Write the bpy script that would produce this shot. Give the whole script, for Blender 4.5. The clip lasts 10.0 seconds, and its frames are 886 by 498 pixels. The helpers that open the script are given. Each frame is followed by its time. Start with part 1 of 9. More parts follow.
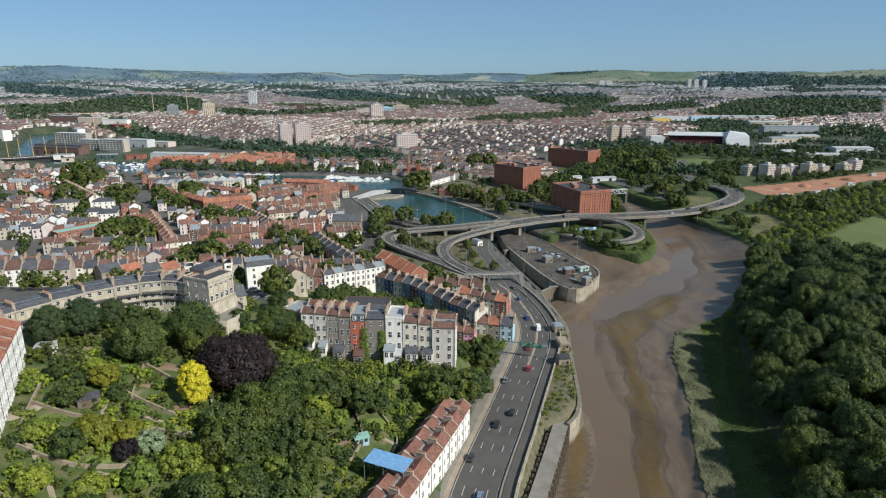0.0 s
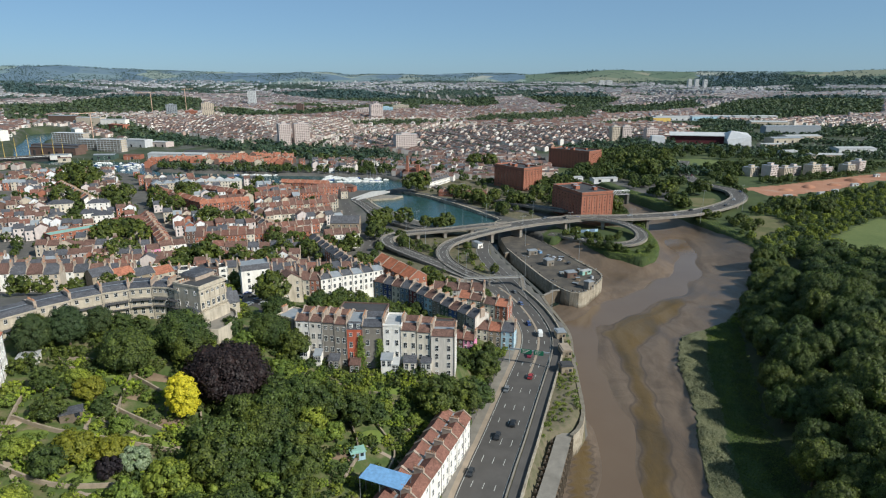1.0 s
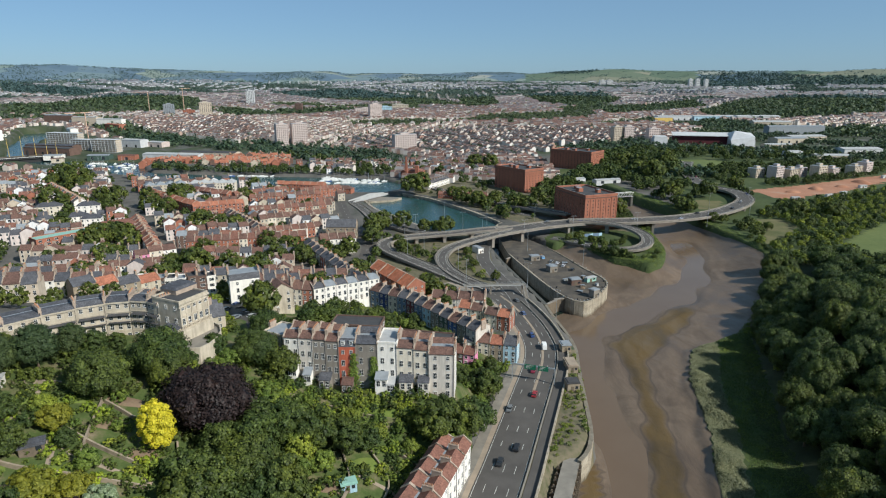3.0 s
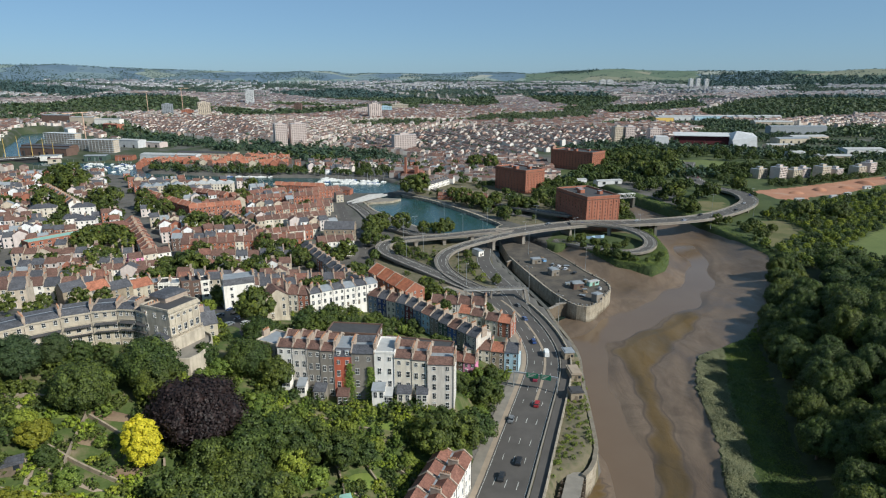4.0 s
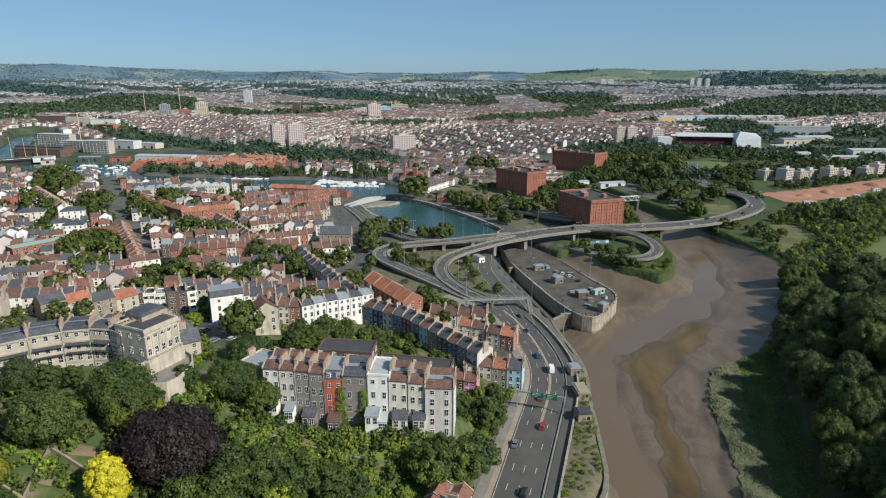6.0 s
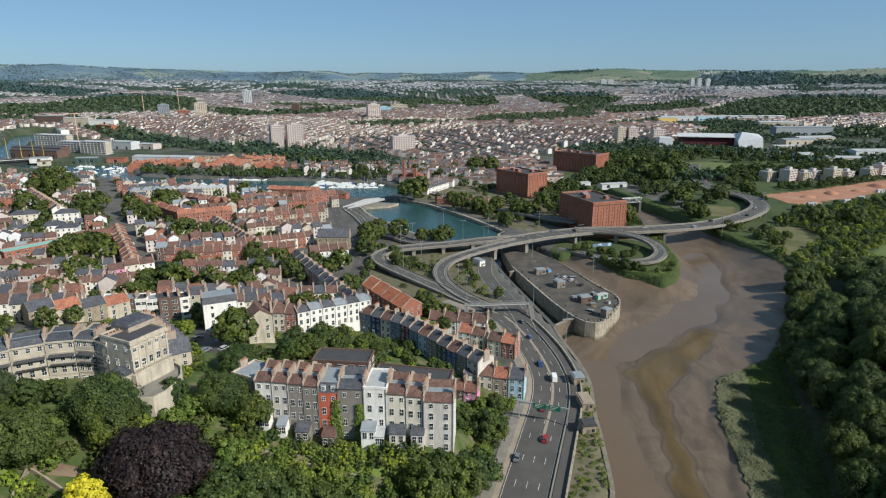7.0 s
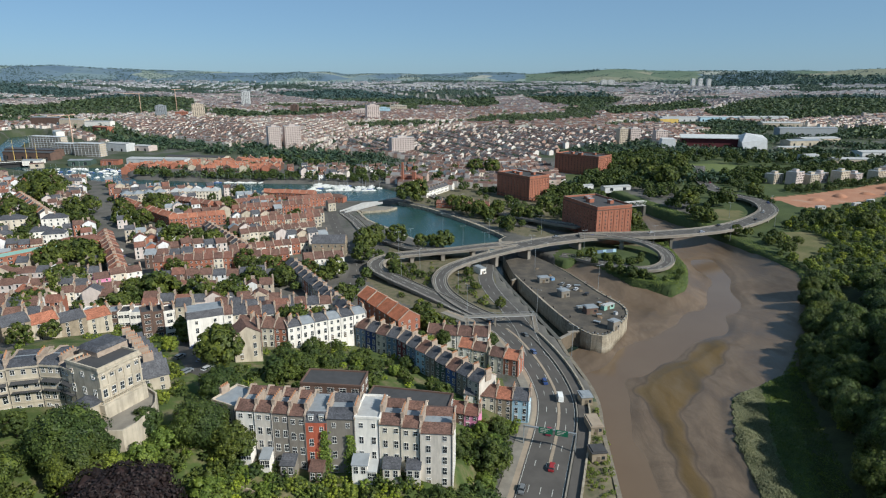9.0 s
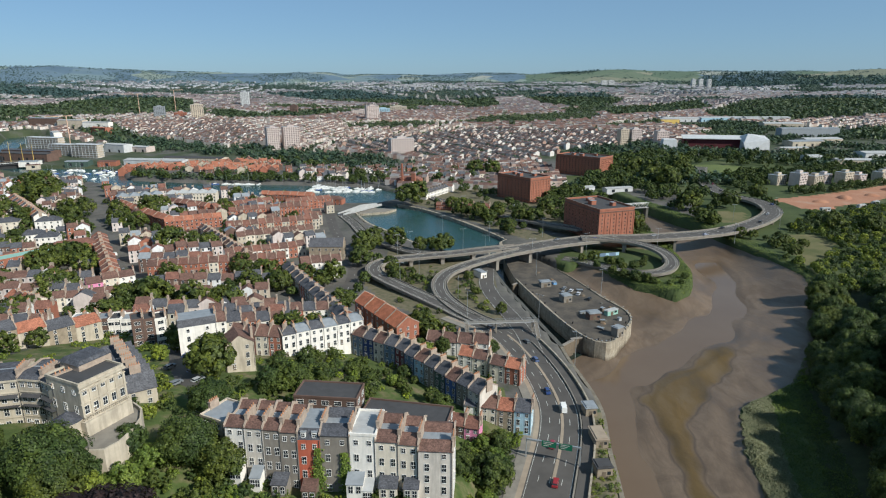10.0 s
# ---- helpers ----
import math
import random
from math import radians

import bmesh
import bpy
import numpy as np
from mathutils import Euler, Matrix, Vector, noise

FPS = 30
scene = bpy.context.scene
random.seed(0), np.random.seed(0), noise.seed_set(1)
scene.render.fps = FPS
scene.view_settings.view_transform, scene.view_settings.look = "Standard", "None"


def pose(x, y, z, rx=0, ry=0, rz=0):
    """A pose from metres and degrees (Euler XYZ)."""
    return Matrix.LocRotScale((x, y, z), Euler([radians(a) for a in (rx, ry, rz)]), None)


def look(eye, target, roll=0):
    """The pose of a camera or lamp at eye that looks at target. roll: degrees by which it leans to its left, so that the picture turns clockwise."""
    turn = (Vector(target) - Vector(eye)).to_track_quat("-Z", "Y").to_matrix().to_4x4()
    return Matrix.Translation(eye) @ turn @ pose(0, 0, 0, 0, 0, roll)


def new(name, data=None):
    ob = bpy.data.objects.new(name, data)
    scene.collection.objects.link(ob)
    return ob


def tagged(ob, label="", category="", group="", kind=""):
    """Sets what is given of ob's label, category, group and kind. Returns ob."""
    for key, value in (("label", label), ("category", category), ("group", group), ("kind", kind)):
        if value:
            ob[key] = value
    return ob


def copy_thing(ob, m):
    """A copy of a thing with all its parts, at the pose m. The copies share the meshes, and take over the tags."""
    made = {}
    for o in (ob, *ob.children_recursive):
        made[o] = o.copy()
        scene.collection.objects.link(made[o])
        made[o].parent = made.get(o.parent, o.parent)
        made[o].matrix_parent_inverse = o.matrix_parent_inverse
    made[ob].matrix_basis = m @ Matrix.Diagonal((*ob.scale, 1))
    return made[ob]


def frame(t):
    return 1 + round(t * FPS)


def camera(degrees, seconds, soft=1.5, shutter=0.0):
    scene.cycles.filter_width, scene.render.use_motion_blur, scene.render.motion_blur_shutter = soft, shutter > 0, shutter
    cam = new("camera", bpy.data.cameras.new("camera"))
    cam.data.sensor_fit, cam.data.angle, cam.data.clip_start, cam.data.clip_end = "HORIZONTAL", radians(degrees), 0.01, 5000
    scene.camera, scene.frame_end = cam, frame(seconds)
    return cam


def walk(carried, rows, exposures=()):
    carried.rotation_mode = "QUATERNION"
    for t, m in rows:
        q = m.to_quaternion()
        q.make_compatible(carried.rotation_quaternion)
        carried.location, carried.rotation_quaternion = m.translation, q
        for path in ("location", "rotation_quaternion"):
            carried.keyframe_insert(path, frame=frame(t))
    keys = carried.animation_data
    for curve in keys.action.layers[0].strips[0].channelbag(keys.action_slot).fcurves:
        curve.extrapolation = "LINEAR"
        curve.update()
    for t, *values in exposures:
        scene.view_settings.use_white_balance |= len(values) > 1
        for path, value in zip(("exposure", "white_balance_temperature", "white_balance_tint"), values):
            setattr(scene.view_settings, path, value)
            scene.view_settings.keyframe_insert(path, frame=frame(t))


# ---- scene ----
cam = camera(72.0, 10.0, 1.15)
ROWS = [
    (0.0, 0.000, 0.000, 112.000, 0.000, -15.500, 0.000),
    (0.5, 0.102, 3.602, 111.996, -0.003, -15.515, 0.009),
    (1.0, 0.200, 7.195, 111.989, -0.006, -15.530, 0.017),
    (1.5, 0.294, 10.779, 111.982, -0.009, -15.545, 0.024),
    (2.0, 0.386, 14.357, 111.979, -0.012, -15.559, 0.030),
    (2.5, 0.476, 17.930, 111.981, -0.015, -15.573, 0.034),
    (4.0, 0.735, 28.636, 112.035, -0.024, -15.607, 0.037),
    (4.5, 0.820, 32.205, 112.070, -0.027, -15.615, 0.035),
    (5.0, 0.906, 35.777, 112.111, -0.030, -15.621, 0.032),
    (5.5, 0.993, 39.353, 112.159, -0.033, -15.624, 0.027),
    (7.0, 1.268, 50.125, 112.308, -0.044, -15.618, 0.002),
    (7.5, 1.368, 53.735, 112.349, -0.047, -15.610, -0.009),
    (8.0, 1.473, 57.357, 112.377, -0.049, -15.599, -0.021),
    (8.5, 1.584, 60.993, 112.388, -0.052, -15.585, -0.034),
    (9.0, 1.702, 64.645, 112.376, -0.054, -15.567, -0.048),
    (9.5, 1.829, 68.313, 112.333, -0.055, -15.547, -0.064),
    (10.0, 1.965, 72.000, 112.252, -0.055, -15.523, -0.079),
]
walk(cam, [(t, pose(x, y, z, 90 + pitch, -roll, yaw)) for t, x, y, z, yaw, pitch, roll in ROWS], [(0.0, 0.12, 6150, 6), (10.0, 0.12, 6150, 6)])

# ---- light ----
SUN_AZ, SUN_EL = math.atan2(-0.56, 0.83), radians(36.0)
to_sun = Vector((math.cos(SUN_AZ) * math.cos(SUN_EL), math.sin(SUN_AZ) * math.cos(SUN_EL), math.sin(SUN_EL)))
world = bpy.data.worlds.new("world")
scene.world = world
world.use_nodes = True
sky = world.node_tree.nodes.new("ShaderNodeTexSky")
sky.sky_type, sky.sun_disc = "NISHITA", False
sky.sun_elevation, sky.sun_rotation = SUN_EL, math.pi / 2 - SUN_AZ
sky.altitude, sky.air_density, sky.dust_density, sky.ozone_density = 60.0, 0.75, 0.4, 3.0
air = world.node_tree.nodes.new("ShaderNodeMix")
air.data_type, air.blend_type = "RGBA", "MULTIPLY"
air.inputs[0].default_value, air.inputs[7].default_value = 1.0, (0.86, 1.0, 1.16, 1)
world.node_tree.links.new(sky.outputs["Color"], air.inputs[6])
haze = world.node_tree.nodes.new("ShaderNodeMix")
haze.data_type = "RGBA"
haze.inputs[0].default_value, haze.inputs[7].default_value = 0.4, (5.3, 8.3, 10.9, 1)
world.node_tree.links.new(air.outputs[2], haze.inputs[6])
world.node_tree.links.new(haze.outputs[2], world.node_tree.nodes["Background"].inputs["Color"])
world.node_tree.nodes["Background"].inputs["Strength"].default_value = 0.06
lamp = bpy.data.lights.new("sun", "SUN")
lamp.energy, lamp.angle, lamp.color = 5.0, radians(0.53), (1.0, 0.94, 0.84)
sun = new("sun", lamp)
sun.matrix_world = look(to_sun * 3000, (0, 0, 0))


# ---- materials ----
class Nodes:
    """A small helper round one node material."""

    def __init__(self, name, rough=0.8, metal=0.0):
        self.mat = bpy.data.materials.new(name)
        self.mat.use_nodes = True
        self.t = self.mat.node_tree
        self.b = self.t.nodes["Principled BSDF"]
        self.b.inputs["Roughness"].default_value = rough
        self.b.inputs["Metallic"].default_value = metal
        self.b.inputs["Specular IOR Level"].default_value = 0.3

    def node(self, kind, **sets):
        n = self.t.nodes.new(kind)
        for k, v in sets.items():
            n.inputs[k].default_value = v
        return n

    def link(self, a, b):
        self.t.links.new(a, b)

    def coords(self, space="Object"):
        return self.t.nodes.new("ShaderNodeTexCoord").outputs[space]

    def noise(self, scale, detail=4.0, space="Object", rough=0.6):
        n = self.node("ShaderNodeTexNoise", Scale=scale, Detail=detail, Roughness=rough)
        self.link(self.coords(space), n.inputs["Vector"])
        return n.outputs["Fac"]

    def place(self):
        """World position, so that pieces differ from place to place."""
        return self.t.nodes.new("ShaderNodeNewGeometry").outputs["Position"]

    def wnoise(self, scale, detail=4.0, rough=0.6):
        n = self.node("ShaderNodeTexNoise", Scale=scale, Detail=detail, Roughness=rough)
        self.link(self.place(), n.inputs["Vector"])
        return n.outputs["Fac"]

    def ramp(self, fac, stops):
        r = self.t.nodes.new("ShaderNodeValToRGB")
        e = r.color_ramp.elements
        while len(e) < len(stops):
            e.new(0.5)
        for el, (p, c) in zip(e, stops):
            el.position, el.color = p, (*c, 1)
        self.link(fac, r.inputs["Fac"])
        return r.outputs["Color"]

    def mix(self, fac, a, b, mode="MIX"):
        m = self.t.nodes.new("ShaderNodeMix")
        m.data_type, m.blend_type = "RGBA", mode
        for sock, v in ((m.inputs[0], fac), (m.inputs[6], a), (m.inputs[7], b)):
            if isinstance(v, (int, float)):
                sock.default_value = v
            elif isinstance(v, tuple):
                sock.default_value = (*v, 1)
            else:
                self.link(v, sock)
        return m.outputs[2]

    def island(self):
        return self.t.nodes.new("ShaderNodeNewGeometry").outputs["Random Per Island"]

    def objrand(self):
        return self.t.nodes.new("ShaderNodeObjectInfo").outputs["Random"]

    def math(self, op, a, b=0.5):
        m = self.t.nodes.new("ShaderNodeMath")
        m.operation = op
        for sock, v in zip(m.inputs, (a, b)):
            if isinstance(v, (int, float)):
                sock.default_value = v
            else:
                self.link(v, sock)
        return m.outputs[0]

    def bump(self, height, strength=0.4, dist=0.05):
        n = self.node("ShaderNodeBump", Strength=strength, Distance=dist)
        self.link(height, n.inputs["Height"])
        self.link(n.outputs["Normal"], self.b.inputs["Normal"])

    def color(self, c):
        if isinstance(c, tuple):
            self.b.inputs["Base Color"].default_value = (*c, 1)
        else:
            self.link(c, self.b.inputs["Base Color"])
        return self.mat


def shade(c, k):
    return tuple(min(1.0, v * k) for v in c)


def plain(name, c, rough=0.75, metal=0.0, scale=0.6, spread=0.22, fine=6.0, streak=0.0):
    """A worn surface: broad stains and fine grain over one colour."""
    n = Nodes(name, rough, metal)
    broad = n.ramp(n.wnoise(scale, 5), [(0.3, shade(c, 1 - spread)), (0.7, shade(c, 1 + spread * 0.6))])
    grain = n.wnoise(fine, 3)
    out = n.mix(n.math("MULTIPLY", grain, 0.35), broad, shade(c, 0.62))
    if streak:
        run = n.node("ShaderNodeMapping", Scale=(1.0, 1.0, 0.14))
        n.link(n.place(), run.inputs["Vector"])
        s_ = n.node("ShaderNodeTexNoise", Scale=0.9, Detail=5, Roughness=0.62)
        n.link(run.outputs[0], s_.inputs["Vector"])
        out = n.mix(n.ramp(s_.outputs["Fac"], [(0.45, (0, 0, 0)), (0.72, (streak, streak, streak))]), out, shade(c, 0.5))
    n.bump(grain, 0.25, 0.03)
    return n.color(out)


def varied(name, stops, rough=0.8, by="object", scale=0.5, dirt=0.3):
    """One of several colours for each object or each loose piece, with stains."""
    n = Nodes(name, rough)
    pick = n.objrand() if by == "object" else n.island()
    r = n.ramp(pick, stops)
    dark = n.mix(1.0, r, (0.62, 0.6, 0.57), "MULTIPLY")
    out = n.mix(n.math("MULTIPLY", n.wnoise(scale, 6), dirt * 1.6), r, dark)
    n.bump(n.wnoise(5.0, 3), 0.25, 0.03)
    return n.color(out)


def tiles(name, c, scale=3.2, spread=0.35):
    """Roof covering: courses of tiles across the slope with uneven, stained pieces."""
    n = Nodes(name, 0.8)
    v = n.node("ShaderNodeTexVoronoi", Scale=scale)
    n.link(n.place(), v.inputs["Vector"])
    sep = n.t.nodes.new("ShaderNodeSeparateColor")
    n.link(v.outputs["Color"], sep.inputs["Color"])
    piece = n.ramp(sep.outputs["Red"], [(0.0, shade(c, 1 - spread)), (1.0, shade(c, 1 + spread))])
    stain = n.mix(n.ramp(n.wnoise(0.35, 6), [(0.42, (0, 0, 0)), (0.7, (0.7, 0.7, 0.7))]), piece, shade(c, 0.5))
    tone = n.mix(n.objrand(), stain, n.mix(1.0, stain, (0.72, 0.74, 0.78), "MULTIPLY"))
    w = n.node("ShaderNodeTexWave", Scale=1.6, Distortion=0.6)
    w.bands_direction = "Z"
    n.link(n.place(), w.inputs["Vector"])
    n.bump(w.outputs["Fac"], 0.3, 0.05)
    return n.color(tone)


def foliage(name, dark, light, spread=0.35, rough=0.6):
    """Leaves: each loose leaf and each plant a little different, some light passing through."""
    n = Nodes(name, rough)
    base = n.ramp(n.island(), [(0.0, dark), (0.65, tuple((a + b) / 2 for a, b in zip(dark, light))), (1.0, light)])
    warm = n.mix(1.0, base, (1.25, 1.1, 0.7), "MULTIPLY")
    cool = n.mix(1.0, base, (0.68, 0.8, 0.76), "MULTIPLY")
    per = n.mix(n.objrand(), cool, warm)
    col = n.mix(0.6 + spread * 0.3, base, per)
    patch = n.ramp(n.wnoise(0.11, 2), [(0.35, (0.66, 0.76, 0.85)), (0.5, (1.0, 1.0, 1.0)), (0.66, (1.3, 1.25, 0.95))])
    col = n.mix(spread, col, n.mix(1.0, col, patch, "MULTIPLY")) if spread < 0.3 else n.mix(1.0, col, patch, "MULTIPLY")
    n.color(col)
    tr = n.t.nodes.new("ShaderNodeBsdfTranslucent")
    n.link(n.mix(1.0, col, (1.3, 1.4, 0.6), "MULTIPLY"), tr.inputs["Color"])
    mx = n.node("ShaderNodeMixShader", Fac=0.12)
    n.link(n.b.outputs[0], mx.inputs[1])
    n.link(tr.outputs[0], mx.inputs[2])
    n.link(mx.outputs[0], n.t.nodes["Material Output"].inputs["Surface"])
    return n.mat


def ground_mat(name, stops, scale, fine=0.8, rough=0.95, second=None):
    n = Nodes(name, rough)
    c = n.ramp(n.wnoise(scale, 7, 0.65), stops)
    g = n.wnoise(fine, 5)
    c = n.mix(n.math("MULTIPLY", g, 0.7), c, n.mix(1.0, c, (0.5, 0.5, 0.5), "MULTIPLY"))
    if second:
        v = n.node("ShaderNodeTexVoronoi", Scale=second[0])
        n.link(n.place(), v.inputs["Vector"])
        sep = n.t.nodes.new("ShaderNodeSeparateColor")
        n.link(v.outputs["Color"], sep.inputs["Color"])
        c = n.mix(0.65, c, n.ramp(sep.outputs["Green"], second[1]))
    n.bump(g, 0.5, 0.3)
    return n.color(c)


M = {}
M["garden"] = ground_mat("garden_ground", [(0.3, (0.045, 0.07, 0.018)), (0.48, (0.085, 0.12, 0.032)), (0.58, (0.15, 0.145, 0.065)), (0.72, (0.27, 0.21, 0.14))], 0.16, 0.9)
M["grass"] = ground_mat("rough_grass", [(0.3, (0.045, 0.066, 0.022)), (0.55, (0.075, 0.1, 0.034)), (0.75, (0.15, 0.145, 0.07))], 0.03, 0.5)
M["lawn"] = ground_mat("mown_grass", [(0.3, (0.1, 0.135, 0.04)), (0.7, (0.17, 0.2, 0.065))], 0.02, 0.4)
M["urban"] = ground_mat("town_ground", [(0.3, (0.05, 0.075, 0.03)), (0.42, (0.11, 0.104, 0.094)), (0.58, (0.155, 0.143, 0.128)), (0.7, (0.08, 0.105, 0.04))], 0.05, 0.5)
# Far land in blue-greys: the haze of distance is in its base colour.
M["far"] = ground_mat("hazed_far_fields", [(0.35, (0.1, 0.155, 0.2)), (0.6, (0.14, 0.2, 0.24))], 0.004, 0.02, 0.95,
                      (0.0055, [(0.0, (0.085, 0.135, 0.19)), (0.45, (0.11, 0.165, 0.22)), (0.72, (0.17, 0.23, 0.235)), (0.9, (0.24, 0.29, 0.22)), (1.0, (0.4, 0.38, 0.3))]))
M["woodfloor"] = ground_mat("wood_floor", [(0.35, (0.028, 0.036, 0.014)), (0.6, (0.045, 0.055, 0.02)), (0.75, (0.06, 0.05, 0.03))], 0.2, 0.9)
M["suburb"] = ground_mat("suburb_ground", [(0.35, (0.04, 0.06, 0.028)), (0.5, (0.07, 0.085, 0.045)), (0.62, (0.13, 0.125, 0.115)), (0.75, (0.06, 0.08, 0.035))], 0.02, 0.1)
# Ridge fields: greens muted and turned a little blue.
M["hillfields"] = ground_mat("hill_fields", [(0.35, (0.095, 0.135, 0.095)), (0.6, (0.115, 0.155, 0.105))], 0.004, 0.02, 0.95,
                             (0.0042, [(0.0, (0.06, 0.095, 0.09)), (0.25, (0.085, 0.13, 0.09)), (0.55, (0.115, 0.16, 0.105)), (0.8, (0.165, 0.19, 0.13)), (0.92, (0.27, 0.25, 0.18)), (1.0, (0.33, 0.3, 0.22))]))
M["drygrass"] = ground_mat("dry_grass", [(0.3, (0.1, 0.11, 0.04)), (0.55, (0.17, 0.155, 0.07)), (0.75, (0.21, 0.18, 0.1))], 0.05, 0.5)
M["soil"] = ground_mat("garden_soil", [(0.3, (0.17, 0.115, 0.075)), (0.55, (0.25, 0.175, 0.115)), (0.75, (0.14, 0.13, 0.06))], 0.5, 1.5)
M["gardenlawn"] = ground_mat("garden_lawn", [(0.3, (0.12, 0.17, 0.035)), (0.6, (0.19, 0.24, 0.05)), (0.8, (0.24, 0.24, 0.09))], 0.3, 1.2)
M["scrub"] = ground_mat("rough_bank", [(0.3, (0.075, 0.085, 0.035)), (0.48, (0.15, 0.135, 0.08)), (0.6, (0.2, 0.165, 0.11)), (0.75, (0.09, 0.11, 0.04))], 0.3, 1.2)
M["redearth"] = ground_mat("red_earth", [(0.3, (0.38, 0.17, 0.1)), (0.6, (0.46, 0.24, 0.15)), (0.75, (0.42, 0.36, 0.3))], 0.04, 0.5)
M["asphalt"] = plain("asphalt", (0.1, 0.091, 0.083), 0.9, 0, 0.12, 0.25, 3.0)
M["paving"] = plain("paving", (0.25, 0.225, 0.19), 0.9, 0, 0.3, 0.25, 3.0)
M["bikelane"] = plain("buff_surfacing", (0.35, 0.28, 0.21), 0.9, 0, 0.3, 0.2, 3.0)
M["concrete"] = plain("concrete", (0.265, 0.235, 0.2), 0.85, 0, 0.25, 0.25, 3.0)
M["marking"] = plain("road_paint", (0.55, 0.54, 0.5), 0.8, 0, 1.5, 0.2, 6.0)
n = Nodes("quay_stone", 0.9)
stone = n.ramp(n.wnoise(0.35, 6), [(0.3, (0.3, 0.25, 0.185)), (0.5, (0.4, 0.345, 0.265)), (0.7, (0.47, 0.42, 0.335))])
run = n.node("ShaderNodeMapping", Scale=(1.0, 1.0, 0.12))
n.link(n.place(), run.inputs["Vector"])
drip = n.node("ShaderNodeTexNoise", Scale=0.7, Detail=6, Roughness=0.65)
n.link(run.outputs[0], drip.inputs["Vector"])
stone = n.mix(n.ramp(drip.outputs["Fac"], [(0.46, (0, 0, 0)), (0.7, (0.75, 0.75, 0.75))]), stone, (0.17, 0.14, 0.1))
joint = n.node("ShaderNodeTexBrick", Scale=1.0)
joint.inputs["Color1"].default_value, joint.inputs["Color2"].default_value, joint.inputs["Mortar"].default_value = (1, 1, 1, 1), (0.82, 0.82, 0.82, 1), (0.55, 0.55, 0.55, 1)
joint.inputs["Brick Width"].default_value, joint.inputs["Row Height"].default_value, joint.inputs["Mortar Size"].default_value = 1.6, 0.6, 0.03
turn = n.node("ShaderNodeMapping", Rotation=(radians(90), 0, 0))
n.link(n.place(), turn.inputs["Vector"])
n.link(turn.outputs[0], joint.inputs["Vector"])
stone = n.mix(1.0, stone, joint.outputs["Color"], "MULTIPLY")
# mud and weed left by the tides, up to an uneven high-water line
cut_ = n.t.nodes.new("ShaderNodeSeparateXYZ")
n.link(n.place(), cut_.inputs["Vector"])
tide = n.math("ADD", n.math("MULTIPLY", cut_.outputs["Z"], -0.4), n.math("MULTIPLY", drip.outputs["Fac"], 1.6))
stone = n.mix(n.ramp(n.math("MULTIPLY", tide, 0.2), [(0.72, (0, 0, 0)), (0.9, (0.85, 0.85, 0.85))]), stone, (0.085, 0.062, 0.04))
n.bump(joint.outputs["Fac"], -0.3, 0.05)
M["quaystone"] = n.color(stone)
M["darkstone"] = plain("wet_stone", (0.11, 0.105, 0.09), 0.7, 0, 0.35, 0.35, 1.6)
M["metal"] = plain("painted_steel", (0.45, 0.47, 0.48), 0.45, 0.6, 0.6, 0.15)
M["white"] = plain("white_paint", (0.8, 0.79, 0.76), 0.6, 0, 0.7, 0.12)
M["black"] = plain("black_rubber", (0.03, 0.03, 0.032), 0.6, 0, 0.7, 0.2)
M["glass"] = Nodes("window_glass", 0.08).color((0.025, 0.03, 0.036))
M["glass"].node_tree.nodes["Principled BSDF"].inputs["Specular IOR Level"].default_value = 0.6
M["timber"] = plain("old_timber", (0.16, 0.125, 0.09), 0.9, 0, 0.8, 0.35)
M["brick"] = plain("red_brick", (0.36, 0.142, 0.09), 0.85, 0, 0.25, 0.22, 2.0, streak=0.35)
M["brickdark"] = plain("brown_brick", (0.15, 0.095, 0.075), 0.85, 0, 0.25, 0.22, 2.0)
M["render_white"] = plain("white_render", (0.87, 0.82, 0.75), 0.8, 0, 0.4, 0.12, streak=0.5)
M["render_cream"] = plain("cream_render", (0.74, 0.66, 0.54), 0.85, 0, 0.4, 0.16, streak=0.5)
M["render_grey"] = plain("grey_render", (0.58, 0.485, 0.38), 0.85, 0, 0.4, 0.2, streak=0.5)
M["render_dark"] = plain("dark_grey_render", (0.26, 0.23, 0.195), 0.85, 0, 0.4, 0.2, streak=0.5)
M["render_stone"] = plain("stone_grey_render", (0.66, 0.6, 0.53), 0.85, 0, 0.4, 0.16, streak=0.6)
M["render_navy"] = plain("navy_render", (0.035, 0.06, 0.19), 0.8, 0, 0.4, 0.15, streak=0.4)
M["render_teal"] = plain("slate_blue_render", (0.16, 0.23, 0.33), 0.8, 0, 0.4, 0.15, streak=0.4)
M["render_maroon"] = plain("maroon_render", (0.15, 0.04, 0.045), 0.8, 0, 0.4, 0.15, streak=0.4)
M["render_green"] = plain("dark_green_render", (0.07, 0.11, 0.09), 0.8, 0, 0.4, 0.15, streak=0.4)
M["render_red"] = plain("red_render", (0.5, 0.13, 0.075), 0.85, 0, 0.4, 0.2, streak=0.5)
M["render_blue"] = plain("blue_render", (0.075, 0.13, 0.33), 0.8, 0, 0.4, 0.15, streak=0.5)
M["render_sky"] = plain("pale_blue_render", (0.42, 0.6, 0.7), 0.8, 0, 0.4, 0.12, streak=0.5)
M["render_pink"] = plain("pink_render", (0.75, 0.28, 0.45), 0.8, 0, 0.4, 0.12, streak=0.5)
M["render_peach"] = plain("peach_render", (0.68, 0.45, 0.33), 0.8, 0, 0.4, 0.12, streak=0.5)
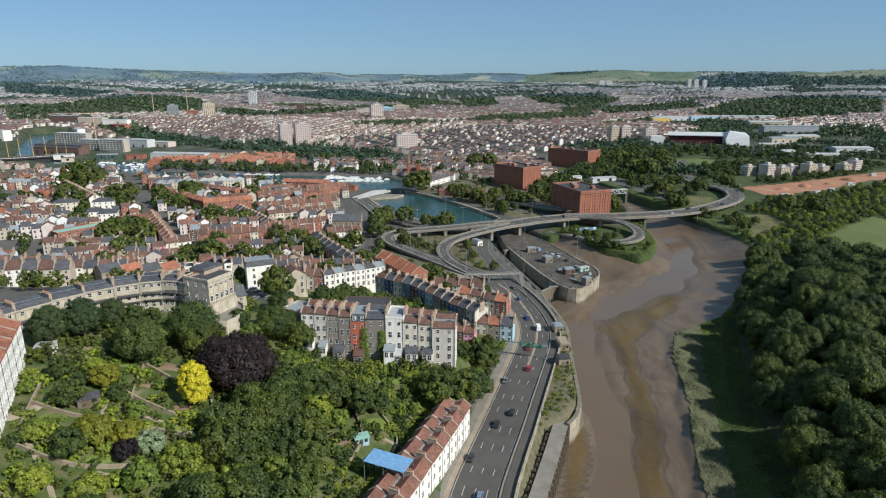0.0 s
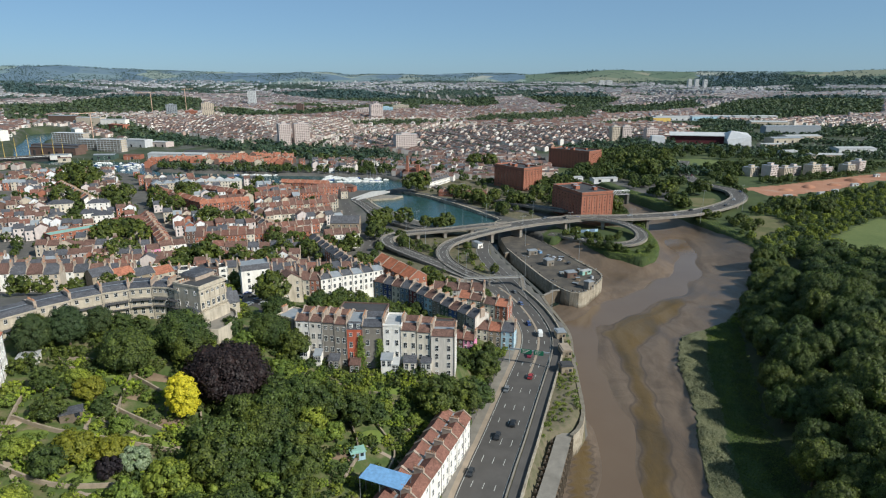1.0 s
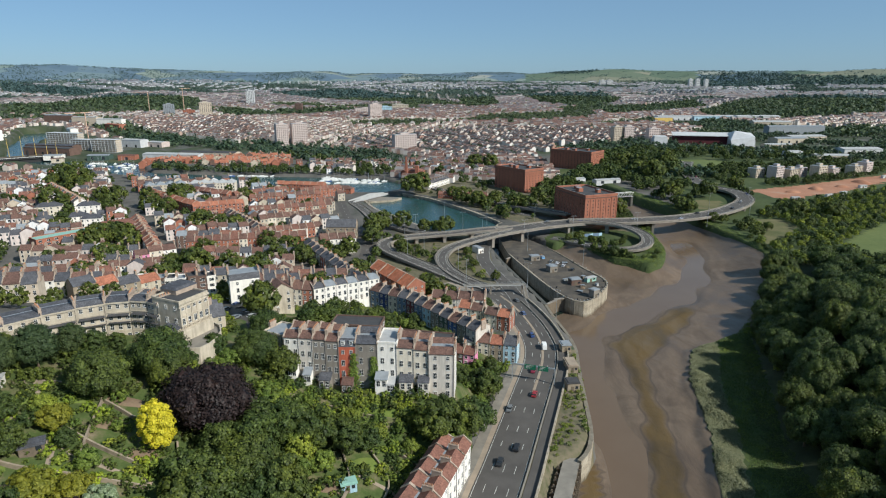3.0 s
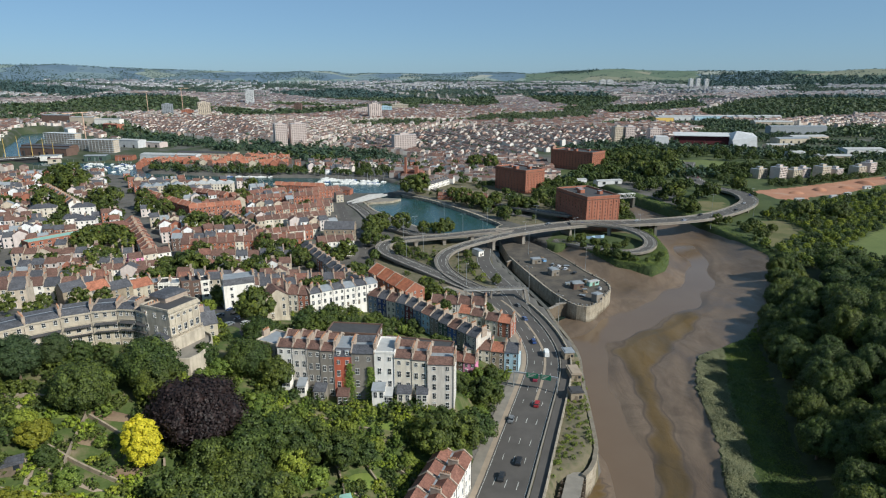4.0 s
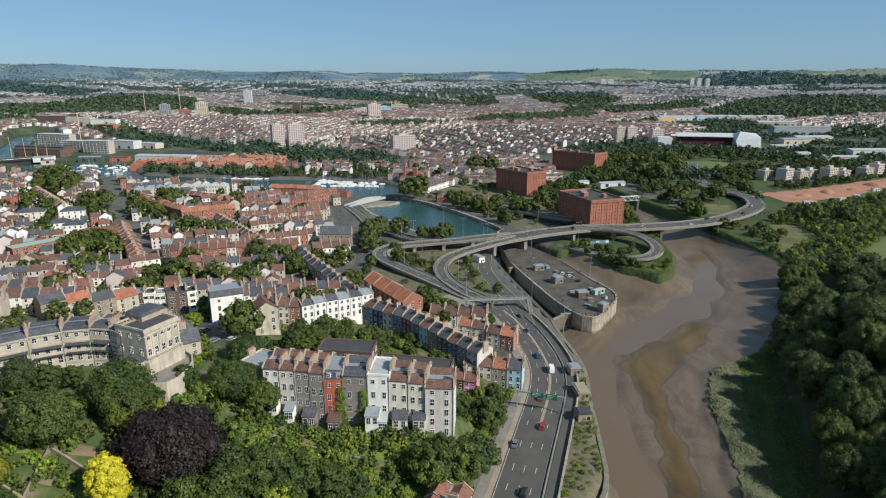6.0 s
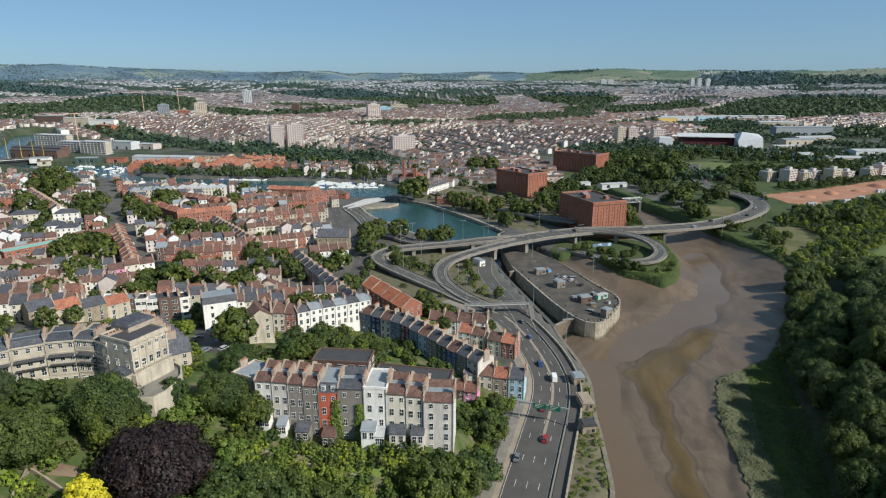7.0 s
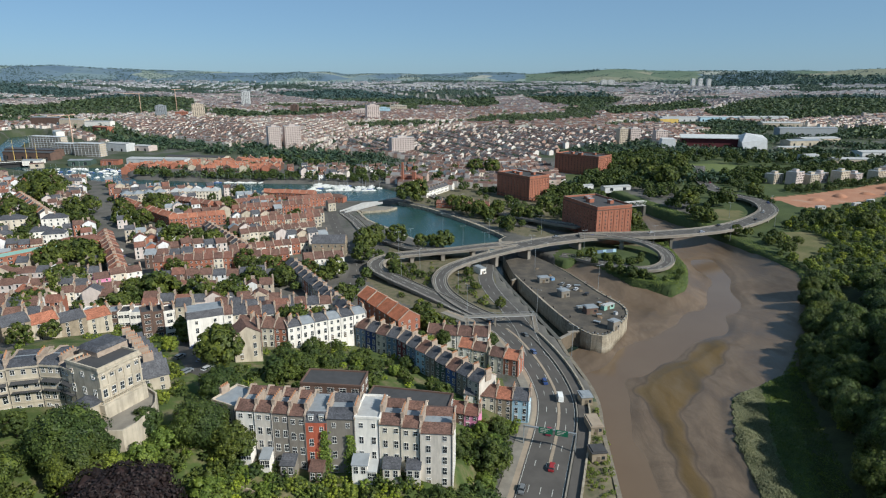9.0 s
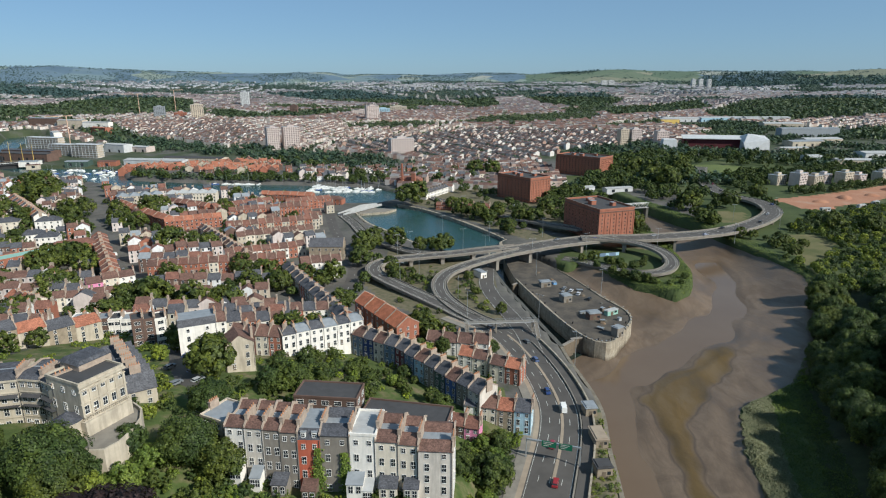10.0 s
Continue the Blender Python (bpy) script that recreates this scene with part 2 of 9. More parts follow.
M["render_ochre"] = plain("yellow_render", (0.68, 0.47, 0.14), 0.8, 0, 0.4, 0.12, streak=0.5)
M["bathstone"] = plain("bath_stone", (0.53, 0.46, 0.36), 0.85, 0, 0.3, 0.24, 2.0, streak=0.7)
M["rubble"] = plain("rubble_stone", (0.32, 0.26, 0.19), 0.95, 0, 0.5, 0.35, 1.5)
M["slate"] = tiles("slate_roof", (0.105, 0.105, 0.115))
M["tile_brown"] = tiles("brown_tile_roof", (0.175, 0.098, 0.075))
M["tile_orange"] = tiles("orange_tile_roof", (0.41, 0.16, 0.095))
M["tile_bright"] = tiles("bright_orange_tile_roof", (0.56, 0.19, 0.095), 3.2, 0.22)
M["pierdeck"] = ground_mat("worn_pier_surface", [(0.3, (0.066, 0.058, 0.05)), (0.48, (0.1, 0.087, 0.073)), (0.6, (0.14, 0.117, 0.092)), (0.75, (0.085, 0.08, 0.063))], 0.12, 0.9)
M["tile_red"] = tiles("red_tile_roof", (0.24, 0.112, 0.08))
M["lead"] = plain("lead_roof", (0.3, 0.32, 0.34), 0.6, 0.1, 0.5, 0.2)
M["leadpale"] = plain("pale_flat_roof", (0.43, 0.43, 0.425), 0.8, 0, 0.4, 0.2)
M["copper"] = plain("copper_green_roof", (0.3, 0.5, 0.42), 0.7, 0, 0.4, 0.15)
M["felt"] = plain("roof_felt", (0.07, 0.068, 0.07), 0.9, 0, 0.4, 0.2)
M["chimney"] = plain("chimney_stone", (0.4, 0.315, 0.25), 0.9, 0, 0.8, 0.3)
M["pot"] = plain("clay_pot", (0.5, 0.25, 0.14), 0.85, 0, 0.8, 0.2)
M["tarp"] = plain("blue_tarpaulin", (0.2, 0.38, 0.62), 0.5, 0, 1.2, 0.25, 4.0)
M["bark"] = plain("bark", (0.12, 0.09, 0.065), 0.95, 0, 0.8, 0.3)
M["leaf"] = foliage("leaves", (0.025, 0.04, 0.01), (0.113, 0.147, 0.036))
M["leafcedar"] = foliage("cedar_needles", (0.03, 0.05, 0.02), (0.078, 0.105, 0.04), 0.2)
M["leaflight"] = foliage("light_leaves", (0.075, 0.108, 0.018), (0.245, 0.295, 0.056))
M["leaflime"] = foliage("lime_leaves", (0.16, 0.22, 0.02), (0.36, 0.4, 0.05))
M["leafyellow"] = foliage("golden_leaves", (0.34, 0.34, 0.02), (0.62, 0.56, 0.05), 0.1)
M["leafcopper"] = foliage("copper_beech_leaves", (0.012, 0.009, 0.012), (0.035, 0.022, 0.026), 0.1)
M["leafolive"] = foliage("olive_leaves", (0.1, 0.115, 0.014), (0.23, 0.23, 0.03), 0.2)
M["leafpale"] = foliage("silver_leaves", (0.15, 0.2, 0.1), (0.36, 0.4, 0.28), 0.1)
# Cooler and paler with distance: haze is put into these three leaf colours.
M["leaffar"] = foliage("hazed_far_leaves", (0.032, 0.054, 0.036), (0.088, 0.122, 0.072))
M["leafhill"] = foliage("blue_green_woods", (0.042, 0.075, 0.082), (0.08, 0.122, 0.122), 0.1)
M["leafsky"] = foliage("hazed_skyline_leaves", (0.075, 0.118, 0.138), (0.1, 0.145, 0.16), 0.1)
M["leafscrub"] = foliage("weeds", (0.055, 0.085, 0.02), (0.13, 0.175, 0.045))
M["reed"] = foliage("reed_leaves", (0.1, 0.115, 0.08), (0.2, 0.218, 0.16), 0.2)

WALLS = [(0.0, (0.7, 0.66, 0.62)), (0.24, (0.5, 0.41, 0.35)), (0.4, (0.36, 0.22, 0.17)), (0.54, (0.74, 0.71, 0.67)), (0.7, (0.66, 0.6, 0.55)), (0.84, (0.4, 0.28, 0.23)), (1.0, (0.68, 0.63, 0.58))]
ROOFS = [(0.0, (0.12, 0.074, 0.062)), (0.25, (0.175, 0.095, 0.075)), (0.45, (0.082, 0.075, 0.08)), (0.6, (0.2, 0.11, 0.085)), (0.78, (0.14, 0.095, 0.083)), (0.93, (0.26, 0.25, 0.25)), (1.0, (0.11, 0.09, 0.09))]
M["farwall"] = varied("town_walls", WALLS, by="island")
M["farroof"] = varied("town_roofs", ROOFS, by="island")
# Haze mixed into the colours of far walls and roofs, bluest furthest out.
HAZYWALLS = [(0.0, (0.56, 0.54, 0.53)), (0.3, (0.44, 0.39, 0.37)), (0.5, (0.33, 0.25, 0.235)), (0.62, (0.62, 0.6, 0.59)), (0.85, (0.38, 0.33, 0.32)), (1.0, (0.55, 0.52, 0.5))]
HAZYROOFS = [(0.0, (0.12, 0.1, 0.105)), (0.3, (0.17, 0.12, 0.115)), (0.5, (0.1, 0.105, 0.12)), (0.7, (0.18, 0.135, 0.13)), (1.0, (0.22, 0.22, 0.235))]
M["hazywall"] = varied("hazed_walls", HAZYWALLS, by="island")
M["hazyroof"] = varied("hazed_roofs", HAZYROOFS, by="island")
M["bluewall"] = varied("blue_hazed_walls", [(0.0, (0.5, 0.52, 0.54)), (0.4, (0.3, 0.3, 0.32)), (0.7, (0.56, 0.58, 0.6)), (1.0, (0.36, 0.36, 0.38))], by="island")
M["blueroof"] = varied("blue_hazed_roofs", [(0.0, (0.12, 0.13, 0.155)), (0.5, (0.17, 0.15, 0.16)), (1.0, (0.21, 0.22, 0.24))], by="island")
M["townwhite"] = plain("town_white_render", (0.8, 0.79, 0.78), 0.8, 0, 0.3, 0.15, streak=0.4)
M["townpink"] = plain("town_pink_render", (0.66, 0.57, 0.53), 0.8, 0, 0.3, 0.18, streak=0.4)
M["block_pink"] = plain("pale_pink_panels", (0.58, 0.48, 0.44), 0.85, 0, 0.3, 0.15)
M["farwhite"] = plain("pale_cladding", (0.56, 0.56, 0.56), 0.6, 0, 0.2, 0.15)
M["carpaint"] = varied("car_paint", [(0.0, (0.02, 0.02, 0.022)), (0.3, (0.05, 0.055, 0.06)), (0.5, (0.3, 0.31, 0.32)), (0.65, (0.7, 0.7, 0.7)), (0.8, (0.03, 0.07, 0.2)), (1.0, (0.3, 0.03, 0.03))], 0.3, dirt=0.1)

# river mud: pale drying silt, dark wet runnels and olive algae streaks along the channel
n = Nodes("river_mud", 0.45)
flow = n.node("ShaderNodeMapping", Scale=(1.0, 0.42, 1.0), Rotation=(0, 0, radians(-20)))
n.link(n.place(), flow.inputs["Vector"])
slime = n.t.nodes.new("ShaderNodeAttribute")
slime.attribute_name = "slime"
a = n.node("ShaderNodeTexNoise", Scale=0.03, Detail=8, Roughness=0.62, Distortion=0.9)
n.link(flow.outputs[0], a.inputs["Vector"])
silt = n.ramp(a.outputs["Fac"], [(0.3, (0.088, 0.062, 0.041)), (0.42, (0.135, 0.094, 0.062)), (0.52, (0.165, 0.12, 0.083)), (0.6, (0.12, 0.086, 0.06)), (0.72, (0.172, 0.13, 0.095)), (0.85, (0.13, 0.092, 0.062))])
b2 = n.node("ShaderNodeTexNoise", Scale=0.06, Detail=7, Roughness=0.6, Distortion=0.5)
n.link(flow.outputs[0], b2.inputs["Vector"])
edge = n.math("ADD", n.math("MULTIPLY", slime.outputs["Fac"], 0.62), n.math("MULTIPLY", b2.outputs["Fac"], 0.62))
rill = n.node("ShaderNodeTexNoise", Scale=0.16, Detail=7, Roughness=0.65, Distortion=1.4)
n.link(flow.outputs[0], rill.inputs["Vector"])
vein = n.ramp(rill.outputs["Fac"], [(0.4, (0, 0, 0)), (0.5, (0.34, 0.34, 0.34)), (0.58, (0.05, 0.05, 0.05)), (0.7, (0.3, 0.3, 0.3))])
silt = n.mix(vein, silt, (0.078, 0.056, 0.038))
wet = n.ramp(edge, [(0.4, (0, 0, 0)), (0.5, (0.8, 0.8, 0.8)), (0.62, (0.15, 0.15, 0.15))])
silt = n.mix(wet, silt, (0.072, 0.052, 0.036))
algae = n.ramp(edge, [(0.52, (0, 0, 0)), (0.62, (0.5, 0.5, 0.5)), (0.8, (1, 1, 1))])
olive = n.ramp(b2.outputs["Fac"], [(0.35, (0.062, 0.042, 0.016)), (0.52, (0.11, 0.068, 0.018)), (0.68, (0.135, 0.092, 0.042))])
mudcol = n.mix(n.math("MULTIPLY", algae, 0.85), silt, olive)
n.link(n.ramp(a.outputs["Fac"], [(0.35, (0.3, 0.3, 0.3)), (0.6, (0.6, 0.6, 0.6))]), n.b.inputs["Roughness"])
n.bump(rill.outputs["Fac"], 0.45, 0.4)
M["mud"] = n.color(mudcol)

n = Nodes("harbour_water", 0.2)
n.b.inputs["Specular IOR Level"].default_value = 0.4
n.bump(n.wnoise(0.9, 4), 0.5, 0.4)
M["water"] = n.color(n.ramp(n.wnoise(0.012, 3), [(0.3, (0.018, 0.055, 0.055)), (0.7, (0.028, 0.075, 0.075))]))
n = Nodes("lock_water", 0.15)
n.bump(n.wnoise(0.9, 4), 0.3, 0.3)
M["lockwater"] = n.color(n.ramp(n.wnoise(0.03, 3), [(0.3, (0.012, 0.022, 0.018)), (0.7, (0.02, 0.034, 0.027))]))
n = Nodes("river_water", 0.14)
n.bump(n.wnoise(0.8, 4), 0.08, 0.1)
M["riverwater"] = n.color(n.ramp(n.wnoise(0.03, 4), [(0.3, (0.132, 0.09, 0.058)), (0.7, (0.15, 0.106, 0.07))]))


# ---- mesh helpers ----
class Build:
    """Collects faces of one mesh; every face may have its own material."""

    def __init__(self):
        self.v, self.f, self.m, self.mats = [], [], [], []

    def mi(self, mat):
        if mat not in self.mats:
            self.mats.append(mat)
        return self.mats.index(mat)

    def face(self, pts, mat):
        i = len(self.v)
        self.v.extend(tuple(p) for p in pts)
        self.f.append(tuple(range(i, i + len(pts))))
        self.m.append(self.mi(mat))

    def solid(self, ring, z0, z1, mat, top=None, taper=1.0):
        """A prism over a ring that runs counter-clockwise; z0 and z1 are heights or lists of heights."""
        n = len(ring)
        cx, cy = sum(p[0] for p in ring) / n, sum(p[1] for p in ring) / n
        a = z0 if isinstance(z0, (list, tuple)) else [z0] * n
        b = z1 if isinstance(z1, (list, tuple)) else [z1] * n
        i = len(self.v)
        self.v.extend((p[0], p[1], z) for p, z in zip(ring, a))
        self.v.extend((cx + (p[0] - cx) * taper, cy + (p[1] - cy) * taper, z) for p, z in zip(ring, b))
        k = self.mi(mat)
        for j in range(n):
            q = (j + 1) % n
            self.f.append((i + j, i + q, i + n + q, i + n + j))
            self.m.append(k)
        self.f.append(tuple(range(i + n, i + 2 * n)))
        self.m.append(self.mi(top or mat))
        self.f.append(tuple(range(i + n - 1, i - 1, -1)))
        self.m.append(k)

    def box(self, x0, x1, y0, y1, z0, z1, mat, top=None, taper=1.0):
        self.solid([(x0, y0), (x1, y0), (x1, y1), (x0, y1)], z0, z1, mat, top, taper)

    def mesh(self, name, smooth=False):
        me = bpy.data.meshes.new(name)
        me.from_pydata(self.v, [], self.f)
        for m in self.mats:
            me.materials.append(m)
        me.polygons.foreach_set("material_index", self.m)
        if smooth:
            me.polygons.foreach_set("use_smooth", [True] * len(self.f))
        me.update()
        return me


def obj(name, build, parent=None, label="", at=None, smooth=False):
    """One mesh object from a Build or a mesh, under its thing."""
    me = build.mesh(name, smooth) if isinstance(build, Build) else build
    ob = new(name, me)
    if parent is not None:
        ob.parent = parent
    if at is not None:
        ob.matrix_basis = at
    if label:
        ob["label"] = label
    return ob


def thing(name, at, label, category, group="", kind=""):
    e = new(name)
    e.empty_display_size = 0.5
    e.matrix_basis = at
    return tagged(e, label, category, group, kind)


# ---- ground shape ----
def sstep(a, b, x):
    u = np.clip((np.asarray(x, float) - a) / (b - a), 0, 1)
    return u * u * (3 - 2 * u)


ROAD_FOOT = [(-30, -60), (-14, 60), (-4, 130), (4, 170), (14, 205), (26, 245), (26, 278), (16, 302)]
BACK_FOOT = [(26, 278), (16, 302), (-28, 336), (-120, 354), (-260, 368), (-420, 380), (-900, 420)]
RIVER = [(-34, -150), (2, 60), (11, 100), (21, 147), (27, 162), (34, 184), (43, 187), (49, 198), (53, 225), (55, 243), (58, 262), (58, 278), (55, 303), (54, 322), (66, 325), (74, 320), (84, 331), (95, 349), (95, 362), (88, 383), (80, 410),
         (74, 436), (90, 443), (103, 416), (112, 401), (121, 396), (130, 388), (140, 396), (146, 408), (154, 428), (159, 465), (163, 515), (160, 560), (164, 620), (150, 690), (176, 700), (190, 630), (206, 560), (212, 505),
         (217, 458), (218, 420), (206, 388), (174, 335), (144, 297), (113, 277), (101, 248), (97.5, 225), (86.5, 188), (74, 144), (64, 103), (58, 62), (20, -150)]
PIER = [(43, 416), (47, 397), (54.5, 364), (60, 342), (64, 328), (69, 322.5), (74.5, 320.5), (80, 323), (86, 332), (92, 341), (96, 350), (96.5, 362), (90, 383), (82, 410), (74, 436), (62, 456), (46, 456)]
LOCK = [(54, 316), (65, 326), (62, 340), (56, 364), (49, 397), (45, 416), (44, 470), (33, 470), (33, 442), (37.5, 402), (45, 364)]
BASIN = [(-75, 600), (-60, 560), (-38, 527), (-20, 498), (4, 474), (34, 468), (44, 470), (43, 495), (48, 503), (38, 527), (20, 560), (5, 584), (-14, 611), (-40, 635), (-62, 640)]
HARBOUR = [(-62, 640), (-140, 652), (-203, 686), (-239, 703), (-277, 704), (-395, 765), (-470, 815), (-560, 860), (-633, 905), (-763, 1095), (-800, 1171), (-895, 1333), (-880, 1385), (-830, 1376), (-736, 1213), (-730, 1141), (-646, 990), (-600, 925), (-560, 900), (-505, 890), (-435, 892), (-402, 846), (-385, 812), (-365, 790), (-260, 767), (-148, 755), (-73, 738), (-40, 700), (-45, 660)]


def inside(poly, x, y):
    """Distance in metres into a polygon; minus outside."""
    x, y = np.asarray(x, float), np.asarray(y, float)
    best, odd = np.full(x.shape, 1e9), np.zeros(x.shape, bool)
    for (x1, y1), (x2, y2) in zip(poly, poly[1:] + poly[:1]):
        dx, dy = x2 - x1, y2 - y1
        k = np.clip(((x - x1) * dx + (y - y1) * dy) / (dx * dx + dy * dy), 0, 1)
        best = np.minimum(best, np.hypot(x - x1 - k * dx, y - y1 - k * dy))
        odd ^= ((y1 > y) != (y2 > y)) & (x < dx * (y - y1) / (dy if dy else 1e-9) + x1)
    return np.where(odd, best, -best)


def beside(line, x, y):
    """Distance from a line, plus on the hill's side."""
    x, y = np.asarray(x, float), np.asarray(y, float)
    best, side = np.full(x.shape, 1e9), np.ones(x.shape)
    for (x1, y1), (x2, y2) in zip(line, line[1:]):
        dx, dy = x2 - x1, y2 - y1
        k = np.clip(((x - x1) * dx + (y - y1) * dy) / (dx * dx + dy * dy), 0, 1)
        d = np.hypot(x - x1 - k * dx, y - y1 - k * dy)
        s = np.where(dx * (y - y1) - dy * (x - x1) > 0, 1.0, -1.0)
        side = np.where(d < best - 1e-6, s, side)
        best = np.minimum(best, d)
    return best * side


# tops of the far skyline, by direction from the walk (x over y)
RIDGE_AT = [-0.78, -0.7, -0.6, -0.52, -0.37, -0.26, -0.22, -0.18, -0.15, 0.0, 0.08, 0.14, 0.21, 0.26, 0.34, 0.43, 0.55, 0.6, 0.67, 0.75]
RIDGE_TOP = [183, 186, 198, 178, 163, 153, 162, 164, 146, 147, 159, 147, 166, 179, 168, 162, 163, 156, 171, 178]


def hill(x, y):
    """The natural lie of the land, without docks and river."""
    x, y = np.asarray(x, float), np.asarray(y, float)
    dr, db = np.maximum(beside(ROAD_FOOT, x, y), 0), np.maximum(beside(BACK_FOOT, x, y), 0)
    zr = 0.355 * dr
    zb = 0.18 * db + 0.00045 * db * db
    z = np.minimum(np.minimum(zr, zb), 80)
    z = np.where(z > 27, 27 + 12 * (1 - np.exp(-(z - 27) / 12.0)), z)
    sy = np.where(y > 197, 24.0, 13.0)
    z = z + 11.5 * np.exp(-((x / 24.0) ** 2 + ((y - 197) / sy) ** 2)) * sstep(0, 8, dr)
    # the wooded bank across the river
    east = x - np.interp(y, [0, 60, 140, 183, 241, 292, 335, 400, 460], [60, 66, 84, 98, 112, 150, 180, 225, 260])
    z = z + np.where((y < 460) & (east > -40), np.clip(east - 12, 0, 70) * 0.2 * (1 - sstep(260, 400, y)) - 7.2 * (1 - sstep(0, 40, east)) * (1 - sstep(340, 430, y)), 0)
    # gentle rise of the western town, and the long rise to the skyline
    z = z + np.where(y > 380, 0.012 * np.clip(-x - 100, 0, 500), 0) * (1 - sstep(560, 760, y))
    d = np.hypot(x, y)
    far = np.interp(d, [1000, 1500, 2000, 2500, 3000, 3500, 4000], [0, 8, 20, 34, 50, 68, 86])
    far = far + sstep(1500, 2600, d) * (4 * np.sin(x / 330.0 + y / 500.0) + 3 * np.sin(x / 210.0 - y / 380.0))
    ridge = np.interp(x / np.maximum(y, 1.0), RIDGE_AT, RIDGE_TOP) + 1.5 * np.sin(x / 90.0) + 1.0 * np.sin(x / 41.0 + 2.0)
    far = far + (ridge - far) * sstep(3950, 4680, d) - 130 * sstep(4730, 4930, d)
    z = z + np.where(d > 990, far, 0)
    return z


def level(x, y):
    """Height of the ground sheet."""
    z = hill(x, y)
    for poly, depth, near_, soft in ((RIVER, 15.0, -1.0, 5.0), (LOCK, 15.0, -1.0, 3.0), (PIER, 16.0, -7.0, -2.5), (BASIN, 9.0, -1.0, 4.0), (HARBOUR, 22.0, -1.0, 9.0)):
        z = z - depth * sstep(near_, soft, inside(poly, x, y))
    return z


def h(x, y):
    return float(hill(np.array([x]), np.array([y]))[0])


# ground sheet: fine near the walk, coarse towards the horizon
def spread(start, stop, step, k, most):
    """Grid lines that draw apart towards the horizon, never further than most."""
    out, p = [], start
    while p < stop:
        step = min(step * k, most)
        p += step
        out.append(p)
    return out


fine_x, fine_y = np.arange(-57.5, 220, 5.0), np.arange(122.5, 520, 5.0)
west = spread(420.0, 960.0, 8.0, 1.0, 8.0)
xs = np.array(sorted([-v for v in west + spread(west[-1], 3900.0, 12.0, 1.06, 42.0)] + list(np.arange(-420, 420.1, 5.0)) + spread(420.0, 3900.0, 6.0, 1.06, 42.0) + list(fine_x)))
north = spread(760.0, 1420.0, 8.0, 1.0, 8.0)
ys = np.array([-900.0, -400.0, -150.0, -50.0, 0.0, 30.0] + sorted(list(np.arange(50, 760.1, 5.0)) + list(fine_y)) + north + spread(north[-1], 4950.0, 10.0, 1.06, 40.0))
gx, gy = np.meshgrid(xs, ys)
gz = level(gx, gy)
bld = bpy.data.meshes.new("ground")
nx, ny = len(xs), len(ys)
idx = np.arange(nx * ny).reshape(ny, nx)
quads = np.stack([idx[:-1, :-1], idx[:-1, 1:], idx[1:, 1:], idx[1:, :-1]], -1).reshape(-1, 4)
bld.from_pydata(np.stack([gx, gy, gz], -1).reshape(-1, 3).tolist(), [], quads.tolist())
for key in ("urban", "garden", "grass", "far", "lawn", "redearth", "scrub", "suburb", "hillfields", "woodfloor", "drygrass"):
    bld.materials.append(M[key])
cx, cy = (gx[:-1, :-1] + gx[1:, 1:]) / 2, (gy[:-1, :-1] + gy[1:, 1:]) / 2
SPURLAND = [(86, 446), (100, 414), (113, 396), (130, 380), (146, 402), (157, 428), (162, 470), (150, 475), (120, 480), (95, 470)]
LAWN1 = [(325, 905), (373, 905), (432, 862), (409, 822), (354, 833), (299, 812), (304, 859)]
LAWN2 = [(262, 514), (282, 514), (278, 486), (252, 452), (226, 434), (240, 469)]
LAWN4 = [(284, 438), (329, 478), (370, 510), (380, 430), (300, 385), (276, 405)]
LAWN3 = [(247, 600), (268, 592), (244, 552), (224, 560), (228, 590)]
SITE = [(320, 654), (367, 671), (437, 707), (515, 747), (640, 815), (640, 760), (492, 700), (406, 638), (360, 618), (329, 601), (325, 623)]
slot = np.zeros(cx.shape, int)
slot[(cy < 350) & (cx < 26) & (cx > -150) & (hill(cx, cy) > 0.3)] = 1
slot[inside(SPURLAND, cx, cy) > -12] = 2
slot[(inside(RIVER, cx, cy) > -12) & (cx > 98)] = 2
slot[inside([(110, 600), (165, 560), (160, 700), (330, 760), (330, 900), (140, 800)], cx, cy) > 0] = 2
slot[inside([(-30, 640), (10, 590), (60, 505), (150, 470), (165, 560), (110, 640), (60, 720), (-40, 760)], cx, cy) > 0] = 6
slot[inside([(0, 90), (12, 140), (18, 160), (26, 184), (36, 202), (47, 235), (52, 262), (58, 262), (55, 225), (50, 198), (46, 184), (40, 181), (30, 150), (18, 90)], cx, cy) > -1] = 6
slot[inside([(-34, 470), (-46, 410), (-30, 372), (6, 340), (34, 346), (30, 380), (34, 430), (20, 466)], cx, cy) > 0] = 6
slot[(np.hypot(cx, cy) < 1200) & (inside([(60, 60), (84, 183), (98, 241), (142, 292), (206, 425), (204, 520), (240, 640), (300, 1000), (700, 1000), (700, 60)], cx, cy) > 0)] = 2
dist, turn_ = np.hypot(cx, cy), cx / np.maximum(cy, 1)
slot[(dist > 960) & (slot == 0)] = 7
# from here outwards the ground wears the haze-coloured fields
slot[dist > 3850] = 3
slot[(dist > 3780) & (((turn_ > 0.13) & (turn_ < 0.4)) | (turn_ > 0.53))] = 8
for poly, kind_ in ((LAWN1, 4), (LAWN2, 10), (LAWN3, 10), (LAWN4, 4)):
    slot[inside(poly, cx, cy) > 0] = kind_
slot[inside(SITE, cx, cy) > 0] = 5
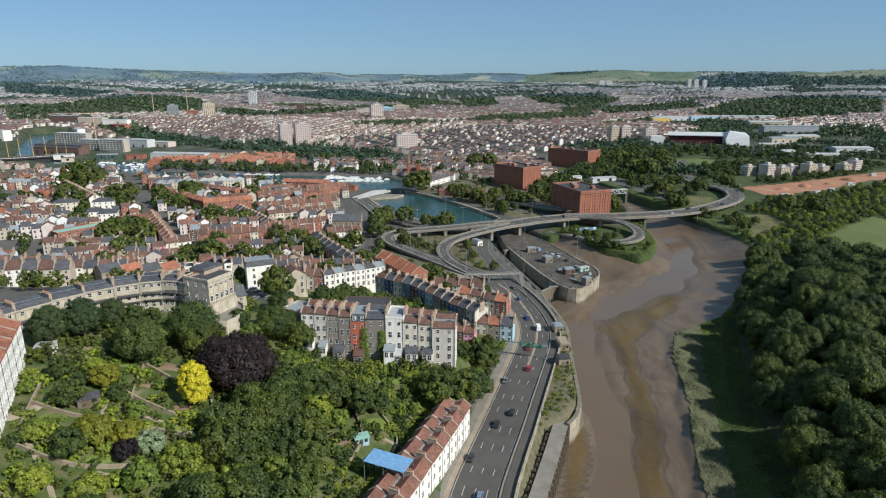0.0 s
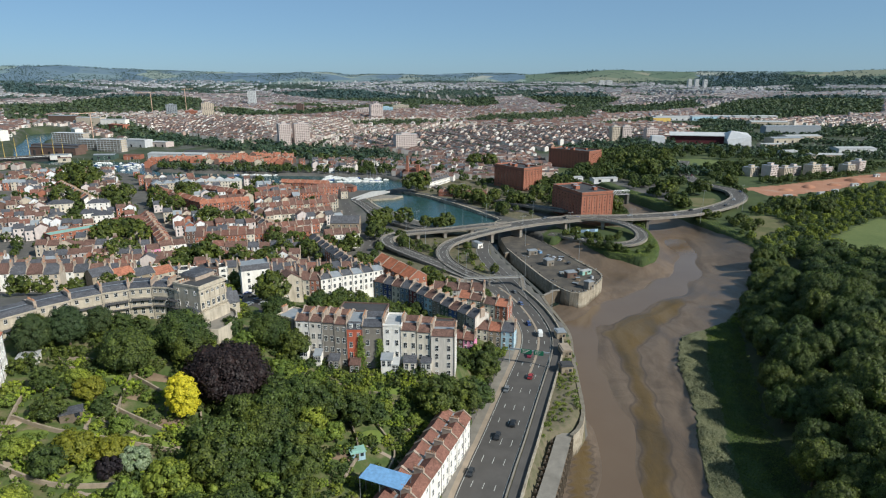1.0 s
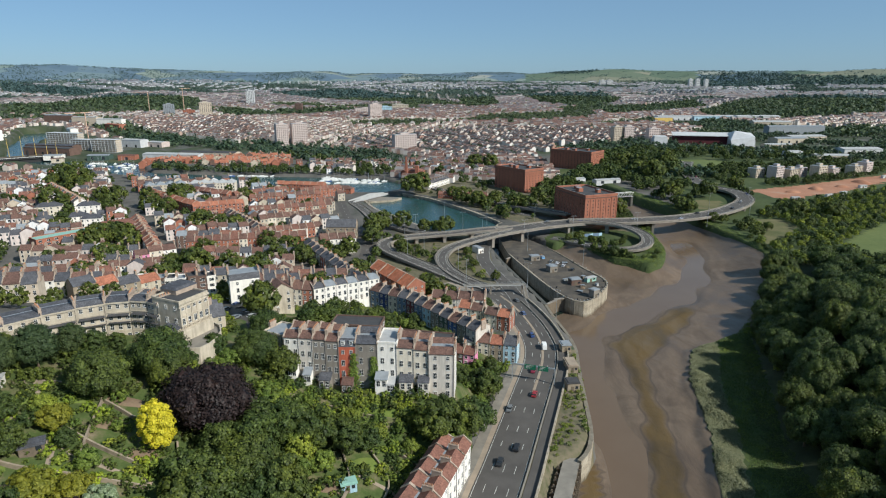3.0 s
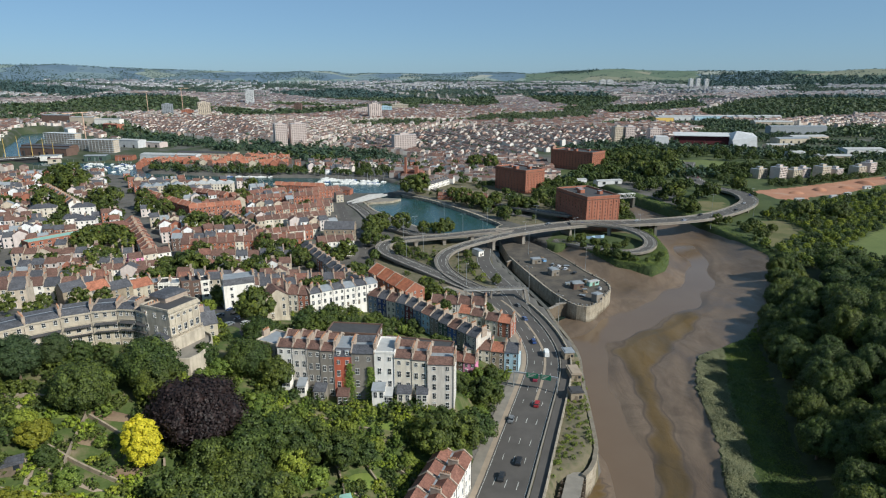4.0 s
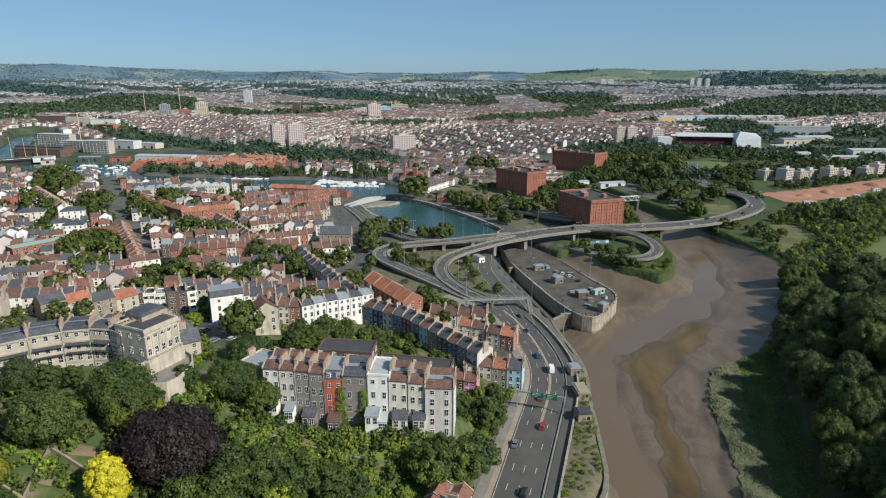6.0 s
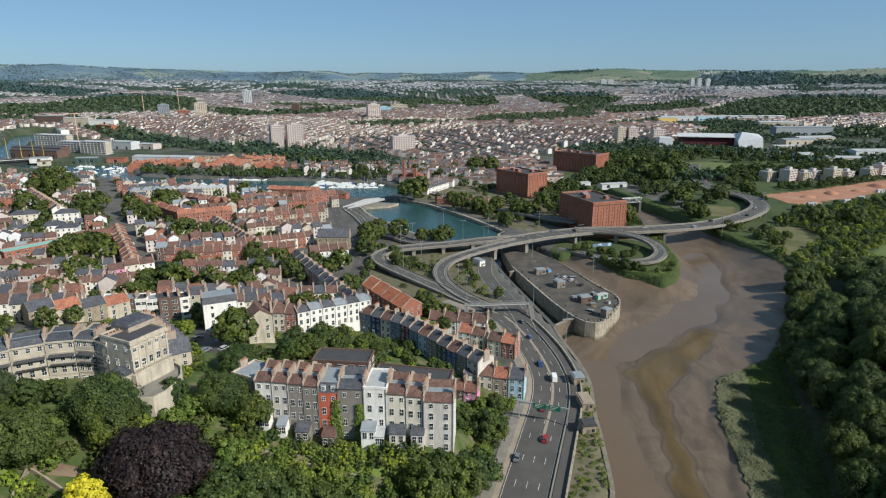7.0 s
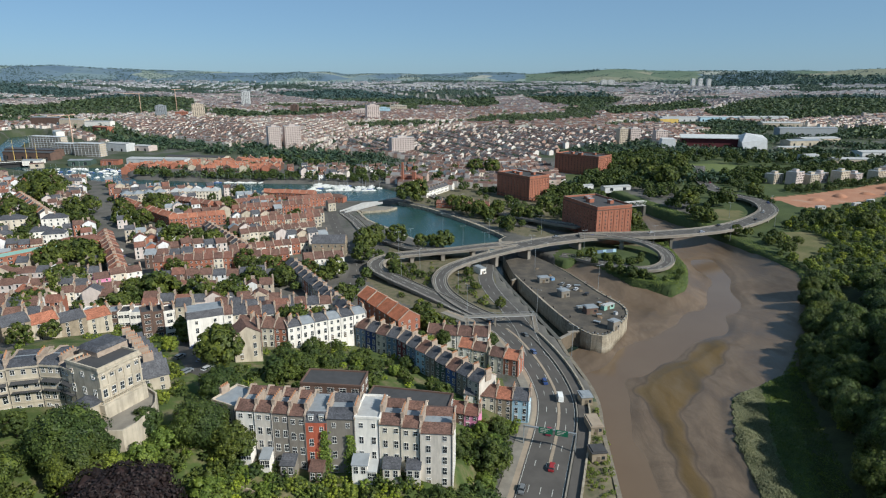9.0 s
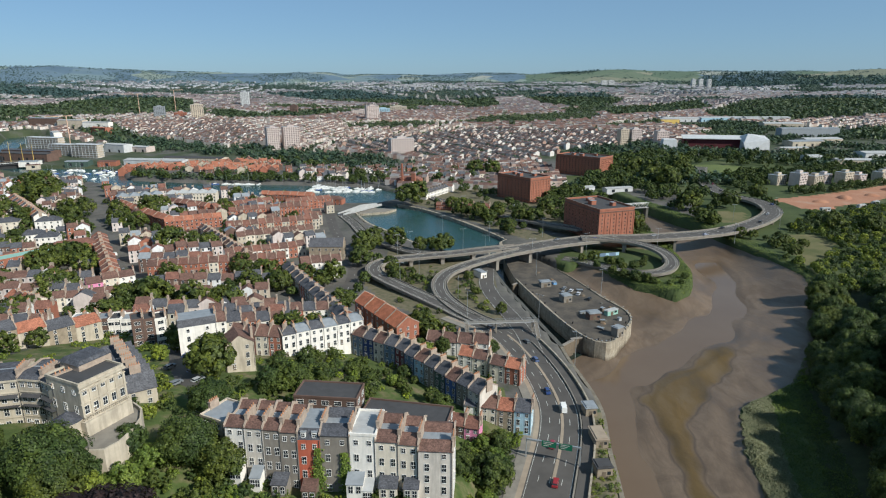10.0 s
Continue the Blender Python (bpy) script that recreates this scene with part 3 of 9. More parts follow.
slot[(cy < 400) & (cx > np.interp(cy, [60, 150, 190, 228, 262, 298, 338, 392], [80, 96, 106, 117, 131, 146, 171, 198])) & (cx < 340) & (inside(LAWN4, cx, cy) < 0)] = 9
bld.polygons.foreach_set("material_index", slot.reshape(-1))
bld.polygons.foreach_set("use_smooth", [True] * len(bld.polygons))
tagged(new("ground", bld), "town, gardens and hills reaching the horizon", "ground", kind="structure")


def sheet(name, poly, z, mat, label, step=None, zfun=None, grow_by=2.0):
    """A level sheet of water or mud over a polygon's box, hidden below the ground outside it."""
    b = Build()
    if zfun is None:
        b.face([(x, y, z) for x, y in poly], mat)
        me = b.mesh(name)
        bm = bmesh.new()
        bm.from_mesh(me)
        bmesh.ops.triangulate(bm, faces=bm.faces[:])
        for f_ in bm.faces:
            if f_.normal.z < 0:
                f_.normal_flip()
        bm.to_mesh(me)
        bm.free()
    else:
        px, py = [p[0] for p in poly], [p[1] for p in poly]
        ax, ay = np.arange(min(px) - 6, max(px) + 14, step), np.arange(min(py) - 6, max(py) + 7, step)
        X, Y = np.meshgrid(ax, ay)
        D = inside(poly, X, Y)
        Z = zfun(X, Y, D)
        ids = np.arange(X.size).reshape(X.shape)
        keep = (D[:-1, :-1] > -11) & (Z[:-1, :-1] > -50)
        q = np.stack([ids[:-1, :-1], ids[:-1, 1:], ids[1:, 1:], ids[1:, :-1]], -1)[keep]
        me = bpy.data.meshes.new(name)
        me.from_pydata(np.stack([X, Y, Z], -1).reshape(-1, 3).tolist(), [], q.tolist())
        me.materials.append(mat)
        me.polygons.foreach_set("use_smooth", [True] * len(me.polygons))
    return tagged(new(name, me), label, "water" if "water" in name else "riverbed", kind="structure")


CHANNEL = [(184, 470, 8), (176, 430, 7), (160, 388, 8), (140, 362, 10), (114, 338, 10), (90, 318, 9), (72, 298, 8), (65, 275, 7), (64, 250, 7), (62, 222, 7), (61, 205, 7), (57.5, 182, 6.5), (53, 163, 6.5), (46, 130, 7), (38, 100, 8), (30, 60, 8)]
SLIME = [(134, 334, 5), (118, 314, 6), (101, 298, 10), (91, 285, 9), (86, 268, 4), (82, 246, 3), (80, 222, 4), (75, 200, 4), (69, 178, 4.5), (61, 150, 5), (53, 120, 5)]
STREAKS = [(49, 192, 3), (46, 180, 4), (42, 168, 3.5), (36, 150, 3), (28, 125, 3)]


def along(line, x, y):
    """How far a place lies outside a band with changing half width; minus inside."""
    best = np.full(np.shape(x), 1e9)
    for (x1, y1, w1), (x2, y2, w2) in zip(line, line[1:]):
        dx, dy = x2 - x1, y2 - y1
        k = np.clip(((x - x1) * dx + (y - y1) * dy) / (dx * dx + dy * dy), 0, 1)
        best = np.minimum(best, np.hypot(x - x1 - k * dx, y - y1 - k * dy) - (w1 + (w2 - w1) * k))
    return best


def mudlevel(x, y, d):
    """Mud banks that shelve down to a winding low-water channel."""
    c = along(CHANNEL, x, y) + 1.6 * np.sin(x / 9.0 + y / 13.0) + 0.8 * np.sin(x / 3.7 - y / 5.3)
    z = -10.5 + 0.12 * np.clip(c + 3, 0, 12) + 0.02 * np.clip(c - 9, 0, 60)
    z = z + 0.16 * np.sin(x / 5.0 + y / 17.0) + 0.1 * np.sin(x / 2.3 - y / 9.0) + 0.35 * np.exp(-((c - 4.0) / 2.2) ** 2) + 0.22 * np.exp(-((c - 11.0 + 2 * np.sin(y / 21.0)) / 1.8) ** 2)
    z = z - 0.35 * np.clip(1 - np.abs(along(SLIME, x, y)) / 5.0, 0, 1)
    mid = np.interp(y, [100, 150, 175, 195, 215, 240, 262, 280, 294, 312, 330, 400, 470], [52, 62, 70, 75, 81, 84, 89, 96, 108, 122, 134, 178, 192])
    z = np.where(x > mid, np.maximum(z, np.maximum(-9.95 + 0.085 * np.clip(x - mid, 0, 40), -7.5 - 0.5 * np.clip(d + 0.8 * np.sin(y / 5.0), 0, 30)) + 0.12 * np.sin(y / 6.0 + x / 4.0)), z)
    z = np.where((x < mid) & (d < -3.5), -60, np.minimum(z, np.where(x > mid, np.interp(y, [300, 380], [-7.4, -3.1]), -3.1)))
    z = z + (np.maximum(z, -1.6 - 0.24 * np.clip(d, 0, 60)) - z) * sstep(330, 420, y) * sstep(4, 34, x - mid)
    z = z + 3.2 * sstep(385, 430, y) * (1 - sstep(120, 150, x))
    z = z + np.clip(14 - d, 0, 14) * 0.3 * sstep(366, 392, y) * (1 - sstep(158, 176, x)) * sstep(82, 92, x)
    return z


sheet("river_mud", RIVER, 0, M["mud"], "brown tidal river mud at low tide, wet runnels and olive algae", 1.6, mudlevel)
me = bpy.data.objects["river_mud"].data
co = np.zeros(len(me.vertices) * 3)
me.vertices.foreach_get("co", co)
co = co.reshape(-1, 3)
me.attributes.new("slime", "FLOAT", "POINT").data.foreach_set("value", np.clip(1 - (np.minimum(along(SLIME, co[:, 0], co[:, 1]) + 1.6 * np.sin(co[:, 0] / 4.1 + co[:, 1] / 5.3) * np.cos(co[:, 1] / 7.7), along(STREAKS, co[:, 0], co[:, 1]) + 1.5 + 1.5 * np.sin(co[:, 1] * 1.9 - co[:, 0] * 0.6)) + 2.2) / 4.5, 0, 1).astype(np.float32))
sheet("river_water", RIVER, -10.12, M["riverwater"], "shallow milky brown river water at low tide")
sheet("lock_water", LOCK, -8.5, M["lockwater"], "dark green water in the entrance lock")
sheet("basin_water", BASIN, -3.0, M["water"], "green still water of the dock basin")
sheet("harbour_water", HARBOUR, -3.0, M["water"], "blue-green water of the floating harbour")


# ---- roads, quays and bridges ----
def smooth_line(pts, step=4.0):
    """A curve through the points (any number of coordinates), as evenly spaced points."""
    p = [Vector(q) if len(q) == 3 else Vector((*q, 0.0)) for q in pts]
    p = [p[0] * 2 - p[1]] + p + [p[-1] * 2 - p[-2]]
    out = []
    for i in range(1, len(p) - 2):
        n = max(1, int((p[i + 1] - p[i]).length / step))
        for k in range(n):
            u = k / n
            a, b, c, d = p[i - 1], p[i], p[i + 1], p[i + 2]
            out.append(0.5 * (2 * b + (c - a) * u + (2 * a - 5 * b + 4 * c - d) * u * u + (3 * b - a - 3 * c + d) * u ** 3))
    out.append(p[-2])
    return out


def offset(line, side):
    """The line moved to its right by side metres."""
    out = []
    for i, q in enumerate(line):
        d = line[min(i + 1, len(line) - 1)] - line[max(i - 1, 0)]
        d.z = 0
        d.normalize()
        out.append(q + Vector((d.y, -d.x, 0)) * side)
    return out


def ribbon(b, line, left, right, top, bottom, mat, under=None):
    """A strip with thickness along a line; top and bottom are heights above the line."""
    L, R = offset(line, -left), offset(line, right)
    up, dn = Vector((0, 0, top)), Vector((0, 0, bottom))
    for i in range(len(line) - 1):
        a, c, d, e = L[i], R[i], R[i + 1], L[i + 1]
        b.face([a + up, c + up, d + up, e + up], mat)
        b.face([c + dn, d + dn, d + up, c + up], under or mat)
        b.face([e + dn, a + dn, a + up, e + up], under or mat)
        if under:
            b.face([e + dn, d + dn, c + dn, a + dn], under)
    for i, s in ((0, 1), (-1, -1)):
        q = [L[i] + dn, R[i] + dn, R[i] + up, L[i] + up]
        b.face(q if s > 0 else q[::-1], under or mat)


def dashes(b, line, side, length, gap, width, z, mat):
    """Paint strokes along a line."""
    run, on, start = 0.0, True, 0
    o = offset(line, side)
    i = 0
    while i < len(o) - 1:
        d = (o[i + 1] - o[i]).length
        run += d
        if on and run >= length or not on and run >= gap:
            if on:
                seg = o[start:i + 2]
                ribbon(b, seg, width / 2, width / 2, z, z - 0.02, mat)
            on, run, start = not on, 0.0, i + 1
        i += 1


def road(name, pts, width, label, lanes=(), edge=True, z=0.06, mat=None, thick=0.5):
    line = smooth_line(pts, 3.0)
    b = Build()
    ribbon(b, line, width / 2, width / 2, z, -thick, mat or M["asphalt"])
    r = tagged(obj(name, b), label, "road", kind="structure")
    m = Build()
    for s in lanes:
        dashes(m, line, s, 2.0, 6.5, 0.16, z + 0.012, M["marking"])
    if edge:
        for s in (-width / 2 + 0.5, width / 2 - 0.5):
            ribbon(m, offset(line, s), 0.07, 0.07, z + 0.012, z - 0.01, M["marking"])
    if m.f:
        obj("road_marking", m, r, "worn white lane markings")
    return line


MAIN = [(-12, 20), (-5, 70), (1.5, 110), (8.5, 145), (14, 164), (19.5, 181), (26, 202), (33.5, 226), (39, 244), (42, 258), (42.8, 270), (41.5, 287), (38, 306), (32, 326), (22, 343), (9, 357)]
line_main = road("main_road", MAIN, 13.5, "grey asphalt four-lane riverside road", (-3.4, 0.0, 3.4))
b = Build()
ribbon(b, offset(line_main, -7.6), 0.8, 0.8, 0.16, -0.5, M["bikelane"])
tagged(obj("kerb_strip", b), "buff-coloured surfaced strip along the road", "pavement", kind="structure")
b = Build()
ribbon(b, offset(line_main, -10.0), 1.6, 1.6, 0.18, -0.5, M["paving"])
tagged(obj("pavement", b), "worn grey pavement beside the road", "pavement", kind="structure")
b = Build()
ribbon(b, offset(line_main[:-14], 7.1), 0.2, 0.2, 0.6, -0.5, M["paving"])
tagged(obj("crash_barrier", b), "low concrete barrier at the kerb", "barrier", kind="structure")
b = Build()
ribbon(b, offset(line_main[:-14], 9.3), 1.7, 1.7, 0.14, -0.5, M["asphalt"])
tagged(obj("pavement", b), "dark asphalt riverside footway", "pavement", kind="structure")
b = Build()
ribbon(b, offset(line_main[:-14], 11.4), 0.3, 0.3, 1.1, -1.5, M["quaystone"])
tagged(obj("river_wall", b), "low stone parapet wall above the river bank", "wall", kind="structure")

b = Build()
ribbon(b, offset([q for q in line_main if 222 < q[1] < 330], 0.9), 0.5, 0.5, 0.17, -0.5, M["bikelane"])
tagged(obj("median", b), "buff paved median strip between the carriageways", "median", kind="structure")
LOCKROAD = [(41, 300), (40, 326), (36, 350), (30, 376), (27, 400), (29, 425), (30, 450), (22, 463)]
road("lock_road", LOCKROAD, 9.0, "grey asphalt road beside the lock", (0.0,), z=0.13)
LOOPOUT = [(17, 347, 0.25), (10, 355, 0.5), (2, 365, 1.0), (-14, 383, 2.0), (-28, 398, 3.2), (-38, 412, 4.2), (-38, 425, 4.8), (-28, 435, 5.2), (-8, 441, 5.6), (8, 444, 6.2), (28, 448, 7.5), (50, 454, 7.88)]
LOOPIN = [(29, 338, 0.3), (23, 344, 0.35), (17, 351, 0.5), (9, 363, 1.0), (2, 379, 1.6), (0, 395, 2.6), (4, 409, 3.8), (13, 419, 5.0), (25, 427, 6.4), (40, 436.5, 7.55), (52, 444, 7.82)]
BRIDGE = [(42, 443, 7.7), (58, 452, 7.9), (74, 461, 8.0), (108, 477, 7.2), (139, 483, 6.2), (169, 491, 5.6), (199, 502, 5.2), (226, 518, 5.0), (254, 542, 5.0), (277, 570, 5.0), (288, 598, 4.8), (290, 625, 4.4), (284, 648, 3.6), (283, 680, 2.4), (290, 722, 1.2), (308, 790, 0.6), (345, 880, 0.4)]
RAMP = [(-84, 585, 0.2), (-70, 553, 0.4), (-55, 512, 0.8), (-35, 482, 1.4), (-17, 461, 2.4), (3, 450, 4.0), (24, 449, 6.6)]
SPUR = [(96, 473, 9.0), (118, 471, 8.0), (136, 462, 6.6), (144, 446, 5.2), (142, 428, 4.0), (132, 416, 3.0), (118, 416, 2.0), (104, 428, 1.2), (90, 446, 0.4), (80, 452, 0.2)]


def flyover(name, pts, width, label, piers=(), lanes=(0.0,), depth=1.3, mat=None):
    line = smooth_line(pts, 3.0)
    t = thing(name, pose(0, 0, 0), label, "bridge", kind="structure")
    b = Build()
    ribbon(b, line, width / 2, width / 2, 0.0, -depth, M["asphalt"], M["concrete"])
    obj("deck", b, t, "asphalt deck on pale concrete beams")
    for s in (-1, 1):
        b = Build()
        ribbon(b, offset(line, s * (width / 2 + 0.1)), 0.12, 0.12, 0.55, -0.5, M["concrete"])
        obj("parapet", b, t, "pale concrete parapet")
        b = Build()
        ribbon(b, offset(line, s * (width / 2 - 0.9)), 0.35, 0.35, 0.12, -0.1, M["paving"])
        obj("verge", b, t)
    b = Build()
    for s in lanes:
        dashes(b, line, s, 2.0, 6.0, 0.16, 0.014, M["marking"])
    ribbon(b, offset(line, width / 2 - 1.9), 0.09, 0.09, 0.014, 0.0, M["marking"])
    ribbon(b, offset(line, -width / 2 + 1.9), 0.09, 0.09, 0.014, 0.0, M["marking"])
    obj("road_marking", b, t, "worn white lane markings")
    for k in piers:
        q = line[int(k * (len(line) - 1))]
        d = line[int(k * (len(line) - 1)) + 1] - q
        a = math.atan2(d.y, d.x)
        b = Build()
        low = -11.0 if inside(RIVER, [q.x], [q.y])[0] > -3 else -1.0
        b.box(-1.1, 1.1, -width * 0.36, width * 0.36, low - q.z, -depth, M["darkstone"] if low < -5 else M["concrete"])
        b.box(-1.4, 1.4, -width * 0.42, width * 0.42, -depth - 1.0, -depth + 0.1, M["concrete"])
        obj("bridge_pier", b, t, at=Matrix.Translation(q) @ Matrix.Rotation(a, 4, "Z"))
    return line


line_bridge = flyover("swing_bridge_viaduct", BRIDGE, 15.0, "long grey concrete road bridge over the river", (0.03, 0.1, 0.22, 0.325, 0.415, 0.47, 0.53), (-3.5, 0.0, 3.5), 1.6)
flyover("slip_road_loop", LOOPOUT, 9.0, "curving concrete flyover ramp with asphalt deck", (0.35, 0.45, 0.55, 0.65, 0.75, 0.85))
flyover("slip_road_loop", LOOPIN, 8.5, "tight curving concrete slip road", (0.7, 0.85))
flyover("slip_road_ramp", RAMP, 8.5, "concrete ramp road beside the dock basin", (0.5, 0.65, 0.8))
flyover("slip_road_spur", SPUR, 8.0, "curving concrete ramp round a green spur", (0.2, 0.4))
flyover("slip_road_ramp", [(104, 508, 6.2), (97, 517, 5.6), (74, 543, 4.2), (39, 585, 2.8), (10, 628, 1.6), (-12, 671, 0.6), (-22, 720, 0.3)], 9.0, "low concrete ramp road behind the dock basin", (0.2, 0.35, 0.5))
# footbridge over the road, with stairs at both ends
t = thing("footbridge", pose(12, 331.5, 0, 0, 0, 4.6), "slender white steel footbridge with stairs over the road", "bridge", kind="structure")
b = Build()
b.box(0, 33, -1.2, 1.2, 4.75, 5.2, M["leadpale"], M["paving"])
obj("deck", b, t, "white steel deck")
for s in (-1.2, 1.2):
    b = Build()
    b.box(0, 33, s - 0.03, s + 0.03, 6.2, 6.26, M["metal"])
    b.box(0, 33, s - 0.02, s + 0.02, 5.7, 5.74, M["metal"])
    obj("handrail", b, t)
    for k in range(12):
        b = Build()
        b.box(k * 3.0 - 0.04, k * 3.0 + 0.04, s - 0.04, s + 0.04, 5.2, 6.2, M["metal"])
        obj("railing_post", b, t)
for x in (1.0, 14.5, 31.5):
    for s in (-1.0, 1.0):
        b = Build()
        b.box(x - 0.25, x + 0.25, s - 0.2, s + 0.2, -1.0, 4.75, M["concrete"])
        obj("bridge_pier", b, t)
for x, turn in ((0.6, -1), (32.4, -1)):
    b = Build()
    for k in range(18):
        y0 = turn * (1.2 + k * 0.42)
        b.box(x - 0.9, x + 0.9, min(y0, y0 + turn * 0.42), max(y0, y0 + turn * 0.42), 4.85 - k * 0.28, 5.1 - k * 0.28, M["concrete"])
    obj("stair_flight", b, t, "concrete stair flight")
    for s in (-0.9, 0.9):
        b = Build()
        b.v = [(x + s - 0.04, turn * 1.2, 6.2), (x + s + 0.04, turn * 1.2, 6.2), (x + s + 0.04, turn * 8.8, 1.1), (x + s - 0.04, turn * 8.8, 1.1)]
        b.v += [(px, py, pz - 0.08) for px, py, pz in b.v]
        b.f = [(0, 1, 2, 3), (7, 6, 5, 4), (0, 4, 5, 1), (1, 5, 6, 2), (2, 6, 7, 3), (3, 7, 4, 0)]
        b.m = [b.mi(M["metal"])] * 6
        obj("stair_rail", b, t)
# white lattice bridge beside the warehouses
t = thing("lattice_bridge", pose(157, 599, 0, 0, 0, 18), "white steel lattice footbridge on stone abutments", "bridge", kind="structure")
b = Build()
b.box(0, 30, -1.6, 1.6, 1.9, 2.4, M["leadpale"], M["asphalt"])
obj("deck", b, t)
for s in (-1.6, 1.6):
    b = Build()
    b.box(0, 30, s - 0.12, s + 0.12, 6.0, 6.3, M["white"])
    obj("top_chord", b, t)
    for k in range(10):
        b = Build()
        x0, x1 = k * 3.0, k * 3.0 + 3.0
        za, zb = (2.4, 6.0) if k % 2 else (6.0, 2.4)
        b.v = [(x0 - 0.15, s - 0.1, za), (x0 + 0.15, s - 0.1, za), (x1 + 0.15, s - 0.1, zb), (x1 - 0.15, s - 0.1, zb)]
        b.v += [(px, py + 0.2, pz) for px, py, pz in b.v]
        b.f = [(0, 1, 2, 3), (7, 6, 5, 4), (0, 4, 5, 1), (1, 5, 6, 2), (2, 6, 7, 3), (3, 7, 4, 0)]
        b.m = [b.mi(M["white"])] * 6
        obj("diagonal", b, t)
for x in (1.5, 28.5):
    b = Build()
    b.box(x - 1.2, x + 1.2, -1.9, 1.9, -8, 1.9, M["darkstone"])
    obj("abutment", b, t)
# painted hoarding on the wall below the bridge
t = thing("hoarding", pose(102, 455.5, 0, 0, 0, 16), "long blue and white painted hoarding below the bridge", "hoarding")
for k in range(7):
    b = Build()
    b.box(k * 2.5, k * 2.5 + 2.46, -0.1, 0.1, -1.0, 2.2, M["render_teal"] if k % 3 else M["render_sky"])
    obj("panel", b, t)
# town streets
HILLSTREET = [(-101, 290), (-97, 280), (-92, 270), (-87, 259), (-81, 248), (-75.5, 239), (-70.5, 231), (-66.5, 224.5), (-62, 218)]
road("hill_street", [(x, y, h(x, y) + 0.35) for x, y in HILLSTREET], 9.0, "steep asphalt side street with parked cars", (), False, thick=2.0)
road("town_street", [(-150, 350), (-160, 372), (-176, 396), (-205, 440), (-236, 486), (-262, 530), (-300, 600), (-345, 672), (-392, 755)], 9.0, "long straight asphalt town street", (0.0,), False)
road("town_street", [(-62, 330), (-52, 380), (-52, 430), (-66, 480), (-84, 540), (-96, 590)], 8.0, "grey asphalt dock road", (0.0,), False)
road("park_road", [(40, 560), (75, 530), (100, 505), (118, 492)], 9.0, "asphalt road beside the warehouses", (0.0,), False)


def quay(name, line, top, bottom, label, mat, thick=1.0):
    b = Build()
    ribbon(b, smooth_line([(x, y, 0) for x, y in line], 5.0), thick, thick, top, bottom, mat)
    return tagged(obj(name, b), label, "wall", kind="structure")


quay("quay_wall", [(42.5, 184), (45, 187), (49.5, 198), (53, 225), (55, 243), (58, 262), (58, 278), (55, 303), (54, 318)], -0.6, -13, "weathered stone river wall with buff coping", M["quaystone"], 0.7)
quay("lock_wall", [(54, 318), (44.5, 364), (37, 402), (32, 442), (32, 468)], -0.3, -13, "dark wet stone lock wall", M["darkstone"])
quay("basin_wall", [(-75, 600), (-60, 560), (-38, 527), (-20, 498), (4, 473), (34, 467)], -0.4, -9, "stone dock edge", M["quaystone"])
quay("basin_wall", [(44, 471), (44, 495), (49, 503), (38, 528), (20, 561), (5, 585), (-14, 612), (-40, 636)], -0.4, -9, "buff stone dock edge", M["quaystone"], 1.4)

# the lock island with its rounded stone nose
nose = smooth_line([(44.5, 414), (48, 397), (55.5, 364), (61.5, 342), (66.5, 329), (70, 323.5), (74.5, 321.5), (79, 324), (84, 332), (90, 341), (94.5, 350), (95, 362), (88, 383), (80, 410), (72, 434)], 2.5)
ring = [(q.x, q.y) for q in nose] + [(62, 455), (42, 455)]
t = thing("lock_pier", pose(0, 0, 0), "stone lock island with rounded pale stone nose", "pier", kind="structure")
b = Build()
b.solid(ring, -13, -0.9, M["quaystone"], M["pierdeck"])
obj("pier_wall", b, t)
cx0, cy0 = 76, 375
b = Build()
for i in range(len(nose) - 1):
    a, c = nose[i], nose[i + 1]
    ia, ic = a + (Vector((cx0, cy0, 0)) - a).normalized() * 1.1, c + (Vector((cx0, cy0, 0)) - c).normalized() * 1.1
    b.solid([(a.x, a.y), (c.x, c.y), (ic.x, ic.y), (ia.x, ia.y)], -1.0, -0.45, M["quaystone"])
obj("coping", b, t, "pale stone coping")


def hut(x, y, z, w, d, hh, turn, wall, roofm, label, name="hut"):
    t = thing(name, pose(x, y, z, 0, 0, turn), label, "building")
    b = Build()
    b.box(-w / 2, w / 2, -d / 2, d / 2, -0.3, hh, wall)
    obj("wall", b, t)
    b = Build()
    b.box(-w / 2 - 0.25, w / 2 + 0.25, -d / 2 - 0.25, d / 2 + 0.25, hh, hh + 0.25, roofm)
    b.box(-w / 2 + 0.3, w / 2 - 0.3, -d / 2 + 0.3, d / 2 - 0.3, hh + 0.25, hh + 0.5, roofm)
    obj("roof", b, t)
    b = Build()
    b.box(-w * 0.2, w * 0.05, -d / 2 - 0.06, -d / 2, -0.1, 2.0, M["timber"])
    obj("door", b, t)
    b = Build()
    b.box(w * 0.15, w * 0.38, -d / 2 - 0.05, -d / 2, 1.0, 2.1, M["glass"])
    obj("window", b, t)
    return t


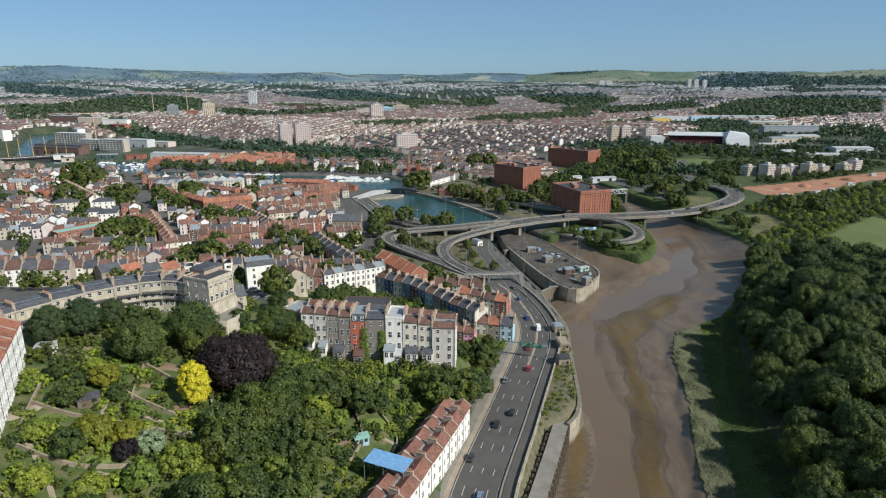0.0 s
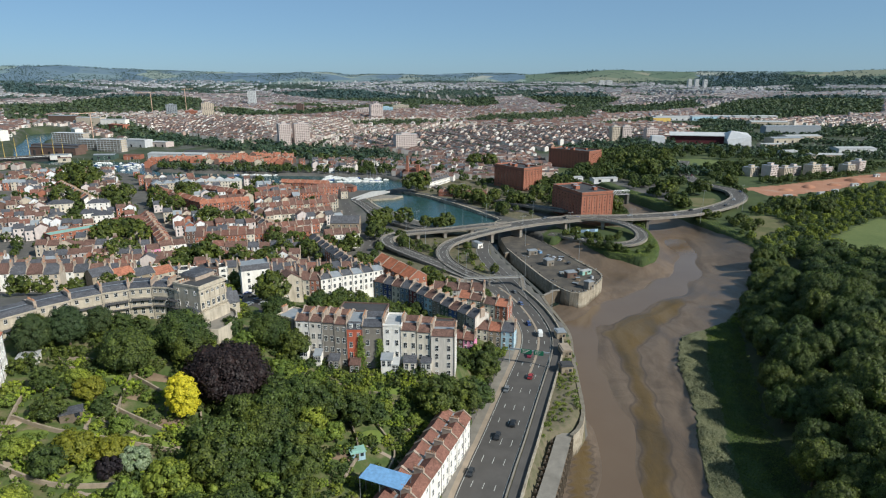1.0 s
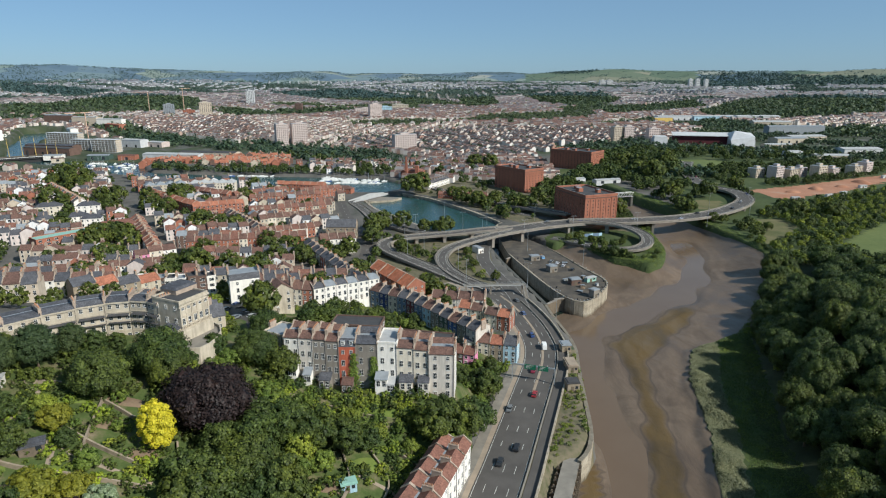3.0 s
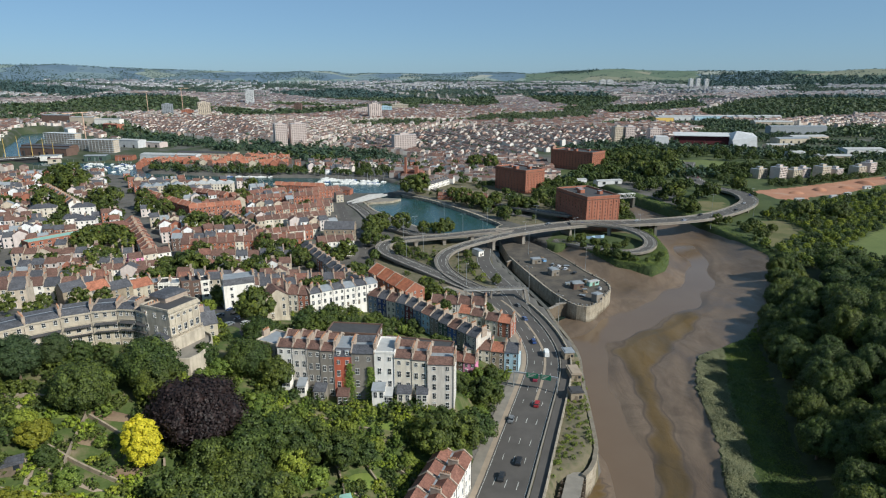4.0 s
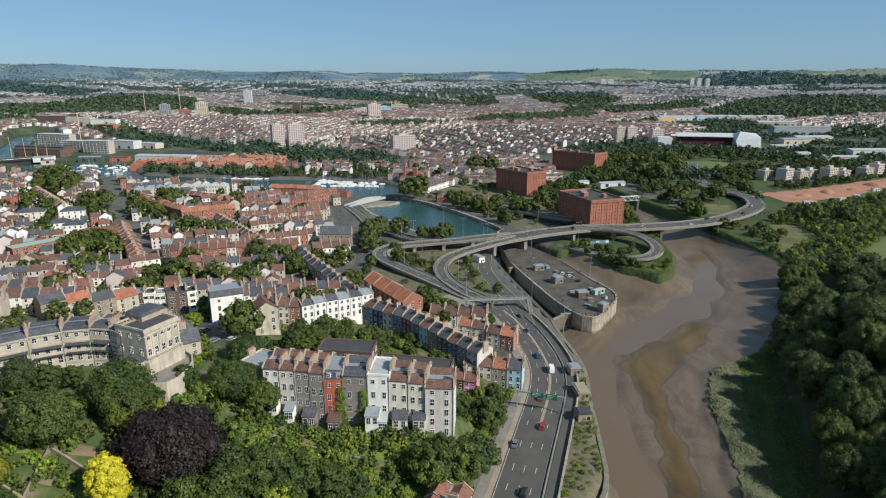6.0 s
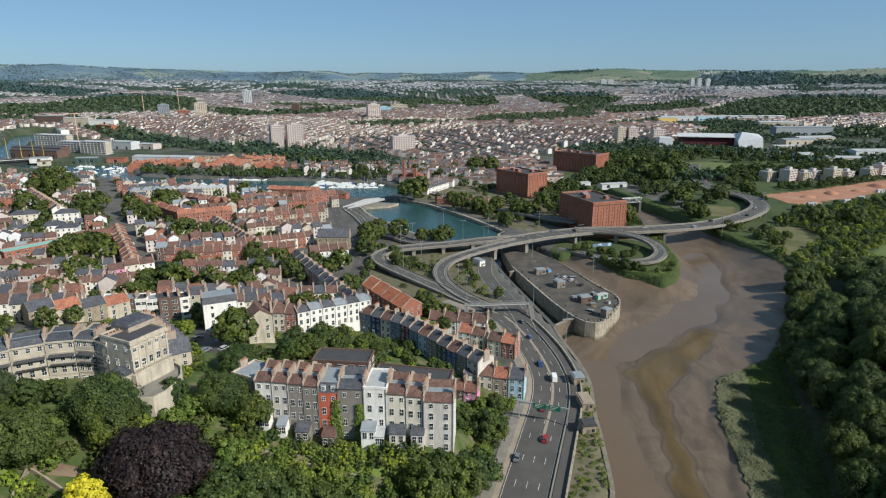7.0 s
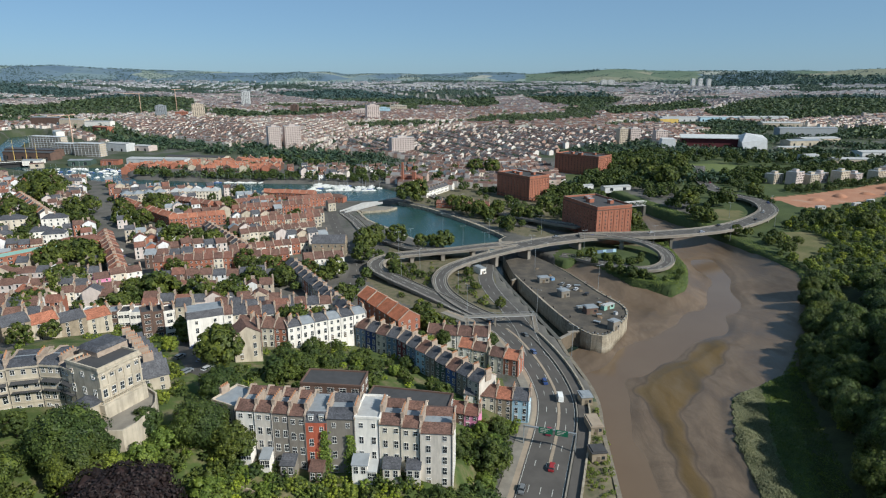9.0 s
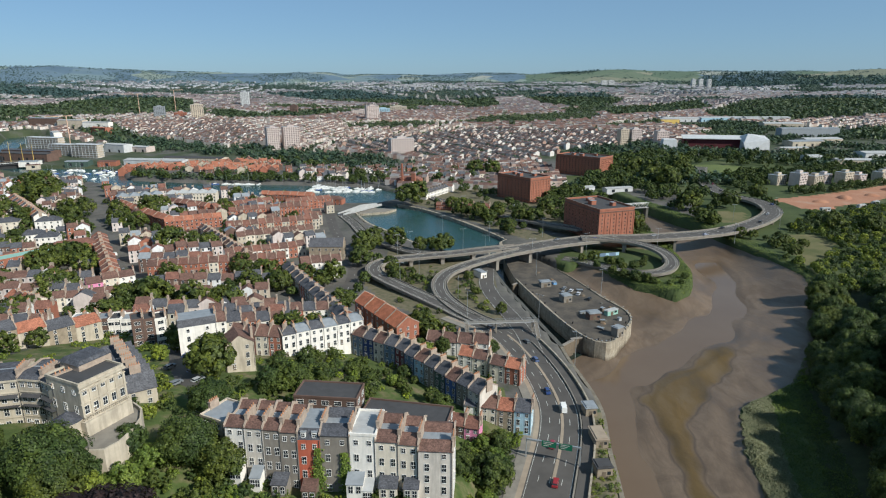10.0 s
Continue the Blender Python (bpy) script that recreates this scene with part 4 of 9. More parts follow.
hut(76, 352, -0.9, 6, 5, 3.2, 12, M["brickdark"], M["lead"], "small brown brick hut on the lock island")
hut(82, 331, -0.9, 4.5, 3.6, 4.2, 35, M["render_dark"], M["lead"], "dark signal cabin on the lock island")
hut(67, 376, -0.9, 5, 5, 3.6, 20, M["render_dark"], M["lead"], "small grey lock-keeper's cabin by the lock")
hut(86, 357, -0.9, 7, 2.6, 2.4, 30, M["copper"], M["leadpale"], "turquoise site container beside the cabins", "container")
hut(60, 400, -0.9, 6, 4, 3.0, 12, M["render_dark"], M["lead"], "dark machinery cabin beside the lock")
def heap(x, y, r, z, mat, label, name, seed):
    """A low uneven heap of loose stuff."""
    gg = random.Random(seed)
    b = Build()
    ring = [(r * gg.uniform(0.75, 1.15) * math.cos(k * math.pi / 5), r * gg.uniform(0.75, 1.15) * math.sin(k * math.pi / 5)) for k in range(10)]
    b.v = [(0, 0, r * 0.5)] + [(px * 0.55, py * 0.55, r * gg.uniform(0.28, 0.42)) for px, py in ring] + [(px, py, -0.2) for px, py in ring]
    b.f = [(0, 1 + k, 1 + (k + 1) % 10) for k in range(10)] + [(1 + k, 11 + k, 11 + (k + 1) % 10, 1 + (k + 1) % 10) for k in range(10)]
    b.m = [b.mi(mat)] * 20
    t = obj(name, b)
    t.location = (x, y, z)
    return tagged(t, label, "heap", "lock island clutter")


for i, (x, y, r) in enumerate(((79, 345, 1.6), (81, 349, 1.2), (84.5, 344, 1.0), (72, 358, 1.3), (88, 366, 1.5), (85, 372, 1.1), (78, 384, 1.6), (70, 395, 1.2), (66, 412, 1.5), (74, 406, 1.0), (60, 425, 1.6), (80, 362, 0.9))):
    heap(x, y, r, -0.9, M[("soil", "darkstone", "timber", "scrub")[i % 4]], ("heap of brown earth on the lock island", "pile of dark rubble on the lock island", "stack of old timber on the lock island", "weedy mound on the lock island")[i % 4], ("earth_heap", "rubble_heap", "timber_stack", "weed_mound")[i % 4], i)
for k, (x, y) in enumerate(((67, 330), (72, 325.5), (78, 326), (84, 335), (90, 345), (93.5, 356), (90, 374), (84, 394), (64.5, 345), (58.5, 358), (55.5, 372), (51.5, 388), (49.5, 402))):
    b = Build()
    b.solid([(0.28 * math.cos(q * math.pi / 4), 0.28 * math.sin(q * math.pi / 4)) for q in range(8)], 0, 0.8, M["black"])
    b.solid([(0.42 * math.cos(q * math.pi / 4), 0.42 * math.sin(q * math.pi / 4)) for q in range(8)], 0.8, 1.0, M["black"])
    t = obj("mooring_bollard", b)
    t.location = (x, y, -0.9)
    tagged(t, "black iron mooring bollard on the lock edge", "bollard", "mooring bollards")
hut(24, 415, 0.0, 4, 8, 3.5, 30, M["render_white"], M["lead"], "white bridge control cabin under the deck")
hut(53, 262, 0.0, 4, 5, 3.0, 6, M["rubble"], M["lead"], "small rubble stone pumping house on the river wall")
hut(49, 228, 0.0, 4.6, 4.5, 3.2, 6, M["rubble"], M["felt"], "stone hut with a dark flat roof on the river wall")
hut(52, 245, 0.0, 4, 8, 2.6, 4, M["rubble"], M["bikelane"], "low sandy-roofed shelter on the river wall")

# lock gates with their walkway
t = thing("lock_gates", pose(0, 0, 0), "dark timber lock gates with a pale walkway", "gate")
for (ax, ay), (bx, by) in (((54, 320), (61, 327)), ((66, 330), (60, 328)), ((42, 404), (48, 410)), ((54, 408), (48, 410))):
    d = Vector((bx - ax, by - ay, 0))
    b = Build()
    b.box(0, d.length, -0.5, 0.5, -12, -1.6, M["timber"])
    b.box(0, d.length, -0.7, 0.7, -1.6, -1.2, M["concrete"])
    obj("gate_leaf", b, t, at=Matrix.Translation((ax, ay, 0)) @ Matrix.Rotation(math.atan2(d.y, d.x), 4, "Z"))

# old timber wharf on the river bank
t = thing("timber_wharf", pose(0, 0, 0), "derelict timber wharf with concrete deck on the river bank", "wharf")
wl = smooth_line([(6, 90, -1.5), (17, 120, -1.5), (26.7, 147, -1.5), (34, 167, -1.5), (41, 187, -1.5)], 1.5)
b = Build()
ribbon(b, wl, 2.5, 2.5, 0.0, -0.6, M["paving"], M["timber"])
obj("deck", b, t)
for i in range(0, len(wl) - 1, 2):
    q = wl[i]
    d = wl[i + 1] - q
    m = Matrix.Translation(q) @ Matrix.Rotation(math.atan2(d.y, d.x), 4, "Z")
    b = Build()
    b.box(-0.3, 0.3, -3.2, 9.5 if i % 18 == 0 else 3.9, -1.0, -0.5, M["timber"])
    obj("beam", b, t, at=m)
    for side in (-3.0, 3.4):
        b = Build()
        b.box(-0.28, 0.28, side - 0.28, side + 0.28, -10.5, 0.15 + 0.25 * math.sin(i * 1.7), M["timber"], taper=0.85)
        obj("post", b, t, at=m)

# ---- big warehouses ----
FOOT = []


def taken(x, y, r):
    """Whether a building or a road already stands near that place; takes numbers or arrays."""
    f = np.array(FOOT)
    x, y = np.atleast_1d(np.asarray(x, float)), np.atleast_1d(np.asarray(y, float))
    dx, dy = x[:, None] - f[None, :, 0], y[:, None] - f[None, :, 1]
    hit = ((np.abs(dx * f[:, 2] + dy * f[:, 3]) < f[:, 4] + r) & (np.abs(-dx * f[:, 3] + dy * f[:, 2]) < f[:, 5] + r)).any(1)
    return bool(hit[0]) if len(hit) == 1 else hit


def wetness(x, y):
    """How far a place lies in the river or a dock; minus on dry land."""
    out = inside(RIVER, x, y)
    for p in (BASIN, HARBOUR, LOCK, PIER):
        out = np.maximum(out, inside(p, x, y))
    return out


def claim(ax, ay, bx, by, depth):
    d = math.hypot(bx - ax, by - ay)
    ux, uy = (bx - ax) / d, (by - ay) / d
    FOOT.append(((ax + bx) / 2 - uy * depth / 2, (ay + by) / 2 + ux * depth / 2, ux, uy, d / 2, depth / 2))


for ln, w in ((HILLSTREET, 5), (MAIN, 12), (LOCKROAD, 6), (LOOPOUT, 6), (LOOPIN, 6), (BRIDGE, 10), (RAMP, 6), (SPUR, 6), ([(-150, 350), (-205, 440), (-262, 530), (-345, 672), (-392, 755)], 5.5),
              ([(-62, 330), (-52, 380), (-52, 430), (-66, 480), (-96, 590)], 5), ([(-35, 700), (40, 590), (104, 500)], 5), ([(-22, 720), (10, 628), (39, 585), (97, 517)], 5)):
    for p, q in zip(ln, ln[1:]):
        d = math.hypot(q[0] - p[0], q[1] - p[1])
        FOOT.append(((p[0] + q[0]) / 2, (p[1] + q[1]) / 2, (q[0] - p[0]) / d, (q[1] - p[1]) / d, d / 2 + 1, w))


def window_mesh(name, w, hh, bars=1, frame=None, reveal=0.1):
    """A sash window in one piece: frame and sill proud of the wall, glazing bars, dark pane set back; its origin is the middle of its foot."""
    fr = frame or M["white"]
    f, g_ = 0.045, 0.02
    us = [-w / 2 - f, -w / 2] + ([-g_, g_] if bars else []) + [w / 2, w / 2 + f]
    vs = [-0.1, 0.0, hh * 0.5 - g_, hh * 0.5 + g_, hh, hh + f]
    b = Build()
    nu, nv = len(us), len(vs)
    for y in (-reveal, -0.03, 0.0):
        b.v.extend((u, y, v) for v in vs for u in us)
    at = lambda layer, i, k: layer * nu * nv + k * nu + i
    pane = lambda i, k: (0 < i < nu - 2 or (not bars and i == 1)) and i not in ((2,) if bars else ()) and k in (1, 3) if 0 <= i < nu - 1 and 0 <= k < nv - 1 else None
    fm, gm = b.mi(fr), b.mi(M["glass"])
    for i in range(nu - 1):
        for k in range(nv - 1):
            p = bool(pane(i, k))
            L = 1 if p else 0
            b.f.append((at(L, i, k), at(L, i + 1, k), at(L, i + 1, k + 1), at(L, i, k + 1)))
            b.m.append(gm if p else fm)
            for di, dk, e in ((1, 0, ((1, 0), (1, 1))), (0, 1, ((1, 1), (0, 1)))):
                q = pane(i + di, k + dk)
                if q is not None and bool(q) != p:
                    (a0, a1), (c0, c1) = e
                    b.f.append((at(0, i + a0, k + a1), at(0, i + c0, k + c1), at(1, i + c0, k + c1), at(1, i + a0, k + a1)))
                    b.m.append(fm)
    for i in range(nu - 1):
        b.f.append((at(2, i, 0), at(2, i + 1, 0), at(0, i + 1, 0), at(0, i, 0)))
        b.f.append((at(0, i, nv - 1), at(0, i + 1, nv - 1), at(2, i + 1, nv - 1), at(2, i, nv - 1)))
        b.m.extend((fm, fm))
    for k in range(nv - 1):
        b.f.append((at(2, 0, k + 1), at(2, 0, k), at(0, 0, k), at(0, 0, k + 1)))
        b.f.append((at(0, nu - 1, k + 1), at(0, nu - 1, k), at(2, nu - 1, k), at(2, nu - 1, k + 1)))
        b.m.extend((fm, fm))
    return b.mesh(name)


WIN = {"tall": window_mesh("window", 1.05, 1.9), "small": window_mesh("window", 0.95, 1.25), "square": window_mesh("window", 1.2, 1.2),
       "dormer": window_mesh("window", 0.8, 1.1), "bond": window_mesh("window", 1.0, 1.3, 0, M["pot"], 0.06), "wide": window_mesh("window", 2.0, 1.3), "grand": window_mesh("window", 1.4, 3.2)}


def warehouse(x, y, turn, w, d, hh, label):
    """A tobacco-bond warehouse: nine storeys of brick piers, small windows, parapet and roof houses."""
    t = thing("brick_warehouse", pose(x, y, -1, 0, 0, turn), label, "warehouse", "dock warehouses")
    claim(x, y, x + w * math.cos(radians(turn)), y + w * math.sin(radians(turn)), d)
    b = Build()
    b.box(0, w, 0, d, 0, hh, M["brick"], M["felt"])
    obj("wall", b, t, "red brick wall")
    n = 8
    for side, (length, org, ang) in enumerate(((w, (0, 0, 0), 0), (d, (0, d, 0), -90))):
        m = Matrix.Translation(org) @ Matrix.Rotation(radians(ang), 4, "Z")
        cols = max(6, int(length / 4.2))
        for i in range(cols + 1):
            bb = Build()
            px = i * length / cols
            bb.box(px - 0.35, px + 0.35, -0.3, 0, 0, hh - 1.5, M["brick"])
            obj("brick_pier", bb, t, at=m)
        for z in (hh - 1.6, 3.6):
            bb = Build()
            bb.box(-0.3, length + 0.3, -0.45, 0, z, z + 0.5, M["brickdark"])
            obj("string_course", bb, t, at=m)
        for i in range(cols):
            for k in range(n):
                zz = 1.2 + k * (hh - 3.0) / n
                obj("window", WIN["bond"], t, at=m @ Matrix.Translation(((i + 0.5) * length / cols, 0, zz)))
    b = Build()
    for x0, x1, y0, y1 in ((-0.3, w + 0.3, -0.3, 0.3), (-0.3, w + 0.3, d - 0.3, d + 0.3), (-0.3, 0.3, 0.3, d - 0.3), (w - 0.3, w + 0.3, 0.3, d - 0.3)):
        b.box(x0, x1, y0, y1, hh, hh + 1.3, M["brick"], M["concrete"])
    obj("parapet", b, t)
    for px, py, pw, pd, ph in ((0.3, 0.5, 4, 5, 3.0), (0.7, 0.3, 3, 4, 2.6), (0.5, 0.75, 5, 4, 2.2)):
        b = Build()
        b.box(px * w - pw / 2, px * w + pw / 2, py * d - pd / 2, py * d + pd / 2, hh, hh + ph, M["brick"], M["lead"])
        obj("roof_house", b, t)
    return t


warehouse(112, 490, 20, 29, 46, 24.5, "huge red brick tobacco warehouse with rows of small windows")
warehouse(84, 636, 37, 26, 45, 23.5, "huge red brick dock warehouse near the basin")
warehouse(187, 790, 47, 31, 60, 23.5, "long dark red brick warehouse among trees")


# ---- houses ----
rnd = random.Random(7)
POTS = Build()
POTS.box(-0.14, 0.14, -0.14, 0.14, 0, 0.6, M["pot"], taper=0.8)
POTS = POTS.mesh("chimney_pot")


def house(A, B, eave, depth, wall, roof, style="gable", floors=3, cols=2, chimney="r", fine=True, win="tall", base=None, label="", name="house", group="", side="", rise=0.3, dormers=0, category="house"):
    """One house: A and B are the ends of its front at the ground, left and right as seen from the front; it goes back by depth.
    eave: height of the walls; style: gable (ridge along the front), cross (ridge front to back), flat, mansard or hip; side: which end walls carry windows."""
    ax, ay = A
    bx, by = B
    w = math.hypot(bx - ax, by - ay)
    turn = math.degrees(math.atan2(by - ay, bx - ax))
    z0 = h((ax + bx) / 2, (ay + by) / 2) if base is None else base
    t = thing(name, pose(ax, ay, z0, 0, 0, turn), label, category, group)
    claim(ax, ay, bx, by, depth)
    W, R = M[wall], M[roof]
    b, r = Build(), Build()
    rz = eave + depth * rise
    k = b.mi(W)
    low = [(0, 0, -5), (w, 0, -5), (w, depth, -5), (0, depth, -5)]
    top = [(0, 0, eave), (w, 0, eave), (w, depth, eave), (0, depth, eave)]
    b.v = low + top
    if style == "gable":
        b.v += [(w, depth / 2, rz), (0, depth / 2, rz)]
        b.f = [(0, 1, 5, 4), (1, 2, 6, 8, 5), (2, 3, 7, 6), (3, 0, 4, 9, 7), (4, 5, 8, 9), (6, 7, 9, 8)]
        o = 0.3
        e = eave - o * rise * 2
        r.v = [(0, -o, e), (w, -o, e), (w, depth / 2, rz), (0, depth / 2, rz), (w, depth + o, e), (0, depth + o, e)]
        r.v += [(x, y, z + 0.14) for x, y, z in r.v]
        r.f = [(6, 7, 8, 9), (8, 10, 11, 9), (0, 1, 7, 6), (1, 2, 8, 7), (2, 4, 10, 8), (4, 5, 11, 10), (5, 3, 9, 11), (3, 0, 6, 9)]
    elif style == "double":
        wide = depth > 11
        q1, v1, v2, q3 = depth * 0.22, depth * (0.36 if wide else 0.48), depth * (0.6 if wide else 0.54), depth * 0.79
        vz, rz = eave + (0.0 if wide else 0.4), eave + depth * 0.24 * rise * 2
        e = eave - 0.16
        prof = [(-0.3, e), (q1, rz), (v1, vz), (v2, vz), (q3, rz), (depth + 0.3, e)]
        b.v += [(x, y, z) for x in (w, 0) for y, z in prof[1:5]]
        b.f = [(0, 1, 5, 4), (1, 2, 6, 11, 10, 9, 8, 5), (2, 3, 7, 6), (3, 0, 4, 12, 13, 14, 15, 7), (4, 5, 8, 12), (12, 8, 9, 13), (13, 9, 10, 14), (14, 10, 11, 15), (15, 11, 6, 7)]
        r.v = [(x, y, z + o) for o in (0.02, 0.16) for x in (0, w) for y, z in prof]
        r.f = [(12 + k, 18 + k, 19 + k, 13 + k) for k in range(5)] + [(0, 6, 18, 12), (11, 5, 17, 23)] + [(k + 1, k, 12 + k, 13 + k) for k in range(5)] + [(6 + k, 7 + k, 19 + k, 18 + k) for k in range(5)]
        r.m = [r.mi(M["lead"]) if k == 2 else r.mi(R) for k in range(len(r.f))]
        for x0 in (0, w):
            cp = Build()
            for (y1, z1), (y2, z2) in zip(prof[:-1], prof[1:]):
                cp.solid([(x0 - 0.2, y1), (x0 + 0.2, y1), (x0 + 0.2, y2), (x0 - 0.2, y2)], [z1, z1, z2, z2], [z1 + 0.55, z1 + 0.55, z2 + 0.55, z2 + 0.55], M["chimney"])
            obj("party_wall", cp, t)
    elif style == "cross":
        rz = eave + w * rise * 1.1
        b.v += [(w / 2, 0, rz), (w / 2, depth, rz)]
        b.f = [(0, 1, 5, 8, 4), (1, 2, 6, 5), (2, 3, 7, 9, 6), (3, 0, 4, 7), (4, 8, 9, 7), (5, 6, 9, 8)]
        e = eave - 0.15
        r.v = [(-0.25, -0.3, e), (w / 2, -0.3, rz), (w + 0.25, -0.3, e), (-0.25, depth + 0.3, e), (w / 2, depth + 0.3, rz), (w + 0.25, depth + 0.3, e)]
        r.v += [(x, y, z + 0.15) for x, y, z in r.v]
        r.f = [(6, 7, 10, 9), (7, 8, 11, 10), (0, 1, 7, 6), (1, 2, 8, 7), (4, 3, 9, 10), (5, 4, 10, 11), (3, 0, 6, 9), (2, 5, 11, 8)]
        r.f = [tuple(q) for q in r.f]
    elif style == "flat":
        rz = eave
        b.f = [(0, 1, 5, 4), (1, 2, 6, 5), (2, 3, 7, 6), (3, 0, 4, 7), (4, 5, 6, 7)]
        r.box(0.25, w - 0.25, 0.25, depth - 0.25, eave - 0.05, eave + 0.12, R)
        pr = Build()
        out, inn = [(-0.12, -0.12), (w + 0.12, -0.12), (w + 0.12, depth + 0.12), (-0.12, depth + 0.12)], [(0.25, 0.25), (w - 0.25, 0.25), (w - 0.25, depth - 0.25), (0.25, depth - 0.25)]
        pr.v = [(x, y, z) for z in (eave - 0.1, eave + 0.55) for ring in (out, inn) for x, y in ring]
        for q in range(4):
            n_ = (q + 1) % 4
            pr.f += [(q, n_, 8 + n_, 8 + q), (8 + q, 8 + n_, 12 + n_, 12 + q), (12 + q, 12 + n_, 4 + n_, 4 + q), (4 + q, 4 + n_, n_, q)]
        pm = pr.mi(W)
        pr.m = [pm] * len(pr.f)
        obj("parapet", pr, t)
    elif style == "mansard":
        rz = eave + 2.6
        b.v += [(w, 1.1, rz), (w, depth - 1.1, rz), (0, depth - 1.1, rz), (0, 1.1, rz)]
        b.f = [(0, 1, 5, 4), (1, 2, 6, 9, 8, 5), (2, 3, 7, 6), (3, 0, 4, 11, 10, 7)]
        r.v = [(0, 0, eave), (w, 0, eave), (w, 1.1, rz), (0, 1.1, rz), (0, depth - 1.1, rz), (w, depth - 1.1, rz), (w, depth, eave), (0, depth, eave)]
        r.f = [(0, 1, 2, 3), (3, 2, 5, 4), (4, 5, 6, 7)]
        r.m = [r.mi(R), r.mi(M["lead"]), r.mi(R)]
    else:
        rz = eave + min(w, depth) * rise
        kk = min(w, depth) / 2
        b.f = [(0, 1, 5, 4), (1, 2, 6, 5), (2, 3, 7, 6), (3, 0, 4, 7), (4, 5, 6, 7)]
        p = [(-0.3, -0.3, eave - 0.1), (w + 0.3, -0.3, eave - 0.1), (w + 0.3, depth + 0.3, eave - 0.1), (-0.3, depth + 0.3, eave - 0.1)]
        r.v = p + ([(kk, depth / 2, rz), (w - kk, depth / 2, rz)] if w >= depth else [(w / 2, kk, rz), (w / 2, depth - kk, rz)])
        r.f = [(0, 1, 5, 4), (1, 2, 5), (2, 3, 4, 5), (3, 0, 4)] if w >= depth else [(0, 1, 4), (1, 2, 5, 4), (2, 3, 5), (3, 0, 4, 5)]
    b.m = [k] * len(b.f)
    if not r.m:
        r.m = [r.mi(R)] * len(r.f)
    if style == "gable":
        for x0 in ((0, w) if fine else (w,)):
            cp = Build()
            cp.v = [(x0 - 0.17, -0.1, eave), (x0 + 0.17, -0.1, eave), (x0 + 0.17, depth / 2, rz), (x0 - 0.17, depth / 2, rz), (x0 + 0.17, depth + 0.1, eave), (x0 - 0.17, depth + 0.1, eave)]
            cp.v += [(x, y, z + 0.42) for x, y, z in cp.v]
            cp.f = [(6, 7, 8, 9), (9, 8, 10, 11), (0, 1, 7, 6), (1, 2, 8, 7), (2, 4, 10, 8), (4, 5, 11, 10), (5, 3, 9, 11), (3, 0, 6, 9)]
            cp.m = [cp.mi(M["chimney"])] * 8
            obj("party_wall", cp, t)
    obj("wall", b, t)
    obj("roof", r, t)
    for d in range(dormers):
        dx = (d + 0.5) * w / dormers
        bb = Build()
        y0 = 0.25 if style == "mansard" else depth * 0.12
        bb.box(dx - 0.65, dx + 0.65, y0, y0 + 2.0, eave + 0.3, eave + 1.9, M["white"], M["lead"])
        bb.box(dx - 0.75, dx + 0.75, y0 - 0.1, y0 + 2.0, eave + 1.9, eave + 2.02, M["lead"])
        dm = obj("dormer", bb, t)
        if fine:
            obj("window", WIN["dormer"], dm, at=Matrix.Translation((dx, y0, eave + 0.55)))
    for c in chimney:
        x0 = {"l": 0.0, "r": w, "m": w / 2}[c]
        cz = max(rz, eave + 1.0) + 1.2
        bb = Build()
        long = (5.0 if floors == 4 else 2.8) if fine else 2.0
        y0 = (depth * 0.3 if style == "double" else depth * 0.5) - long / 2
        bb.box(x0 - 0.42, x0 + 0.42, y0, y0 + long, eave - 0.3, cz, M["chimney"])
        bb.box(x0 - 0.5, x0 + 0.5, y0 - 0.08, y0 + long + 0.08, cz - 0.3, cz - 0.1, M["chimney"])
        ch = obj("chimney", bb, t)
        if fine:
            for k in range(5):
                obj("chimney_pot", POTS, ch, at=Matrix.Translation((x0, y0 + (k + 0.5) * long / 5, cz)))
        else:
            for k in range(3):
                bb.box(x0 - 0.12, x0 + 0.12, y0 + (k + 0.4) * long / 3, y0 + (k + 0.4) * long / 3 + 0.25, cz, cz + 0.5, M["pot"])
            ch.data = bb.mesh("chimney")
    fh = eave / floors
    faces = [(w, cols, Matrix.Identity(4))]
    if "r" in side:
        faces.append((depth, max(2, int(depth / 3.6)), Matrix.Translation((w, 0, 0)) @ Matrix.Rotation(radians(90), 4, "Z")))
    if "l" in side:
        faces.append((depth, max(2, int(depth / 3.6)), Matrix.Translation((0, depth, 0)) @ Matrix.Rotation(radians(-90), 4, "Z")))
    joined = Build()
    for length, nc, m in faces:
        for k in range(floors):
            for i in range(nc):
                ww = ("small" if win == "tall" else "square" if win == "grand" else win) if k == floors - 1 else win
                hh = {"tall": 1.9, "small": 1.25, "square": 1.2, "wide": 1.3, "grand": 3.2}[ww]
                x, z = (i + 0.5) * length / nc, k * fh + (fh - hh) * 0.55
                if fine or ay < 430:
                    obj("window", WIN[ww], t, at=m @ Matrix.Translation((x, 0, z)))
                else:
                    wd = {"tall": 1.05, "small": 0.95, "square": 1.2, "wide": 2.0}[ww] / 2
                    for a, y, mm in ((0.08, -0.02, M["white"]), (0.0, -0.05, M["glass"])):
                        joined.face([m @ Vector((x - wd - a, y, z - a)), m @ Vector((x + wd + a, y, z - a)), m @ Vector((x + wd + a, y, z + hh + a)), m @ Vector((x - wd - a, y, z + hh + a))], mm)
